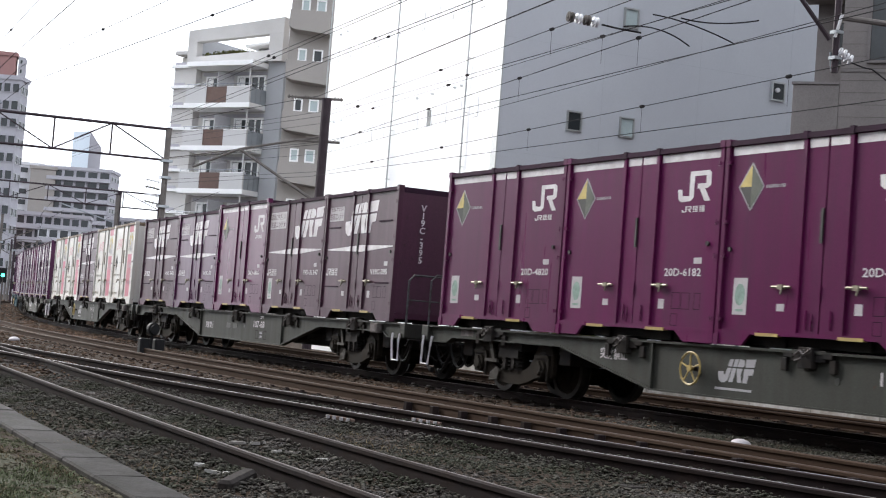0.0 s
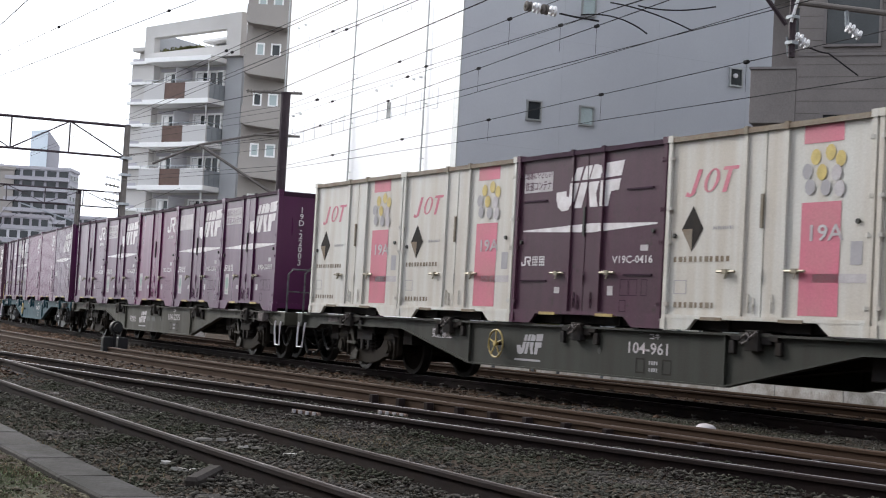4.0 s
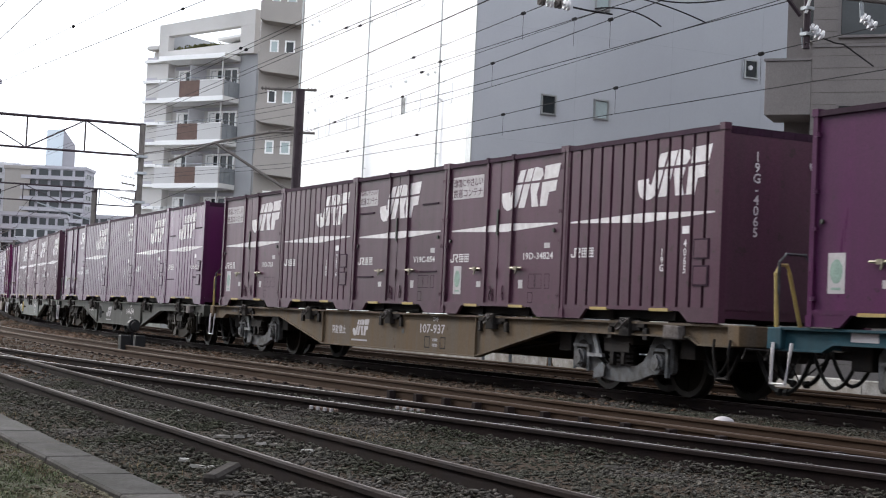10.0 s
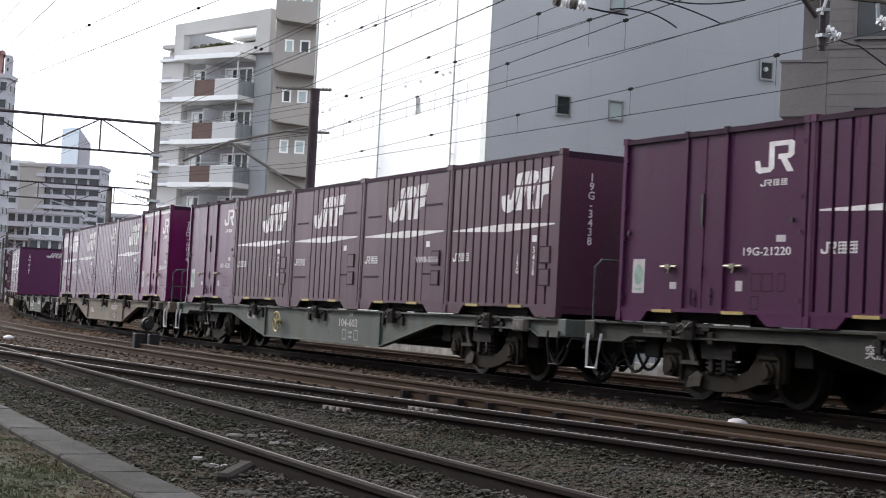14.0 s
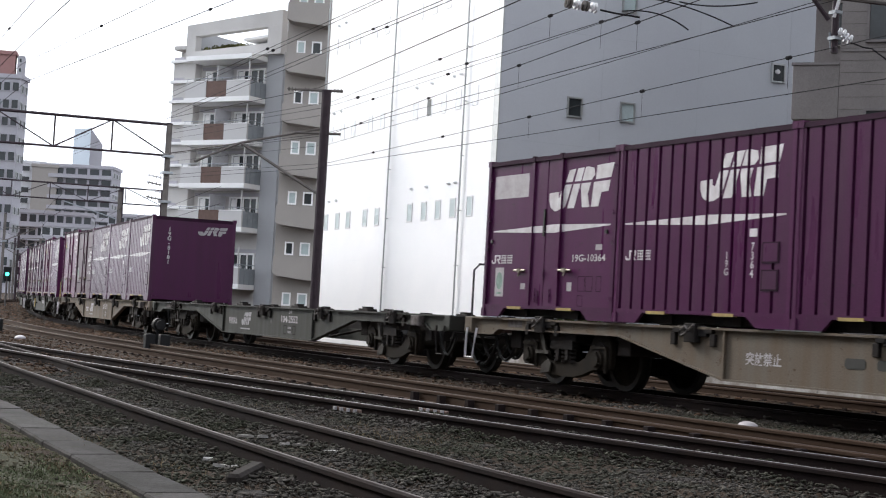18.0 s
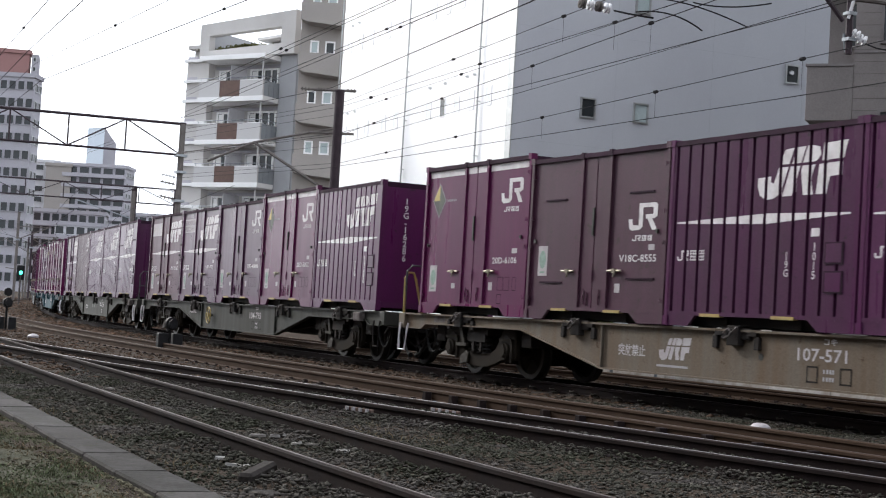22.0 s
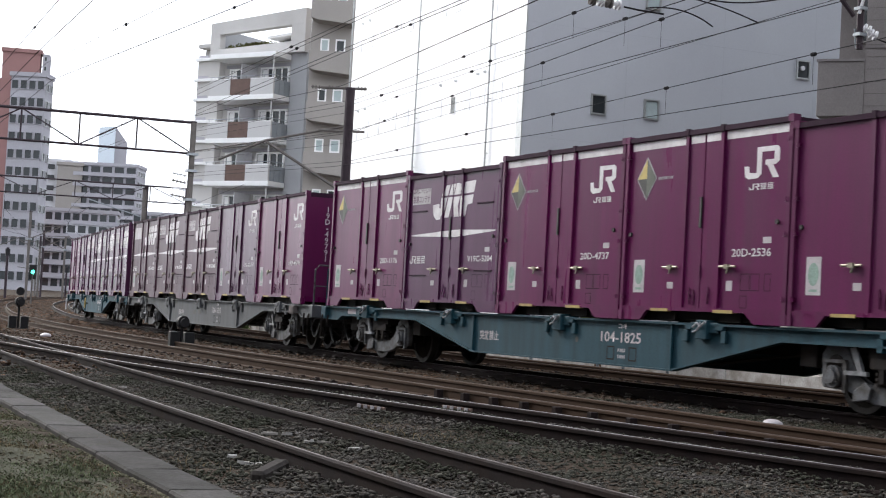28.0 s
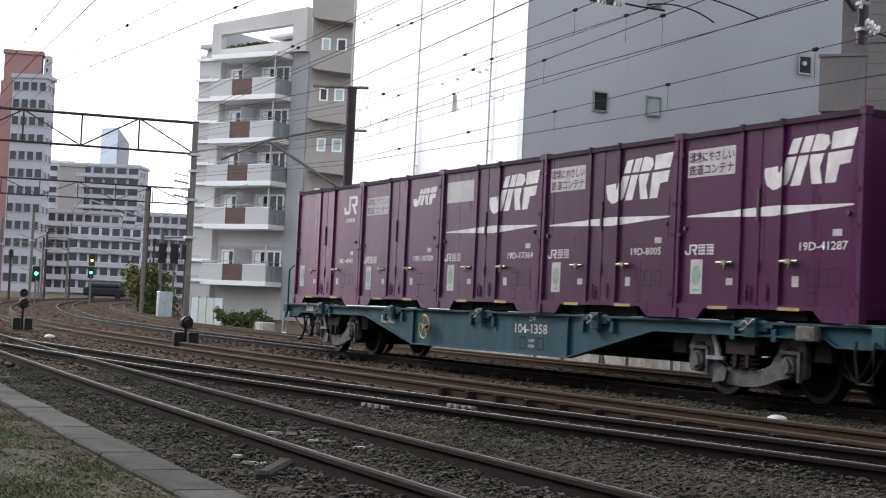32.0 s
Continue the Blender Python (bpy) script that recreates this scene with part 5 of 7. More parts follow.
def wagon_pose(n, t):
    s = run_out(t) - WAGON_PITCH * n - (4 * SLOT + LEN) / 2 + 0.4 * SHIFT[n]
    ax, ay, _ = on_line(s - 7.1)
    bx, by, _ = on_line(s + 7.1)
    x, y = (ax + bx) / 2, (ay + by) / 2
    az, bz = rise(ax), rise(bx)
    m = Matrix.Translation((x, y, (az + bz) / 2)) @ Matrix.Rotation(math.atan2(by - ay, bx - ax), 4, "Z") @ Matrix.Rotation(-math.atan2(bz - az, 14.2), 4, "Y")
    return s, m


def motions():
    times = [i * 0.5 for i in range(65)]
    for n, w in WAGONS:
        walk(w, [(t, wagon_pose(n, t)[1]) for t in times])
        near = [t for t in np.arange(0, 32.001, 1 / 15) if -75 < wagon_pose(n, t)[0] < 6]
        for o in w.children:
            if o.name.split(".")[0] == "wheelset" and near:
                at = o.matrix_basis.translation.copy()
                turn = lambda t: Matrix.Translation(at) @ Matrix.Rotation((run_out(t) - run_out(near[0])) / 0.43, 4, "Y")
                rows = [(t, turn(t)) for t in near]
                if near[0] > 0.01:
                    rows.insert(0, (0.0, turn(near[0])))
                if near[-1] < 31.99:
                    rows.append((32.0, turn(near[-1])))
                walk(o, rows)
    for n, i, c in LOADS:
        lift = Matrix.Translation(((2 - i) * SLOT + 0.6 * SHIFT[n], 0, 1.0))
        walk(c, [(t, wagon_pose(n, t)[1] @ lift) for t in times])


# ---- surroundings: materials ----
WHITE_WALL = material("white_metal_cladding", (0.90, 0.90, 0.91), 0.38, 0, 0.04, 0.6, 30, 0.02, 0.004, (0.84, 0.85, 0.87), 0.7)
# greyer than the white face: the end wall's shade is put into this colour
GREY_WALL = material("shade_grey_cladding", (0.50, 0.515, 0.55), 0.6, 0, 0.06, 0.5, 25, 0.03, 0.004, (0.45, 0.46, 0.50), 0.7)
JOINT = material("panel_joint_sealant", (0.475, 0.49, 0.525), 0.7, 0, 0.1, 4, 40, 0.0)
GROUT = material("dark_tile_grout", (0.10, 0.09, 0.085), 0.8, 0, 0.1, 4, 40, 0.0)
CAGE_STEEL = material("dull_galvanised_tube", (0.17, 0.185, 0.20), 0.55, 0.3, 0.2, 5, 50, 0.05)
FRAME = material("aluminium_window_frame", (0.45, 0.46, 0.46), 0.4, 0.6, 0.15, 6, 50, 0.02)
FRAME_PALE = material("pale_window_frame", (0.66, 0.67, 0.68), 0.5, 0.2, 0.1, 6, 50, 0.02)
PANE = material("dark_window_glass", (0.03, 0.036, 0.04), 0.12, 0, 0.2, 2, 30, 0.0)
PANE_PALE = material("frosted_window_glass", (0.46, 0.54, 0.55), 0.3, 0, 0.15, 2, 30, 0.0)
PANE_WHITE = material("bright_frosted_glass", (0.76, 0.79, 0.81), 0.3, 0, 0.06, 2, 30, 0.0)
TAUPE_TILE = material("taupe_tile_wall", (0.205, 0.188, 0.184), 0.7, 0, 0.25, 1.2, 40, 0.15, 0.004, (0.168, 0.156, 0.153), 0.8)
TAUPE_TRIM = material("taupe_trim", (0.20, 0.185, 0.185), 0.7, 0, 0.2, 2, 40, 0.05)
TAUPE_WALL = material("taupe_rendered_wall", (0.34, 0.315, 0.295), 0.7, 0, 0.15, 0.5, 25, 0.05, 0.004, (0.30, 0.28, 0.265), 0.8)
PIER_WALL = material("blue_grey_render", (0.40, 0.41, 0.43), 0.7, 0, 0.12, 0.5, 25, 0.05, 0.004, (0.34, 0.345, 0.36), 0.8)
SIDE_GLASS = material("blue_grey_balcony_glass", (0.36, 0.39, 0.42), 0.25, 0, 0.15, 1, 25, 0.0)
PALE_WALL = material("taupe_grey_render", (0.56, 0.545, 0.535), 0.7, 0, 0.12, 0.5, 25, 0.05, 0.004, (0.48, 0.465, 0.455), 0.8)
MID_WALL = material("grey_apartment_render", (0.56, 0.555, 0.56), 0.7, 0, 0.12, 0.4, 25, 0.05, 0.004, (0.56, 0.55, 0.55), 0.8)
SLAB_WHITE = material("white_balcony_edge", (0.90, 0.90, 0.90), 0.6, 0, 0.06, 1, 25, 0.03)
BROWN_PANEL = material("brown_balcony_panel", (0.13, 0.075, 0.06), 0.5, 0, 0.2, 3, 40, 0.03)
BRICK_RED = material("red_brown_tower_tile", (0.34, 0.19, 0.18), 0.7, 0, 0.15, 0.2, 8, 0.03, 0.01, (0.29, 0.17, 0.165), 0.8)
TOWER_GREY = material("grey_tower_render", (0.43, 0.42, 0.46), 0.7, 0, 0.15, 0.1, 6, 0.03)
TOWER_PALE = material("pale_tower_render", (0.60, 0.60, 0.63), 0.7, 0, 0.1, 0.1, 6, 0.03)
TOWER_GLASS = material("pale_blue_curtain_glass", (0.72, 0.80, 0.88), 0.25, 0, 0.1, 0.05, 4, 0.0)
TANK_CREAM = material("cream_tank_panel", (0.90, 0.88, 0.81), 0.5, 0, 0.10, 1.6, 30, 0.03, 0.004, (0.80, 0.77, 0.68), 0.7)
GALV = material("galvanised_steel", (0.34, 0.37, 0.40), 0.45, 0.5, 0.2, 5, 50, 0.05)
POLE_BROWN = material("dark_brown_steel_pole", (0.05, 0.036, 0.044), 0.6, 0.1, 0.3, 3, 50, 0.1)
POLE_GREY = material("weathered_concrete_pole", (0.165, 0.15, 0.142), 0.85, 0, 0.25, 3, 50, 0.15)
WIRE = material("dark_copper_wire", (0.022, 0.021, 0.023), 0.85, 0.0, 0.1, 3, 50, 0.0)
INSULATOR = material("white_porcelain", (0.72, 0.72, 0.74), 0.2, 0, 0.1, 5, 50, 0.0)
BLACK_SIGNAL = material("black_signal_paint", (0.02, 0.02, 0.022), 0.6, 0, 0.25, 5, 50, 0.05)
LEAF = material("dull_green_leaf", (0.065, 0.09, 0.03), 0.7, 0, 0.3, 5, 40, 0.0)
LEAF_OLIVE = material("olive_leaf", (0.13, 0.13, 0.05), 0.7, 0, 0.3, 5, 40, 0.0)
GRASS = material("grass_blade", (0.118, 0.140, 0.080), 0.8, 0, 0.3, 5, 40, 0.0)
DRYGRASS = material("dry_weed", (0.16, 0.125, 0.078), 0.85, 0, 0.3, 5, 40, 0.0)
TWIG = material("brown_twig", (0.10, 0.065, 0.045), 0.85, 0, 0.3, 5, 40, 0.1)
WHITEWASH = material("flaking_whitewash", (0.38, 0.37, 0.36), 0.8, 0, 0.35, 3, 30, 0.3, 0.01, (0.20, 0.18, 0.16), 0.9, 0.05, False, 0.2, (0.12, 0.10, 0.09), 0.62)
RUSTY_PLATE = material("rusty_whitened_plate", (0.22, 0.16, 0.14), 0.7, 0, 0.5, 14, 60, 0.2, 0.004, (0.05, 0.03, 0.022), 1.0)
SCREEN = material("grey_green_screen", (0.26, 0.29, 0.27), 0.5, 0, 0.15, 2, 40, 0.05)
GREEN_LAMP = glow("green_signal_lamp", (0.05, 0.9, 0.55), 6.0)
YELLOW_LAMP = glow("amber_signal_lamp", (1.0, 0.6, 0.1), 3.0)
for mm in (LEAF, LEAF_OLIVE, GRASS, DRYGRASS):
    island_tone(mm, 0.45)


def add(name, parent, mat, *boxes, label="", bevel=0.0):
    bm = shape()
    for b in boxes:
        box(bm, *b)
    if bevel:
        soften(bm, bevel)
    return part(name, bm, mat, parent, label)


def bar(name, parent, mat, pts, r, label="", sides=6):
    bm = shape()
    tube(bm, pts, r, sides)
    return part(name, bm, mat, parent, label)


def window_y(parent, x0, x1, z0, z1, y, glass=None, frame=0.04, depth=0.05, mat=None):
    """A window in a wall that faces -y, standing proud of plane y; with its pane."""
    f = add("window", parent, mat or FRAME, (x0, x1, y - depth, y + 0.02, z0, z0 + frame), (x0, x1, y - depth, y + 0.02, z1 - frame, z1),
            (x0, x0 + frame, y - depth, y + 0.02, z0 + frame, z1 - frame), (x1 - frame, x1, y - depth, y + 0.02, z0 + frame, z1 - frame))
    add("pane", f, glass or PANE, (x0 + frame, x1 - frame, y - 0.008, y + 0.01, z0 + frame, z1 - frame))
    return f


def window_x(parent, y0, y1, z0, z1, x, glass=None, frame=0.05, depth=0.06):
    """A window in a wall that faces +x."""
    f = add("window", parent, FRAME, (x - 0.02, x + depth, y0, y1, z0, z0 + frame), (x - 0.02, x + depth, y0, y1, z1 - frame, z1),
            (x - 0.02, x + depth, y0, y0 + frame, z0 + frame, z1 - frame), (x - 0.02, x + depth, y1 - frame, y1, z0 + frame, z1 - frame))
    add("pane", f, glass or PANE, (x - 0.01, x + 0.008, y0 + frame, y1 - frame, z0 + frame, z1 - frame))
    return f


def white_building():
    """The clad block behind the train: white face along the line, grey end wall towards the camera."""
    b = thing("office_building", pose(-39.39, 21.77, 0, 0, 0, -4), "tall white and grey panel-clad block behind the railway", "building")
    add("wall", b, WHITE_WALL, (-16.0, -0.35, 0.0, 13.5, -0.2, 21.0), label="white clad wall")
    add("end_wall", b, GREY_WALL, (-0.36, 0.0, 0.012, 13.5, -0.2, 21.0), label="clad end wall, its shade put into a grey colour")
    add("corner_trim", b, FRAME, (-0.36, 0.012, -0.02, 0.011, -0.2, 21.0))
    add("roof", b, GREY_WALL, (-16.1, 0.1, -0.1, 13.6, 21.0, 21.3))
    for z in (2.95, 6.35, 9.75, 13.15, 16.5):
        add("panel_joint", b, JOINT, (-0.01, 0.004, 0.02, 13.4, z - 0.008, z + 0.008))
    for y in (3.4, 6.8, 10.2):
        add("panel_joint", b, JOINT, (-0.01, 0.004, y - 0.008, y + 0.008, 0.0, 20.9))
    for z in (2.9, 6.3, 9.7, 13.1):
        add("panel_joint", b, WHITE_WALL, (-15.9, -0.4, -0.004, 0.01, z - 0.012, z + 0.012))
    for x in (-15.95, -8.6, -2.38):
        p = bar("downpipe", b, FRAME, [(x, -0.09, 0.0), (x, -0.09, 20.8)], 0.03, "grey metal downpipe", 8)
        for z in np.arange(0.9, 20, 1.7):
            add("pipe_clip", p, FRAME, (x - 0.045, x + 0.045, -0.125, -0.004, z - 0.012, z + 0.012))
    xs = (-15.2, -13.88, -12.69, -10.89, -9.68, -6.6, -5.37, -4.2, -3.03, -1.74)
    for row, z0 in enumerate((4.1, 7.5, 10.9, 14.3)):
        for k, x in enumerate(xs):
            window_y(b, x - 0.22, x + 0.22, z0, z0 + 0.62, -0.004, PANE if (row, k) in ((1, 6),) else PANE_PALE if row == 0 else PANE_WHITE, depth=0.016, mat=WHITE_WALL if row else FRAME_PALE)
        for x in (-14.9, -14.1, -6.5, -5.2, -3.4, -2.85):
            bm = shape()
            tube(bm, [(x, -0.004, z0 + 1.1), (x, -0.06, z0 + 1.1), (x, -0.08, z0 + 1.08)], 0.05, 8)
            part("vent_cap", bm, WHITE_WALL, b, "small round vent hood")
    for y0, z0, g in ((2.23, 7.2, PANE), (4.05, 7.23, PANE_PALE), (9.5, 9.07, PANE), (2.31, 3.81, PANE_PALE), (4.12, 3.86, PANE_PALE), (9.6, 5.71, PANE), (3.95, 10.6, PANE_PALE), (2.2, 14.0, PANE_PALE)):
        window_x(b, y0, y0 + 0.52, z0, z0 + 0.62, 0.004, g)
    for y, z in ((1.92, 4.87), (3.13, 4.83), (3.76, 4.87)):
        bm = shape()
        tube(bm, [(0.0, y, z), (0.12, y, z), (0.17, y, z - 0.05)], 0.065, 8)
        part("vent_cap", bm, INSULATOR, b, "small white vent hood")
    for y, z in ((9.72, 9.42), (9.82, 6.06)):
        bm = shape()
        tube(bm, [(0.0, y, z), (0.09, y, z)], 0.075, 10)
        part("security_lamp", bm, INSULATOR, b, "round white wall lamp")


def brown_building():
    b = thing("apartment_house", pose(-27.7, 22.99, 0, 0, 0, 40), "taupe tiled apartment house with boxy balconies beside the line", "building")
    add("wall", b, TAUPE_TILE, (0.25, 9.0, 1.3, 12.0, -0.2, 16.0), label="taupe tiled wall")
    add("wall", b, TAUPE_TILE, (1.05, 9.0, 0.0, 1.295, -0.2, 16.0), label="taupe tiled projecting wall")
    add("roof", b, CONCRETE, (0.15, 9.1, -0.05, 12.1, 16.0, 16.3))
    for z in (5.95, 9.35):
        box_ = add("balcony", b, TAUPE_TILE, (0.0, 1.045, -0.02, 1.28, z, z + 1.25), label="boxy tiled balcony", bevel=0.01)
        add("coping", box_, TAUPE_TRIM, (-0.03, 1.048, -0.05, 1.285, z + 1.252, z + 1.31))
    add("ledge", b, TAUPE_TRIM, (-0.02, 1.04, -0.03, 1.28, 4.02, 4.11))
    add("balcony", b, TAUPE_TILE, (0.0, 1.045, -0.02, 1.28, 2.75, 4.01), label="boxy tiled balcony")
    add("canopy", b, CONCRETE, (-0.55, 1.04, -0.6, 1.0, 2.62, 2.73), label="thin grey canopy")
    for z0 in (4.35, 7.7):
        window_y(b, 1.62, 2.9, z0, z0 + 1.85, -0.006, PANE, 0.06, 0.06, TAUPE_TRIM)
        window_y(b, 0.62, 0.98, z0 + 0.15, z0 + 1.25, 1.29, PANE, 0.05, 0.06, TAUPE_WALL)
        window_y(b, 4.0, 5.4, z0, z0 + 1.85, -0.006, PANE, 0.06, 0.06, TAUPE_TRIM)
    for z in (4.12, 5.9, 7.5, 9.3):
        add("string_course", b, TAUPE_TRIM, (1.05, 8.95, -0.025, -0.004, z, z + 0.07))
    for z in np.arange(0.3, 12.0, 0.28):
        add("tile_joint", b, GROUT, (1.06, 4.6, -0.004, 0.01, z - 0.004, z + 0.004))
    g = thing("screen_fence", pose(-28.1, 22.75, 0, 0, 0, 40), "low grey-green translucent screen fence beside the tank", "fence")
    for k in range(4):
        add("panel", g, SCREEN, (0.05 + k * 0.34, 0.35 + k * 0.34, -0.02, 0.0, 0.2, 2.35 if k < 1 else 2.1), label="translucent grey-green panel")
        add("post", g, GALV, (0.02 + k * 0.34, 0.055 + k * 0.34, -0.04, 0.02, -0.2, 2.4))
    add("rail", g, GALV, (0.02, 1.4, -0.035, -0.021, 1.58, 1.64))


def water_tank():
    """Sectional tank: bossed panels bolted along flanges."""
    t = thing("water_tank", pose(-34.07, 24.56, 0, 0, 0, 52), "cream sectional water tank with embossed panels and flanges", "water tank")
    base = [-0.2, 0.75, 1.74, 2.70, 4.22]
    xs = [0.0, 0.86, 1.82, 2.76]
    add("tank_core", t, TANK_CREAM, (0.03, 2.73, 0.06, 2.8, 0.0, 4.19))
    for i in range(3):
        for z0, z1 in zip(base, base[1:]):
            bm = shape()
            a, b, c, d = xs[i] + 0.035, xs[i + 1] - 0.035, z0 + 0.035, z1 - 0.035
            v0 = [bm.verts.new(p) for p in ((a, 0.05, c), (b, 0.05, c), (b, 0.05, d), (a, 0.05, d))]
            m = 0.13
            v1 = [bm.verts.new(p) for p in ((a + m, -0.01, c + m), (b - m, -0.01, c + m), (b - m, -0.01, d - m), (a + m, -0.01, d - m))]
            bm.faces.new(v1)
            for k in range(4):
                bm.faces.new((v0[k], v0[(k + 1) % 4], v1[(k + 1) % 4], v1[k]))
            panel = part("panel", bm, TANK_CREAM, t, "bossed cream panel")
            if z1 - z0 > 1.2:
                for zc, sgn in ((z1 - 0.12, -1), (z0 + 0.12, 1)):
                    bm = shape()
                    cx = (a + b) / 2
                    pts = [(cx + 0.22 * math.cos(w), -0.02, zc + sgn * 0.42 * math.sin(w)) for w in np.linspace(0, math.pi, 11)]
                    tube(bm, pts, 0.028, 6)
                    part("boss", bm, TANK_CREAM, panel)
    for x in xs:
        add("flange", t, TANK_CREAM, (x - 0.035, x + 0.035, -0.05, 0.05, 0.0, 4.22))
    for z in base[1:]:
        add("flange", t, TANK_CREAM, (-0.035, 2.8, -0.045, 0.05, z - 0.033, z + 0.033))
    bm = shape()
    tube(bm, [(0.4, 0.6, 4.2), (0.4, 0.6, 4.42)], 0.22, 12)
    part("hatch", bm, TANK_CREAM, t, "round cream roof hatch")
    add("roof_fitting", t, TANK_CREAM, (0.75, 1.3, 0.4, 0.9, 4.2, 4.36), bevel=0.03)
    bar("pipe", t, GALV, [(0.72, -0.13, -0.2), (0.72, -0.13, 4.5), (0.72, 0.3, 4.55)], 0.03, "thin grey riser pipe")
    t2 = thing("small_water_tank", pose(-32.15, 26.9, 0, 0, 0, 52), "lower cream tank beside the large one", "water tank")
    add("shell", t2, TANK_CREAM, (0.05, 1.6, 0.0, 1.8, -0.2, 2.62), bevel=0.04)
    for x in (0.55, 1.05):
        add("flange", t2, TANK_CREAM, (x - 0.03, x + 0.03, -0.045, 0.0, -0.2, 2.6))


def leaf_cloud(name, parent, mat, center, radius, count, size, seed, label="", flat=1.0):
    """Many small leaves round several clumps, with gaps."""
    rng = np.random.default_rng(seed)
    k = max(3, count // 160)
    cl = rng.normal(0, 0.48, (k, 3)) * np.array(radius)
    n = count
    ctr = cl[rng.integers(0, k, n)] + rng.normal(0, 0.26, (n, 3)) * np.array(radius)
    a = rng.normal(0, 1, (n, 3))
    a /= np.linalg.norm(a, axis=1)[:, None]
    b = np.cross(a, rng.normal(0, 1, (n, 3)))
    b /= np.linalg.norm(b, axis=1)[:, None]
    s = rng.uniform(0.6, 1.3, (n, 1)) * size
    c = ctr + np.array(center)
    v = np.stack([c - a * s, c + b * s * 0.5, c + a * s, c - b * s * 0.5], 1).reshape(-1, 3)
    f = (np.arange(n) * 4)[:, None] + np.array([0, 1, 2, 3])[None]
    me = bpy.data.meshes.new(name)
    me.from_pydata(v.tolist(), [], f.tolist())
    me.materials.append(mat)
    ob = new(name, me)
    ob.parent = parent
    return tagged(ob, label)


def cage():
    """Galvanised frame of posts and rails with ivy on one end."""
    g = thing("steel_cage", pose(-32.13, 18.35, 0, 0, 0, 33.5), "open galvanised steel frame enclosure beside the tank", "enclosure")
    L, D_, H = 5.3, 1.5, 2.08
    for y in (0.0, D_):
        for x in (0.0, 1.75, 3.5, L):
            add("post", g, CAGE_STEEL, (x - 0.03, x + 0.03, y - 0.03, y + 0.03, -0.2, H))
        for z in (H, H - 0.12, 0.35):
            bar("rail", g, CAGE_STEEL, [(0, y, z), (L, y, z)], 0.022)
    for x in (0.0, 1.75, 3.5, L):
        bar("cross_rail", g, CAGE_STEEL, [(x, 0, H), (x, D_, H)], 0.025)
    bm = shape()
    for x in np.arange(0.1, L, 0.11):
        tube(bm, [(x, D_ + 0.02, 0.0), (x, D_ + 0.02, H)], 0.0022, 3, False)
    for z in np.arange(0.1, H, 0.11):
        tube(bm, [(0, D_ + 0.02, z), (L, D_ + 0.02, z)], 0.0022, 3, False)
    tagged(part("mesh_infill", bm, CAGE_STEEL, g, "fine wire mesh"), kind="stuff")
    p = thing("creeper", pose(-31.5, 18.75, 0, 0, 0, 33.5), "sparse brown and green creeper on the steel frame", "plant")
    leaf_cloud("leaves", p, LEAF_OLIVE, (0.4, 0.1, 1.75), (0.9, 0.4, 0.45), 260, 0.04, 3)
    r = random.Random(4)
    for k in range(30):
        x = r.uniform(-0.5, 1.4)
        pts = [(x, r.uniform(-0.1, 0.3), 2.0)]
        for j in range(5):
            pts.append((pts[-1][0] + r.uniform(-0.14, 0.14), pts[-1][1] + r.uniform(-0.06, 0.06), pts[-1][2] - r.uniform(0.15, 0.35)))
        bar("stem", p, TWIG, pts, 0.009, "", 4)
    q = thing("shrub", pose(-31.1, 19.6, 0), "low reddish green shrub inside the steel frame", "shrub")
    leaf_cloud("foliage", q, LEAF, (0, 0, 1.15), (0.75, 0.5, 0.5), 900, 0.07, 7)
    leaf_cloud("red_foliage", q, DRYGRASS, (-0.3, -0.1, 1.25), (0.6, 0.4, 0.4), 260, 0.06, 8)
    bm = shape()
    for k in range(7):
        tube(bm, [(0.05 * k - 0.15, 0, -0.15), (r.uniform(-0.4, 0.4), r.uniform(-0.3, 0.3), 1.2)], 0.018, 5)
    part("trunk", bm, TWIG, q)


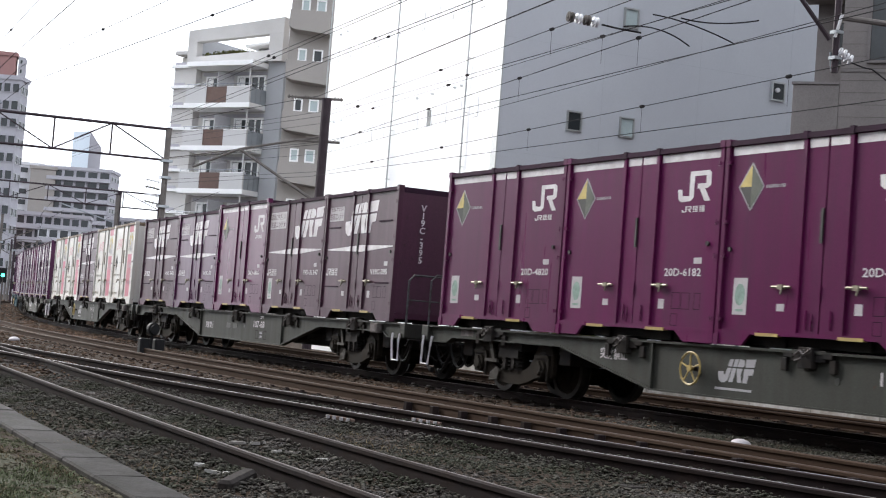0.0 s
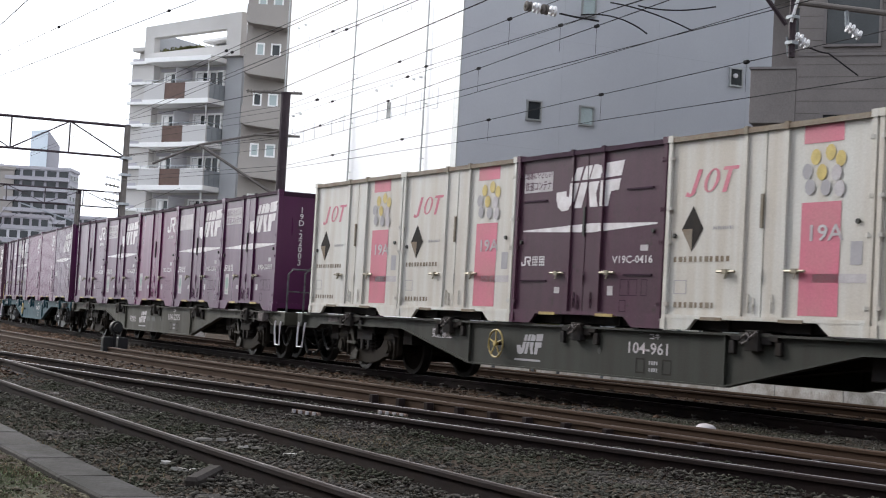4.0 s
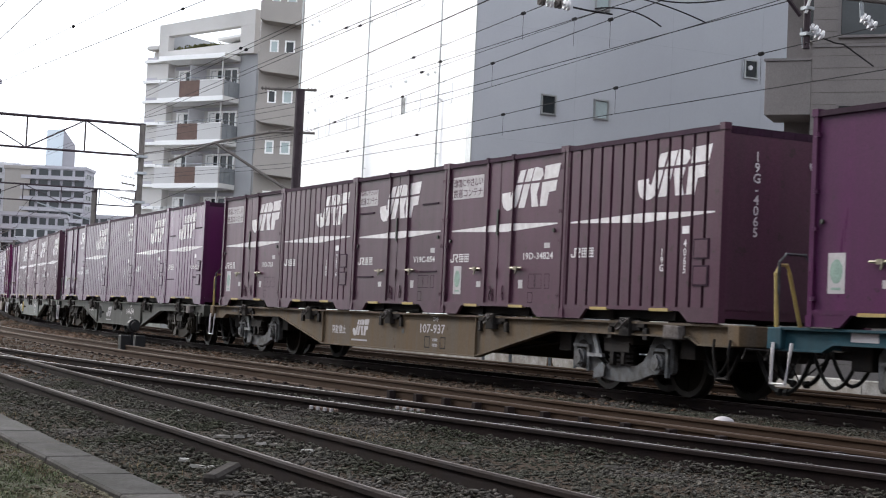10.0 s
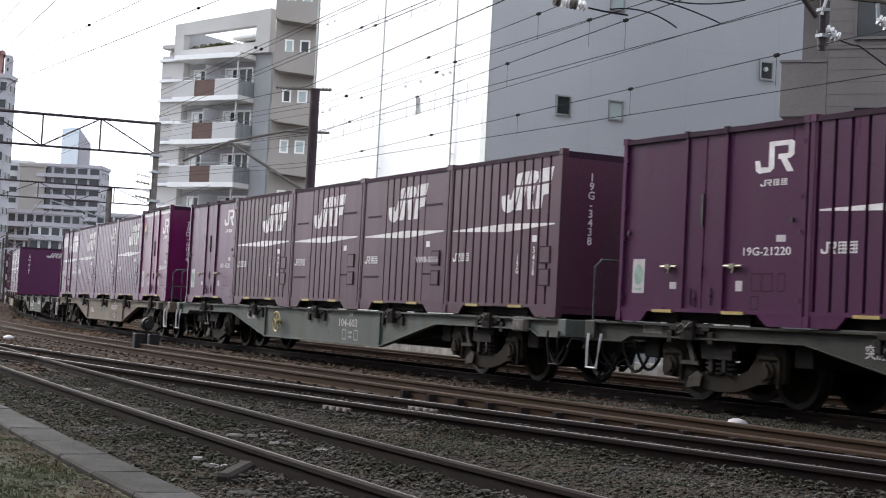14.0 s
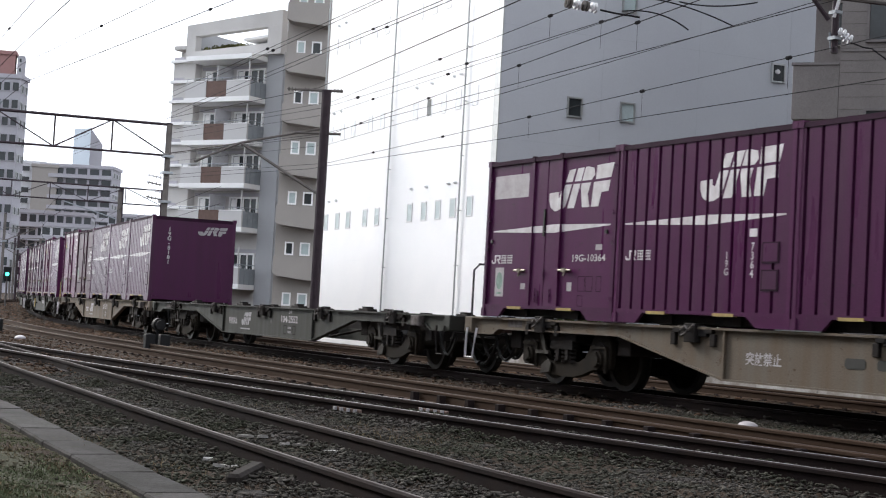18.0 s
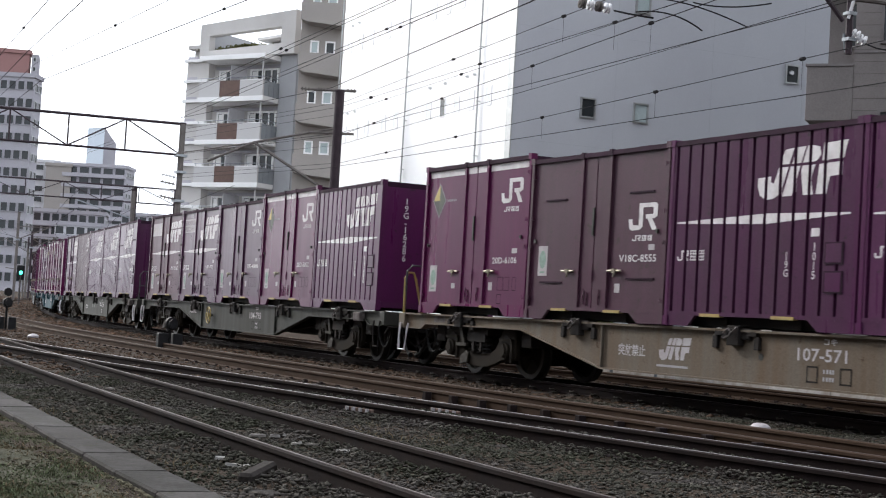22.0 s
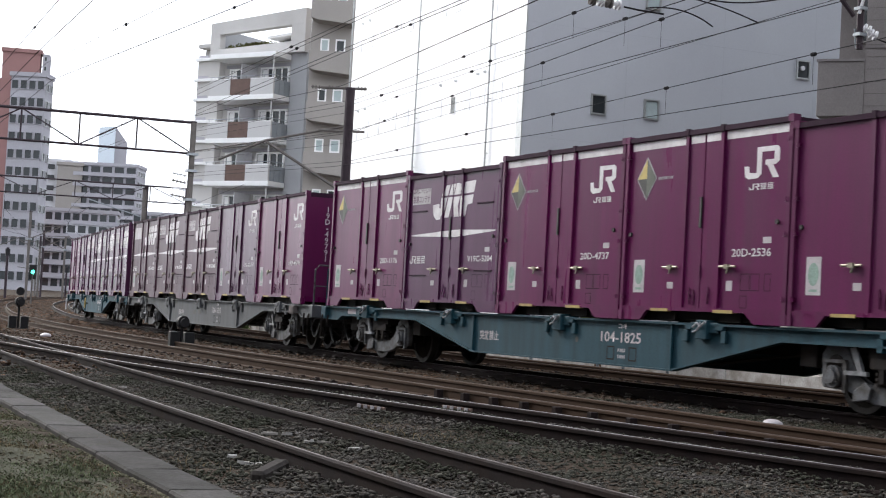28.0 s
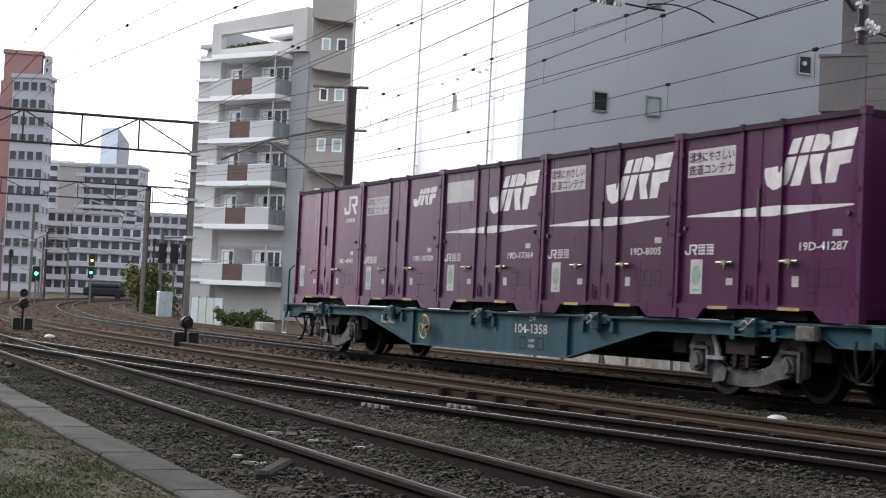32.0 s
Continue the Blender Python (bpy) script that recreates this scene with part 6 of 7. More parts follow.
def balcony_block():
    """Pale apartment block with stacked balconies, seen cornerwise."""
    b = thing("apartment_block", pose(-104.30, 32.10, 0.0, 0, 0, 31), "pale apartment block with stacked white-edged balconies", "building")
    add("wall", b, PALE_WALL, (-0.85, 8.5, 0.69, 10.0, -0.3, 18.9), label="grey rendered wall behind the balconies")
    add("side_bay", b, PIER_WALL, (7.16, 8.55, 0.45, 0.685, -0.3, 18.9), label="grey rendered corner pier")
    add("side_bay", b, PALE_WALL, (-0.9, 1.1, 0.05, 0.685, -0.3, 18.3), label="pale stair bay")
    # open roof frame, its top rising to one side
    bm = shape()
    prism(bm, [(0.18, 18.3), (8.6, 18.3), (8.6, 19.1), (0.18, 18.75)], 0.0, 0.62)
    prism(bm, [(0.18, 19.8), (8.6, 20.25), (8.6, 21.3), (0.18, 20.65)], 0.0, 0.62)
    prism(bm, [(0.18, 18.755), (1.0, 18.79), (1.0, 19.84), (0.18, 19.795)], 0.0, 0.62)
    prism(bm, [(7.4, 19.055), (8.6, 19.105), (8.6, 20.245), (7.4, 20.18)], 0.0, 0.62)
    part("roof_frame", bm, PALE_WALL, b, "open roof frame")
    bm = shape()
    prism(bm, [(2.6, 18.9), (8.4, 18.9), (8.4, 20.1), (2.6, 19.7)], 3.4, 8.0)
    part("roof_house", bm, PIER_WALL, b, "low roof house")
    bm = shape()
    prism(bm, [(3.2, 19.9), (8.5, 20.3), (8.5, 20.5), (3.2, 20.08)], 2.6, 8.2)
    part("roof_canopy", bm, SLAB_WHITE, b, "white sloping canopy edge")
    add("terrace_wall", b, PIER_WALL, (0.2, 0.9, 0.63, 6.0, 18.9, 20.3))
    hedge = thing("roof_hedge", pose(-104.30, 32.10, 0.0, 0, 0, 31), "clipped hedge on the roof terrace", "hedge")
    leaf_cloud("foliage", hedge, LEAF_OLIVE, (4.4, 0.9, 19.1), (3.0, 0.25, 0.26), 1500, 0.11, 5)
    for k, z in enumerate((2.3, 6.15, 9.1, 12.05, 15.0, 17.9)):
        bal = add("balcony", b, SLAB_WHITE, (1.35, 7.15, -1.25, 0.68, z - 0.05, z + 0.28), label="white-edged balcony slab")
        if k < 5:
            add("parapet", bal, MID_WALL, (1.42, 3.25, -1.2, -1.06, z + 0.281, z + 1.36))
            add("parapet", bal, MID_WALL, (5.05, 7.06, -1.2, -1.06, z + 0.281, z + 1.36))
            add("panel", bal, BROWN_PANEL, (3.255, 5.045, -1.17, -1.09, z + 0.281, z + 1.40), label="brown balcony panel")
            add("end_panel", bal, SIDE_GLASS, (6.98, 7.06, -1.05, 0.66, z + 0.281, z + 1.34), label="blue-grey glazed side panel")
            for y in (-0.55, 0.0):
                add("end_post", bal, GALV, (7.062, 7.09, y - 0.03, y + 0.03, z + 0.285, z + 1.42))
            add("coping", bal, SLAB_WHITE, (1.40, 3.25, -1.22, -1.04, z + 1.364, z + 1.42), (5.05, 7.08, -1.22, -1.04, z + 1.364, z + 1.42))
            bar("handrail", bal, GALV, [(1.4, -1.14, z + 1.60), (7.06, -1.14, z + 1.60), (7.06, 0.6, z + 1.60)], 0.028)
            for x in np.arange(1.5, 7.0, 0.78):
                bar("baluster", bal, GALV, [(x, -1.14, z + 1.42), (x, -1.14, z + 1.60)], 0.02, "", 4)
            add("partition", bal, TOWER_PALE, (4.0, 4.05, -1.0, 0.66, z + 0.29, z + 2.5))
            for x0, x1, low in ((1.6, 3.7, 0.35), (4.4, 6.9, 0.35)):
                f = window_y(b, x0, x1, z + low, z + 2.45, 0.672, PANE, 0.12, 0.09, SLAB_WHITE)
                for q in (0.25, 0.5, 0.75):
                    xm = x0 + (x1 - x0) * q
                    add("mullion", f, SLAB_WHITE, (xm - 0.05, xm + 0.05, 0.60, 0.655, z + low + 0.12, z + 2.33))
                add("curtain", f, SLAB_WHITE, (x0 + 0.16, x0 + 0.62, 0.645, 0.657, z + 0.5, z + 2.3))
            add("lintel", b, TOWER_GREY, (1.3, 7.1, 0.60, 0.671, z + 2.5, z + 2.72))
            add("air_conditioner", bal, TOWER_PALE, (5.6, 6.4, -0.4, -0.05, z + 0.9, z + 1.55))
            add("downpipe", b, MID_WALL, (6.75, 6.83, -1.0, -0.92, z + 1.45, z + 2.8))
        for zz in ((z + 0.15, z + 1.55) if k < 5 else (z + 0.1,)):
            add("stair_landing", b, SLAB_WHITE, (-1.0, 1.2, -0.18, 0.045, zz, zz + 0.2))
            add("stair_gap", b, TOWER_GREY, (-0.85, 0.1, 0.02, 0.046, zz + 0.201, zz + 0.42))
    add("roof_ledge", b, PALE_WALL, (-0.95, 0.16, 0.0, 2.0, 18.95, 19.25), bevel=0.04)
    t = thing("tower_block", pose(-88.8, 33.85, 0.1, 0, 0, 62), "taupe rendered block with small paired windows", "building")
    add("wall", t, TAUPE_WALL, (0.0, 9.0, 0.0, 9.0, -0.3, 26.0), label="taupe rendered wall")
    add("roof", t, CONCRETE, (-0.1, 9.1, -0.1, 9.1, 26.0, 26.4))
    for k in range(8):
        z = 23.42 - 3.12 * k
        for x, wd in ((0.62, 0.54), (1.55, 0.62)):
            window_y(t, x, x + wd, z - 0.4, z + 0.42, -0.01, PANE_PALE if (k + int(x)) % 3 else PANE, 0.09, 0.1, SLAB_WHITE)
        bm = shape()
        prism(bm, [(0.45, z - 1.75), (2.6, z - 1.95), (2.6, z - 0.55), (0.1, z - 0.55), (0.1, z - 1.60)], -1.4, -0.012)
        part("balcony", bm, TAUPE_WALL, t, "projecting taupe balcony box")
    return b


def far_tower(name, label, x, y, turn, w, d, h, wall, floors, cols, z0=0.0, first=3.0, side_cols=3, glass=None, trim=None):
    """A distant block with real window openings on the two faces towards the line."""
    b = thing(name, pose(x, y, z0, 0, 0, turn), label, "building")
    add("wall", b, wall, (0, w, 0, d, -3, h), label="far rendered wall")
    add("roof", b, trim or wall, (-0.3, w + 0.3, -0.3, d + 0.3, h, h + 0.8))
    if not floors:
        return b
    step = (h - first) / floors
    bw = w / max(cols, 1)
    for k in range(floors):
        z = first + k * step
        for c in range(cols):
            window_y(b, c * bw + bw * 0.08, c * bw + bw * 0.92, z + step * (0.32 if trim else 0.26), z + step * (0.95 if trim else 0.80), -0.02, glass or PANE, 0.1, 0.15, wall)
        sw = d / max(side_cols, 1)
        for c in range(side_cols):
            window_x(b, c * sw + sw * 0.2, c * sw + sw * 0.8, z + step * 0.2, z + step * 0.68, w + 0.02, glass or PANE, 0.12, 0.15)
        if trim:
            add("balcony", b, trim, (0.1, w - 0.1, -1.2, -0.02, z - 0.1, z + step * 0.30))
    return b


def far_town():
    far_tower("tower_building", "tall red-brown tower with a pale side wall", -325.2, 56.2, 74, 7.6, 4.0, 51.0, BRICK_RED, 0, 0)
    add_side = thing("tower_annex", pose(-322.8, 63.9, 0, 0, 0, 74), "pale violet-grey side wall of the tower", "building")
    add("wall", add_side, TOWER_GREY, (0.0, 1.4, 0.2, 4.0, -3, 51.0))
    for z in (49.5, 47.5, 44.5):
        window_y(add_side, 0.3, 0.9, z, z + 1.0, 0.18, PANE, 0.1)
    b = far_tower("slab_block", "grey gallery-access apartment slab with dark openings", -296.0, 53.0, 62, 6.6, 5.0, 42.0, TOWER_GREY, 12, 4, 0, 2.5, 2)
    add("end_wall", b, BRICK_RED, (-2.5, -0.02, 0.5, 5.0, -3, 41.5), label="red-brown end wall")
    far_tower("slab_block", "stepped pale apartment slab with balconies", -414.0, 80.0, 74, 11.0, 9.0, 36.5, TOWER_PALE, 12, 3, 0, 2.5, 2)
    far_tower("slab_block", "grey apartment slab with rows of balconies", -409.0, 89.0, 62, 19.0, 10.0, 36.0, TOWER_GREY, 12, 6, 0, 2.5, 3, None, TOWER_GREY)
    far_tower("slab_block", "brown-grey gable of the apartment slab", -408.0, 86.5, 74, 6.5, 4.0, 35.5, TAUPE_WALL, 0, 0)
    far_tower("slab_block", "lower grey apartment block with balconies", -380.0, 100.0, 70, 13.0, 10.0, 22.5, TOWER_GREY, 7, 6, 0, 2.0, 3, None, TOWER_GREY)
    far_tower("slab_block", "low grey block at the end of the line", -350.0, 72.0, 72, 16.0, 10.0, 20.0, TOWER_GREY, 6, 8, 0, 2.0, 3, None, TOWER_GREY)
    far_tower("slab_block", "pale low apartment block with many balconies", -300.0, 66.0, 72, 14.0, 8.0, 15.0, TOWER_PALE, 5, 7, 0, 2.0, 3, None, TOWER_GREY)
    g = thing("glass_tower", pose(-681.0, 161.7, 0, 0, 0, 76), "distant pale blue glass tower with a sloped top", "building")
    bm = shape()
    prism(bm, [(0.0, -5), (7.2, -5), (7.2, 78.0), (0.0, 77.0)], 0.0, 8.0)
    part("curtain_wall", bm, TOWER_GLASS, g, "pale blue curtain wall")
    bm = shape()
    prism(bm, [(7.21, -5), (12.6, -5), (12.6, 71.0), (7.21, 78.0)], 1.0, 9.0)
    part("side_wall", bm, TOWER_GREY, g, "violet-grey sloping side")


white_building()
brown_building()
water_tank()
cage()
balcony_block()
far_town()


# ---- overhead line ----
def insulator(bm, a, b, r=0.07, discs=4):
    a, b = Vector(a), Vector(b)
    tube(bm, [a, b], r * 0.35, 6)
    for k in range(discs):
        c = a.lerp(b, (k + 0.5) / discs)
        d = (b - a).normalized() * 0.015
        tube(bm, [c - d, c + d], r, 10)


def mast(x, y, height, r, mat, label):
    m = thing("catenary_mast", pose(x, y, rise(x) - 0.2), label, "mast")
    bm = shape()
    tube(bm, [(0, 0, 0), (0, 0, height * 0.5), (0, 0, height)], r, 12)
    part("pole", bm, mat, m)
    bm = shape()
    tube(bm, [(0, 0, height), (0, 0, height + 0.06)], r * 1.1, 12)
    part("cap", bm, POLE_BROWN, m)
    return m


def portal(x, y, x2, y2, z, depth, label, panels=6, r=0.06):
    """A truss beam over the tracks between two masts."""
    p = thing("portal_beam", Matrix(), label, "gantry")
    a, b = Vector((x, y, z)), Vector((x2, y2, z))
    dz = Vector((0, 0, depth))
    bar("top_chord", p, POLE_BROWN, [a, b], r * 1.25)
    bar("bottom_chord", p, POLE_BROWN, [a - dz, b - dz], r)
    for k in range(panels + 1):
        c = a.lerp(b, k / panels)
        bar("upright", p, POLE_BROWN, [c, c - dz], r * 0.7)
        if k < panels:
            d = a.lerp(b, (k + 1) / panels)
            bar("diagonal", p, POLE_BROWN, [c, d - dz] if k % 2 else [c - dz, d], r * 0.6)
    return p


def overhead():
    m = mast(-50.83, 21.0, 9.05, 0.17, POLE_BROWN, "dark brown steel catenary mast in front of the white block")
    for z in (9.1, 7.55):
        bar("cross_arm", m, POLE_GREY, [(-0.6, -0.9, z), (0.3, 0.5, z)], 0.05, "galvanised cross arm")
    for dx, dy, z in ((-0.6, -0.9, 9.1), (-0.25, -0.4, 9.1), (0.3, 0.5, 9.1)):
        bm = shape()
        insulator(bm, (dx, dy, z), (dx - 0.2, dy - 0.3, z + 0.02), 0.07, 3)
        part("insulator", bm, POLE_GREY, m, "grey porcelain insulator")
    bar("stay_tube", m, POLE_GREY, [(0, 0, 5.3), (-2.6, -2.2, 7.2)], 0.055, "pale sloping support tube")
    bar("stay_tube", m, POLE_GREY, [(0, 0, 7.75), (-2.6, -2.2, 7.2), (-4.2, -3.4, 6.5)], 0.045, "pale sloping support tube")
    bar("steady_arm", m, POLE_GREY, [(-2.6, -2.2, 7.2), (-8.0, -3.6, 7.0)], 0.02)
    n = mast(-71.8, 21.6, 9.8, 0.145, POLE_GREY, "weathered concrete catenary mast with fittings")
    for z in (4.2, 6.0, 7.4, 8.2):
        add("clamp", n, GALV, (-0.25, 0.25, -0.25, 0.25, z, z + 0.12))
    add("switch_box", n, POLE_BROWN, (-0.3, -0.05, -0.35, -0.1, 3.2, 3.9))
    for k in range(4):
        bm = shape()
        insulator(bm, (0, -0.2, 7.2 - 0.35 * k), (-0.1, -0.9, 7.3 - 0.35 * k), 0.1, 4)
        part("insulator", bm, POLE_GREY if k % 2 else INSULATOR, n, "porcelain insulator")
    portal(-71.8, 21.6, -75.6, 0.5, 9.6, 1.5, "dark steel truss portal spanning the tracks", 8)
    mast(-75.7, 0.2, 9.8, 0.17, POLE_GREY, "weathered concrete catenary mast at the end of the portal")
    portal(-143.7, 43.0, -149.0, 19.0, 11.9, 1.5, "far dark steel truss portal over the tracks", 7, 0.07)
    for x, y in ((-143.7, 43.0), (-144.8, 39.3), (-149.0, 19.0)):
        mast(x, y, 12.0 - rise(x), 0.2, POLE_BROWN, "far dark steel catenary mast")
    far = mast(-96.5, 26.1, 8.0, 0.14, POLE_GREY, "pale slim pole beside the far tracks")
    bar("bracket_arm", far, GALV, [(0, 0, 6.2), (-1.5, -3.2, 7.2)], 0.045)
    slim = mast(-117.0, 16.5, 7.4, 0.13, POLE_GREY, "pale slim pole with a bracket arm")
    bar("bracket_arm", slim, GALV, [(0, 0, 5.6), (0.6, 2.6, 6.8)], 0.05)
    r = random.Random(12)
    for k, (x, y) in enumerate(((-128.0, 21.5), (-134.0, 26.4), (-152.0, 27.0), (-160.0, 33.0), (-168.0, 37.0), (-176.0, 31.0), (-186.0, 38.0))):
        q = mast(x, y, r.uniform(6.8, 8.2), 0.12, POLE_GREY if k % 3 else POLE_BROWN, "slim pole with a bracket arm far down the line")
        sd = 1 if k % 2 else -1
        bar("bracket_arm", q, POLE_GREY, [(0, 0, 5.4), (0.4, sd * 2.6, 6.6)], 0.05)
        bar("bracket_arm", q, POLE_GREY, [(0, 0, 6.5), (0.4, sd * 2.6, 6.6)], 0.04)
        add("clamp", q, GALV, (-0.2, 0.2, -0.2, 0.2, 5.3, 5.45))
    for k in range(14):
        s0 = -92.0 - 8.5 * k
        x, y, _ = on_line(s0, (-6.2, 5.8, -9.0)[k % 3] + r.uniform(-0.5, 0.5))
        h = r.uniform(3.2, 7.5)
        q = mast(x, y, h, 0.12, POLE_GREY if k % 2 else POLE_BROWN, "thin lineside pole among the distant tracks")
        if k % 2:
            bar("bracket_arm", q, POLE_GREY, [(0, 0, h - 0.5), (0.2, 2.2 if k % 4 == 1 else -2.2, h - 0.3)], 0.055)
        else:
            add("lamp_box", q, BLACK_SIGNAL, (-0.1, 0.12, -0.2, 0.2, h - 0.7, h - 0.05))
    # mast at the right with brackets over the train, and its insulators
    k = thing("catenary_bracket", pose(-18.1, 15.8, 0), "hanging catenary bracket with white bell insulators", "overhead fitting")
    bar("drop_tube", k, POLE_BROWN, [(0, 0, 5.3), (0, 0, 7.6)], 0.055, "dark drop tube", 8)
    bar("brace", k, POLE_BROWN, [(-0.42, -0.72, 6.75), (-0.04, -0.10, 5.80)], 0.035)
    bar("stay_tube", k, INSULATOR, [(0.10, 0.0, 6.2), (0.02, -0.05, 5.84)], 0.028, "short bright stay tube")
    bar("top_tube", k, POLE_GREY, [(0.03, 0.02, 6.16), (1.1, 1.15, 5.96), (1.7, 1.8, 5.85)], 0.045, "grey cross tube", 8)
    bar("side_rod", k, GALV, [(-0.06, -0.05, 5.62), (-0.07, 0.0, 5.33)], 0.02)
    bar("hanger", k, GALV, [(0.55, 0.58, 6.05), (0.55, 0.60, 5.78)], 0.035)
    for dx, dy, dz in ((0.05, 0.07, 5.60), (0.11, 0.15, 5.52), (0.58, 0.62, 5.75), (0.64, 0.71, 5.66)):
        bm = shape()
        insulator(bm, (dx - 0.02, dy - 0.05, dz + 0.03), (dx + 0.03, dy + 0.07, dz - 0.02), 0.08, 2)
        part("insulator", bm, INSULATOR, k, "white bell insulator")
    for z in (5.9, 5.5):
        add("clamp", k, GALV, (-0.075, 0.075, -0.075, 0.075, z, z + 0.05))
    bar("jumper", k, WIRE, [(0.12, 0.18, 5.48), (0.25, 0.35, 5.40), (0.33, 0.45, 5.38), (0.60, 0.82, 5.05)], 0.012)
    j = thing("catenary_bracket", pose(-21.3, 13.1, 0), "grey insulator string on the overhead line", "overhead fitting")
    for q in range(4):
        bm = shape()
        insulator(bm, (q * 0.05, q * 0.13 - 0.2, 6.18 - 0.015 * q), (q * 0.05 + 0.02, q * 0.13 - 0.08, 6.17 - 0.015 * q), 0.085, 2)
        part("insulator", bm, INSULATOR if q % 2 else POLE_GREY, j, "porcelain insulator disc")
    bar("jumper", j, WIRE, [(0.2, 0.35, 6.1), (0.35, 0.55, 6.05), (0.55, 0.9, 6.0)], 0.016)


def wires():
    """Contact, carrier and feeder wires: two places on each, thickness, and where its clamps sit; each runs on past the view."""
    runs = [((-51.32, 20.87, 9.04), (-22.97, 13.03, 6.52), 0.016, ()), ((-90.66, 26.13, 12.0), (-29.72, 14.94, 7.9), 0.014, (0.895,)),
            ((-90.57, 26.46, 11.93), (-29.64, 15.11, 7.91), 0.014, (0.905,)), ((-90.48, 26.17, 13.27), (-32.16, 14.42, 8.22), 0.013, (0.729,)),
            ((-90.51, 26.2, 12.97), (-32.09, 14.56, 8.23), 0.013, (0.736,)), ((-50.26, 21.01, 8.45), (-22.33, 14.07, 6.57), 0.01, (0.592, 0.914)),
            ((-50.36, 20.84, 8.24), (-20.9, 14.48, 6.32), 0.01, (0.181, 0.609, 0.91)), ((-50.39, 20.87, 7.98), (-21.18, 14.12, 6.16), 0.008, (0.277, 0.586)),
            ((-50.45, 20.95, 7.25), (-20.8, 14.65, 6.22), 0.011, (0.19, 0.474, 0.731, 0.952)), ((-50.45, 20.94, 7.33), (-18.71, 15.74, 6.09), 0.011, ()),
            ((-50.48, 20.98, 6.91), (-19.51, 14.84, 5.77), 0.008, ()), ((-50.53, 21.04, 6.27), (-18.8, 15.86, 5.39), 0.01, (0.195, 0.419, 0.623, 0.813, 0.983)),
            ((-50.77, 20.5, 6.03), (-18.85, 15.94, 4.81), 0.01, ()),
            ((-68.05, 12.38, 11.65), (-43.3, 8.94, 9.23), 0.020, (0.5,)), ((-71.75, 14.08, 12.24), (-43.08, 9.87, 9.33), 0.022, ()),
            ((-71.79, 14.39, 11.63), (-42.44, 12.17, 9.56), 0.014, (0.7,)), ((-73.77, 15.1, 11.15), (-42.67, 14.6, 9.96), 0.020, (0.92,))]
    for k, (a, b, rad, clamps) in enumerate(runs):
        a, b = Vector(a), Vector(b)
        w = thing("overhead_wire", Matrix(), "thin dark overhead line wire above the tracks", "wire", "overhead wires")
        ahead = b + (b - a) * 0.4
        behind = a + Vector((-45.0, 4.0, 1.0)) if a.x < -60 else a + Vector((-21.0, 0.7, 0.9))
        bar("conductor", w, WIRE, [behind, a, a.lerp(b, 0.5), b, ahead], rad * 0.75, "", 5)
        for q in clamps:
            c = a.lerp(b, q)
            bm = shape()
            tube(bm, [c - Vector((0.045, 0, 0)), c + Vector((0.045, 0, 0))], 0.034 if c.x > -45 else 0.05, 8)
            part("wire_clamp", bm, WIRE, w, "dark wire clamp")
            if 5 <= k <= 11 and q > 0.6:
                bar("dropper", w, WIRE, [c, c - Vector((0, 0, 0.5))], 0.004, "", 4)
    for aside, up in ((-7.5, 5.6), (-3.95, 5.4), (0.0, 5.4), (3.9, 5.4), (7.6, 6.2)):
        w = thing("overhead_wire", Matrix(), "contact and carrier wires far down the curving line", "wire", "overhead wires")
        for lift in (0.0, 0.9):
            pts = []
            for q in range(0, 190, 10):
                x, y, _ = on_line(-76.0 - q, aside)
                sag = 0.12 * math.sin(math.pi * (q % 50) / 50) if lift else 0.0
                pts.append((x, y, up + lift + rise(x) - sag))
            bar("conductor", w, WIRE, pts, 0.011, "", 4)
    loops = ([(-20.9, 13.75, 6.09), (-20.4, 14.1, 6.02), (-20.27, 14.63, 5.81)], [(-20.6, 14.1, 6.3), (-20.2, 14.6, 6.15), (-19.7, 15.1, 5.85)], [(-20.1, 14.3, 6.2), (-19.8, 14.8, 6.15), (-19.5, 15.4, 6.25)])
    for pts in loops:
        w = thing("jumper_wire", Matrix(), "thick dark jumper cable looped between overhead wires", "wire", "overhead wires")
        a, m, b = (Vector(p) for p in pts)
        m = m * 2 - (a + b) / 2
        bar("cable", w, WIRE, [a * (1 - q) ** 2 + m * (2 * q * (1 - q)) + b * q * q for q in np.linspace(0, 1, 13).tolist()], 0.012)


# ---- signals, fence and lineside things ----
def dwarf_signal(x, y, label, h):
    s = thing("dwarf_signal", pose(x, y, -0.17) @ Matrix.Diagonal((0.75, 0.75, 0.78, 1.0)), label, "signal")
    bm = shape()
    tube(bm, [(0, 0, 0), (0, 0, h - 0.15)], 0.045, 8)
    part("post", bm, BLACK_SIGNAL, s)
    bm = shape()
    tube(bm, [(-0.05, 0, h), (0.10, 0.02, h)], 0.19, 16)
    tube(bm, [(0.10, 0.02, h), (0.24, 0.02, h)], 0.13, 12)
    part("head", bm, BLACK_SIGNAL, s, "round black signal head")
    for k in (-0.23, 0.23):
        add("relay_box", s, BLACK_SIGNAL, (-0.14, 0.14, k - 0.15, k + 0.15, 0.05, 0.50), label="black relay box", bevel=0.02)
    add("foot", s, CONCRETE, (-0.2, 0.2, -0.42, 0.42, -0.05, 0.05), bevel=0.02)
    return s


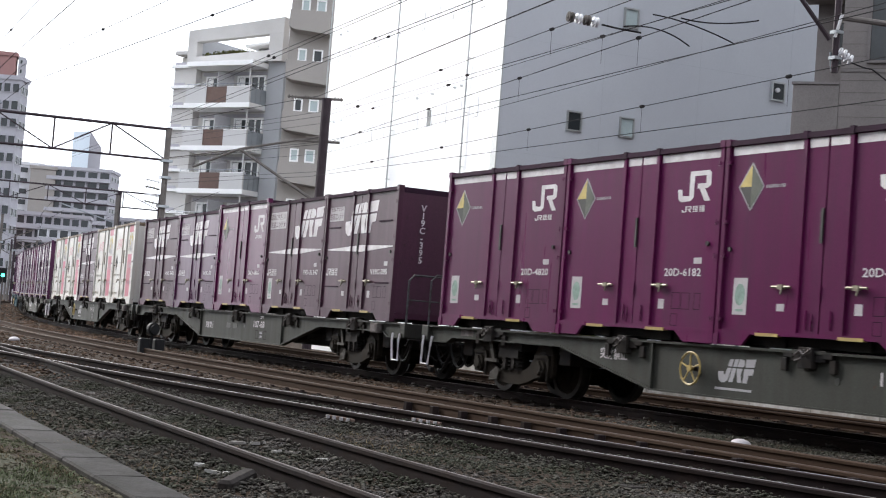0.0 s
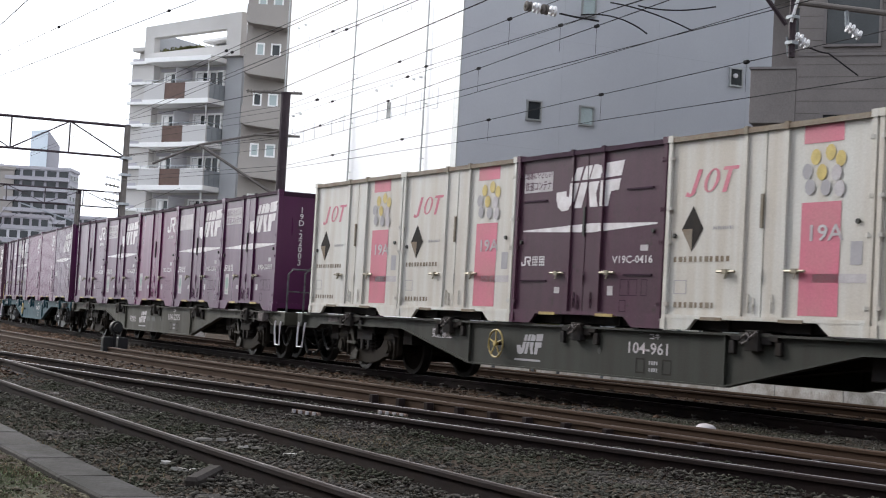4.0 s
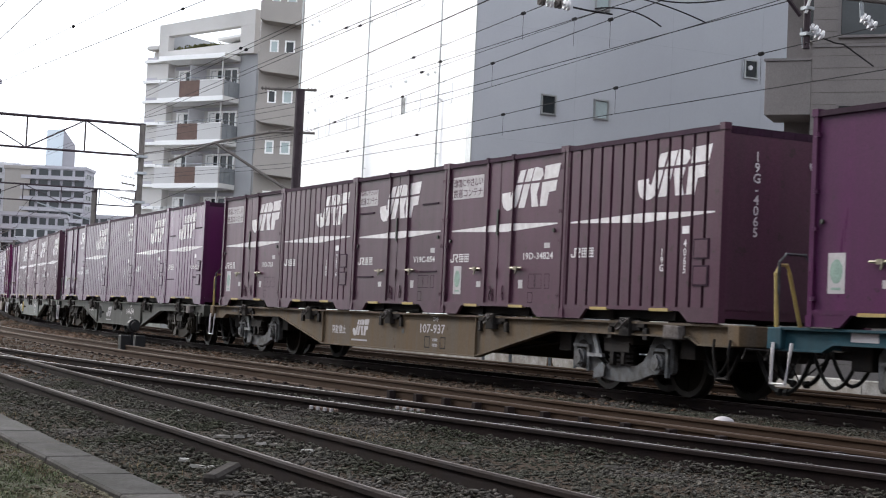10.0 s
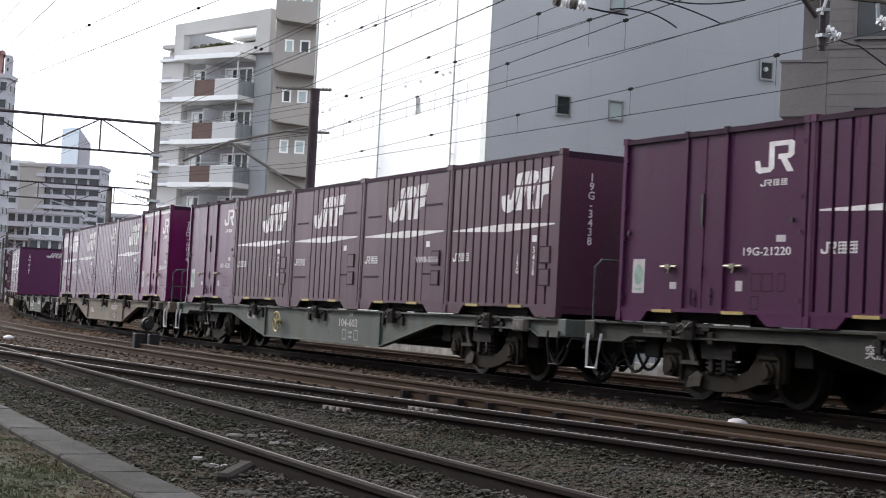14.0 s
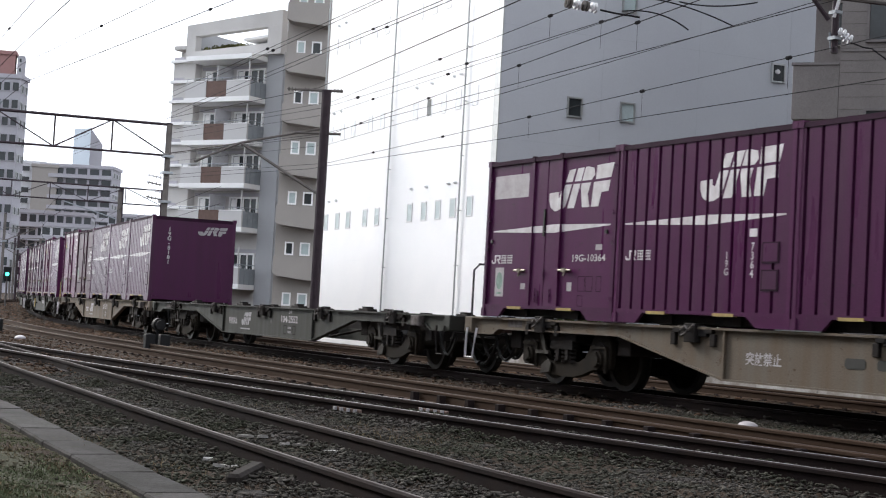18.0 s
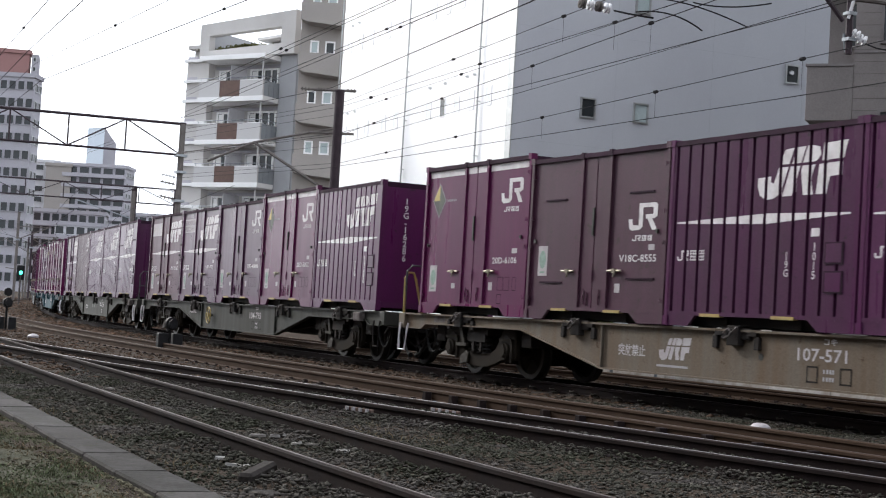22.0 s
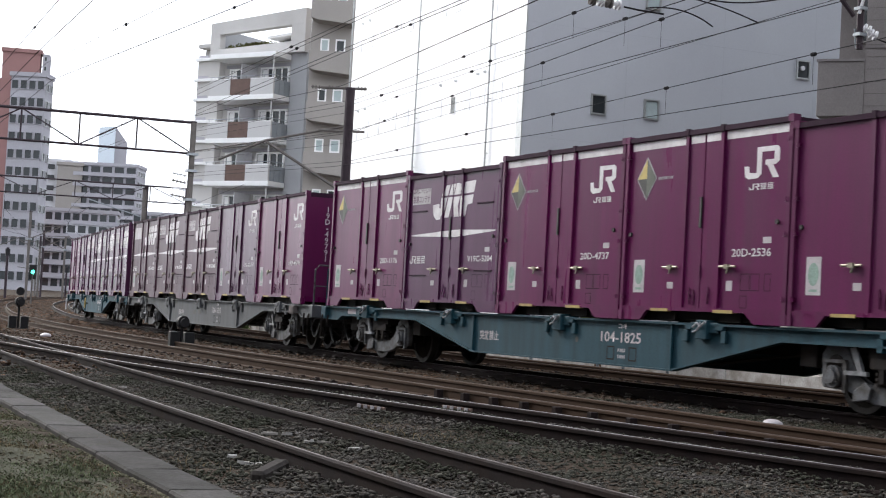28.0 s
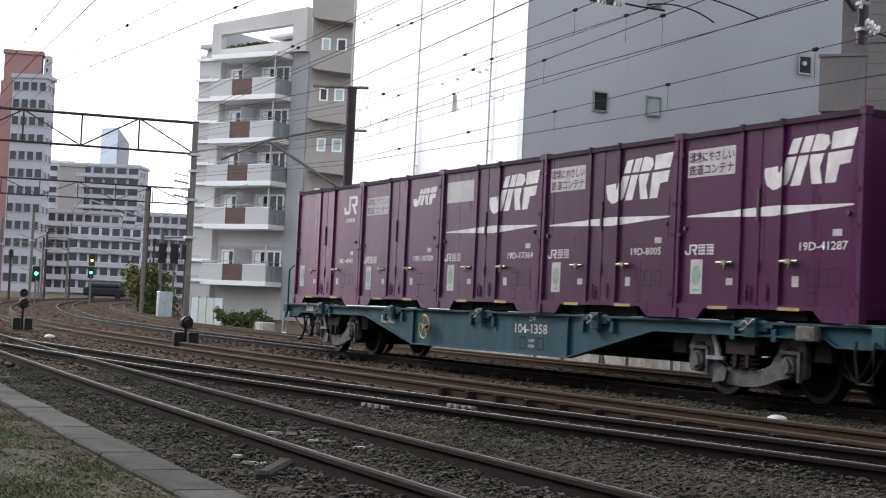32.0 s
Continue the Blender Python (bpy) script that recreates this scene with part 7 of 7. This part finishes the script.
def far_signal(x, y, z, lamp, label):
    s = thing("colour_light_signal", pose(x, y, rise(x) - 0.2), label, "signal")
    bm = shape()
    tube(bm, [(0, 0, 0), (0, 0, z)], 0.07, 8)
    part("post", bm, POLE_GREY, s)
    add("backboard", s, BLACK_SIGNAL, (-0.06, 0.06, -0.28, 0.28, z - 0.55, z + 0.55), bevel=0.05)
    bm = shape()
    tube(bm, [(0.06, 0, z), (0.12, 0, z)], 0.13, 14)
    part("lamp", bm, lamp, s, "lit signal lamp")


def lineside():
    dwarf_signal(-34.0, 10.25, "black dwarf signal with a round head between tracks", 0.78)
    d = dwarf_signal(-46.5, 9.0, "taller black dwarf signal with two boxes", 1.05)
    bm = shape()
    tube(bm, [(-0.05, 0.0, 1.45), (0.1, 0.0, 1.45)], 0.16, 14)
    part("head", bm, BLACK_SIGNAL, d, "round black signal head")
    far_signal(-117.66, 23.6, 2.45, GREEN_LAMP, "distant colour light signal showing green")
    far_signal(-146.0, 34.4, 3.0, GREEN_LAMP, "distant colour light signal showing green by the bend")
    far_signal(-147.5, 34.8, 4.2, YELLOW_LAMP, "distant signal with an amber lamp")
    for x, y in ((-96.2, 27.2), (-95.9, 27.9)):
        s = thing("colour_light_signal", pose(x, y, rise(x) - 0.2), "slim signal post with a dark backboard", "signal")
        bar("post", s, POLE_GREY, [(0, 0, 0), (0, 0, 4.9)], 0.06)
        add("backboard", s, BLACK_SIGNAL, (-0.06, 0.06, -0.26, 0.26, 3.4, 4.7), bevel=0.05)
    f = thing("panel_fence", Matrix(), "low pale grey panel fence along the line", "fence")
    a, b = Vector((-76.5, 23.3, 0)), Vector((-52.0, 21.2, 0))
    h = math.degrees(math.atan2(b.y - a.y, b.x - a.x))
    for k in range(4):
        c = a.lerp(b, k / 14)
        o = add("panel", f, SCREEN if k % 3 else GALV, (0.03, 1.72, -0.02, 0.02, 0.0, 1.35))
        o.matrix_basis = pose(c.x, c.y, -0.15, 0, 0, h)
        o = add("post", f, GALV, (-0.03, 0.028, -0.04, 0.04, -0.1, 1.42))
        o.matrix_basis = pose(c.x, c.y, -0.15, 0, 0, h)
    c = thing("relay_cabinet", pose(-91.3, 26.1, rise(-91.3) - 0.2), "grey steel relay cabinet beside the line", "cabinet")
    add("body", c, GALV, (-0.3, 0.3, -0.42, 0.42, 0.0, 1.6), bevel=0.03)
    add("door", c, GALV, (0.305, 0.33, -0.38, -0.01, 0.1, 1.5))
    add("door", c, GALV, (0.305, 0.33, 0.01, 0.38, 0.1, 1.5))
    t = thing("bush", pose(-106.0, 28.9, rise(-106) - 0.2), "rounded olive green bush beside the far tracks", "bush")
    leaf_cloud("crown", t, LEAF_OLIVE, (0, 0, 1.95), (1.0, 1.05, 1.25), 6000, 0.15, 21, "dense olive crown")
    bm = shape()
    for q in range(6):
        tube(bm, [(0, 0.1 * q - 0.3, 0), (0.2 * q - 0.5, 0.25 * q - 0.6, 1.2), (0.4 * q - 1.0, 0.4 * q - 1.0, 2.2)], 0.06, 6)
    part("trunk", bm, TWIG, t)
    t2 = thing("bush", pose(-98.0, 27.6, rise(-98) - 0.2), "dark green shrub beside the relay cabinet", "bush")
    leaf_cloud("crown", t2, LEAF, (0, 0, 1.0), (0.9, 1.2, 0.8), 1500, 0.11, 22)
    for k, (x, y) in enumerate(((-69.2, 22.5), (-67.6, 22.5), (-66.0, 22.4), (-64.2, 22.3), (-62.5, 22.3))):
        q = thing("shrub", pose(x, y, -0.2), "dark evergreen shrub beside the panel fence", "shrub")
        leaf_cloud("foliage", q, LEAF, (0, 0, 0.45), (0.75, 0.5, 0.3), 900, 0.07, 30 + k)
    k = thing("concrete_block", pose(-60.5, 21.6, -0.2, 0, 0, -5), "pale concrete block at the end of the shrubs", "block")
    add("body", k, WHITEWASH, (-0.7, 0.7, -0.25, 0.25, 0.0, 0.45), bevel=0.03)
    v = thing("parked_van", pose(-189.0, 46.4, rise(-190) - 0.1, 0, 0, 75), "small dark vehicle parked far down the line", "vehicle")
    add("body", v, BLACK_SIGNAL, (-2.6, 2.6, -0.9, 0.9, 0.45, 1.5), bevel=0.2)
    add("cabin", v, PANE, (-1.9, 1.9, -0.8, 0.8, 1.4, 2.2), bevel=0.25)
    for x in (-1.6, 1.6):
        for y in (-0.85, 0.85):
            bm = shape()
            disc(bm, (x, 0.35), 0.35, y - 0.1, y + 0.1, 14)
            part("wheel", bm, RUBBER, v)
    # low white wall behind the far track
    w = thing("retaining_wall", Matrix(), "low whitewashed kerb wall behind the far track", "wall", "", "structure")
    for s in np.arange(-48, -8, 2.0):
        x, y, hh = on_line(s + 1.0, 7.6)
        o = add("wall_block", w, WHITEWASH, (-0.985, 0.985, -0.1, 0.1, -0.3, 0.11), bevel=0.02)
        o.matrix_basis = pose(x, y, 0.0, 0, 0, math.degrees(hh))
    # unseen plain blocks behind the camera, added to hold back low skylight
    r = thing("wall_south", Matrix(), "unseen plain grey blocks added to hold back low skylight", "wall", "", "structure")
    for k, (x, hgt) in enumerate(((-70, 12.0), (-54, 15.0), (-38, 12.5), (-22, 16.0), (-6, 14.0), (10, 17.0))):
        add("house_front", r, TAUPE_WALL if k % 2 else MID_WALL, (x, x + 15.8, -16.0, -9.0, -0.2, hgt))


def east_side():
    """Plain blocks added at the near end of the line, out of view, to shade container ends and ground."""
    r = thing("wall_east", Matrix(), "unseen plain blocks added to darken the near end", "wall", "", "structure")
    add("house_front", r, TAUPE_WALL, (-6.0, 24.0, 21.5, 35.0, -0.2, 24.0))
    add("house_front", r, MID_WALL, (25.0, 45.0, 24.5, 40.0, -0.2, 30.0))
    add("house_front", r, TAUPE_WALL, (27.0, 47.0, -20.0, 6.5, -0.2, 20.0))


def trough():
    """Concrete cable trough lids along the siding."""
    c = thing("cable_trough", Matrix(), "grey concrete cable trough with worn lids beside the siding", "cable trough", "", "structure")
    for x in np.arange(-22.0, 9.0, 0.5 * 2):
        y = siding_y(x + 0.5) - 1.49
        hh = math.degrees(math.atan2(siding_y(x + 0.6) - siding_y(x + 0.4), 0.2))
        bm = shape()
        box(bm, -0.492, 0.492, -0.165, 0.165, -0.12, 0.0)
        soften(bm, 0.014)
        part("lid", bm, CONCRETE, c, "", pose(x + 0.5, y, -0.115 + random.uniform(-0.004, 0.004), random.uniform(-1, 1), random.uniform(-0.3, 0.3), hh + random.uniform(-0.8, 0.8)))


def tufts(name, label, count, mat, place, hmin, hmax, seed):
    rng = np.random.default_rng(seed)
    p = place(rng, count)
    n = len(p)
    a = rng.uniform(0, 2 * np.pi, n)
    hgt = rng.uniform(hmin, hmax, n)
    w = rng.uniform(0.002, 0.006, n)
    lean = rng.normal(0, 0.45, (n, 2)) * hgt[:, None] * 1.6
    dx, dy = np.cos(a) * w, np.sin(a) * w
    top = p + np.stack([lean[:, 0], lean[:, 1], hgt], 1)
    midp = p + np.stack([lean[:, 0] * 0.35, lean[:, 1] * 0.35, hgt * 0.6], 1)
    d = np.stack([dx, dy, np.zeros(n)], 1)
    v = np.stack([p - d, p + d, midp + d * 0.8, midp - d * 0.8, top], 1).reshape(-1, 3)
    base = np.arange(n) * 5
    quads = (base[:, None] + np.array([0, 1, 2, 3])).tolist()
    tris = (base[:, None] + np.array([3, 2, 4])).tolist()
    me = bpy.data.meshes.new(name)
    me.from_pydata(v.tolist(), [], quads + tris)
    me.materials.append(mat)
    return tagged(new(name, me), label, "grass", "", "stuff")


def grass_place(rng, n):
    x = rng.uniform(-14.0, -5.0, n)
    y = rng.uniform(0.8, 2.75, n)
    den = np.array([noise.noise((a * 0.9, b * 1.3, 7.0)) for a, b in zip(x, y)])
    keep = den > rng.uniform(-0.25, 0.25, n)
    x, y = x[keep], y[keep]
    return np.stack([x, y, -0.16 + np.minimum(0.12, (2.2 - y) * 0.04)], 1)


def dry_place(rng, n):
    p = grass_place(rng, n)
    p[:, 0] = -19.5 - p[:, 0]
    return p


def weed_place(rng, n):
    spots = [(-12.5, 5.6), (-11.9, 5.9), (-13.1, 6.0), (-10.6, 5.4), (-15.5, 5.8), (-9.6, 3.0), (-14.0, 3.1), (-11.0, 2.8), (-12.2, 5.5), (-18.0, 9.0)]
    k = rng.integers(0, len(spots), n)
    s = np.array(spots)[k] + rng.normal(0, 0.16, (n, 2)) * np.array([1.6, 0.7])
    return np.column_stack([s, np.full(n, -0.18)])


def litter():
    """White stones, scraps of paper and an old timber between the tracks."""
    for x, y, r, label in ((-13.9, 11.1, 0.12, "white painted marker stone beside the main track"), (-38.8, 8.2, 0.14, "white rounded marker stone near the siding"), (-31.5, 13.9, 0.12, "small white stone beside the far rail")):
        bm = shape()
        bmesh.ops.create_icosphere(bm, subdivisions=3, radius=r)
        for v in bm.verts:
            v.co *= 1 + 0.25 * noise.noise(v.co * (2.2 / r) * 0.3)
            v.co.z *= 0.5
        solid("marker_stone", bm, SIGN, label, "stone", "", pose(x, y, -0.12), "")
    rr = random.Random(2)
    for x, y in ((-11.66, 4.28), (-11.62, 4.42), (-11.70, 4.58), (-11.58, 4.66), (-11.03, 4.38), (-10.98, 4.50), (-10.45, 4.50), (-9.42, 3.32), (-9.38, 3.42), (-9.83, 3.37), (-14.5, 4.9), (-17.5, 4.62)):
        bm = shape()
        n = 7
        pts = [(rr.uniform(0.02, 0.05) * math.cos(2 * math.pi * k / n) * 1.7, rr.uniform(0.01, 0.022) * math.sin(2 * math.pi * k / n)) for k in range(n)]
        lo = [bm.verts.new((a, b, 0)) for a, b in pts]
        hi = [bm.verts.new((a * 0.9, b * 0.9, 0.012 + rr.uniform(0, 0.012))) for a, b in pts]
        bm.faces.new(hi)
        for k in range(n):
            bm.faces.new((lo[k], lo[(k + 1) % n], hi[(k + 1) % n], hi[k]))
        solid("stone_chip", bm, WHITEWASH, "small pale stone chip between the rails", "stone", "", pose(x, y, -0.134, rr.uniform(-6, 6), rr.uniform(-6, 6), rr.uniform(55, 125)), "pale stone chips")
    bm = shape()
    box(bm, -0.22, 0.22, -0.05, 0.05, 0, 0.07)
    soften(bm, 0.02)
    solid("timber_block", bm, SLEEPER, "old dark timber block lying beside the siding rail", "timber", "", pose(-8.92, 3.30, -0.15, 0, -6, 139))
    for x in (-14.5,):
        pl = thing("rail_joint", pose(x, crossover_y(x), 0, 0, 0, math.degrees(math.atan2(crossover_y(x + 0.1) - crossover_y(x - 0.1), 0.2))), "pale bolted joint plates on the crossover rail", "rail joint")
        for side in (-0.5335 - 0.03, 0.5335 - 0.03):
            add("joint_plate", pl, RUSTY_PLATE, (-0.28, 0.28, side - 0.025, side, -0.10, -0.06), bevel=0.006)
            for bx in (-0.2, -0.07, 0.07, 0.2):
                add("bolt", pl, GREYMARK, (bx - 0.018, bx + 0.018, side - 0.05, side - 0.025, -0.095, -0.06))


def rail_braces():
    """Sloping steel braces that prop the near rail of the running track by the switch."""
    t = thing("rail_brace_row", Matrix(), "rusty sloping braces against the running rail", "rail braces", "", "structure")
    bm = shape()
    prism(bm, [(-0.05, -0.15), (0.05, -0.15), (0.04, -0.03), (-0.04, -0.03)], -0.12, -0.03)
    soften(bm, 0.006)
    me = mesh_of(bm, "rail_brace", RAIL_RUST)
    for s in np.arange(-17.5, -6.0, 0.72):
        x, y, h = on_line(s, -3.95 - 0.5335)
        part_at("rail_brace", me, t, pose(x, y, 0, 0, 0, math.degrees(h)))


overhead()
rail_braces()
wires()
lineside()
east_side()
trough()
tufts("grass", "patchy short grass and moss on the bank", 80000, GRASS, grass_place, 0.006, 0.024, 4)
tufts("dry_grass", "dry brown weeds among the grass on the bank", 55000, DRYGRASS, dry_place, 0.005, 0.022, 6)
tufts("weeds", "dry weed tufts growing in the ballast", 700, DRYGRASS, weed_place, 0.02, 0.08, 8)
litter()


# ---- tracks, sleepers and loose stones ----
railway("track_1", path_graph(siding_y, -78.0, 25.0), "siding with worn rusty rails on old sleepers", RAIL_RUST, (-37, 1), 0.62, RAIL_WORN, 0.007)
railway("track_2", path_graph(crossover_y, -33.0, 2.0), "crossover with rusty rails joining the siding", RAIL_RUST, (-31, 1), 0.62, RAIL_TOP, 0.006)
railway("track_3", path_main(-3.95), "brown-rusted running track on dark sleepers", RAIL_BROWN, (-42, -2), 0.62, RAIL_DULL, 0.012)
railway("track_4", path_main(0.0), "main running track under the freight train", RAIL_RUST, (-55, -1), 0.62, RAIL_MID, 0.012, CLIP_MESH)
railway("track_5", path_main(3.9), "far running track behind the freight train", RAIL_BROWN, (-36, -14), 0.65, RAIL_DULL)


def stone_places(n, near, far, seed, power):
    """Scattered over the bed between the trough and the far rails, thinning with distance; none on the rails."""
    rng = np.random.default_rng(seed)
    a = np.radians(rng.uniform(-82.5, -42.0, n))
    d = near + (far - near) * rng.random(n) ** power
    x, y = np.sin(a) * d, np.cos(a) * d
    edge = np.array([siding_y(q) - 1.49 for q in x])
    keep = (np.abs(y - edge) > 0.20) & (y < 17.5) & (y > edge)
    heap = np.zeros(n)
    for f, end in ((siding_y, -78), (crossover_y, -33)):
        off = np.array([abs(abs(q - f(p)) - 0.5335) for p, q in zip(x, y)])
        keep &= ~((off < 0.045) & (x > end))
        heap = np.maximum(heap, np.where(x > end, 0.055 * np.clip(1.25 - off / 0.3, 0, 1), 0))
    for aside in (-3.95, 0.0):
        line = np.interp(x, LINE_X, LINE_Y) + aside
        keep &= np.abs(np.abs(y - line) - 0.5335) > 0.085
    heap = heap + np.where(y < edge, np.clip((2.2 - y) * 0.04, 0, 0.12), 0)
    x, y, heap = x[keep], y[keep], heap[keep]
    z = -0.158 + heap + 0.03 * np.array([noise.noise((p * 0.9, q * 0.9, 0.0)) for p, q in zip(x, y)]) + rng.uniform(-0.013, 0.013, len(x))
    return np.stack([x, y, z], 1)


def bend_places(n, seed):
    """Ballast shoulders between and beside the tracks far down the bend; none on the rails."""
    rng = np.random.default_rng(seed)
    out = []
    for s, aside in zip((-46.0 - 130.0 * rng.random(n) ** 1.4).tolist(), rng.uniform(-10.5, 6.6, n).tolist()):
        if min(abs(abs(aside - c) - 0.5335) for c in (-3.95, 0.0, 3.9)) > 0.17:
            x, y, _ = on_line(s, aside)
            out.append((x, y, -0.17 + rise(x)))
    return np.array(out)


def bank_places(n, seed):
    """Crumbs of earth and gravel on the grassy bank beside the trough."""
    rng = np.random.default_rng(seed)
    x, y = rng.uniform(-17.0, -5.0, n), rng.uniform(0.6, 2.75, n)
    y = np.minimum(y, np.array([siding_y(q) for q in x]) - 1.68)
    z = -0.158 + np.clip((2.2 - y) * 0.04, 0, 0.12) + 0.03 * np.array([noise.noise((p * 0.9, q * 0.9, 0.0)) for p, q in zip(x, y)]) + rng.uniform(-0.006, 0.006, n)
    return np.stack([x, y, z], 1)


stones("bank_gravel", "crumbs of earth and fine gravel on the grassy bank", bank_places(16000, 11), STONE_BANK, 0.005, 0.020, 12)
stones("ballast_stones", "loose brown and grey ballast stones between the rails", stone_places(175000, 7.0, 22.0, 5, 0.75), STONE, 0.006, 0.025)
stones("ballast_stones", "loose brown and grey ballast stones of the farther tracks", stone_places(46000, 20.0, 62.0, 6, 0.8), STONE_BROWN, 0.018, 0.05, 7)
stones("ballast_stones", "rusty ballast along the distant bend of the line", bend_places(30000, 9), STONE_BROWN, 0.04, 0.11, 10)
motions()
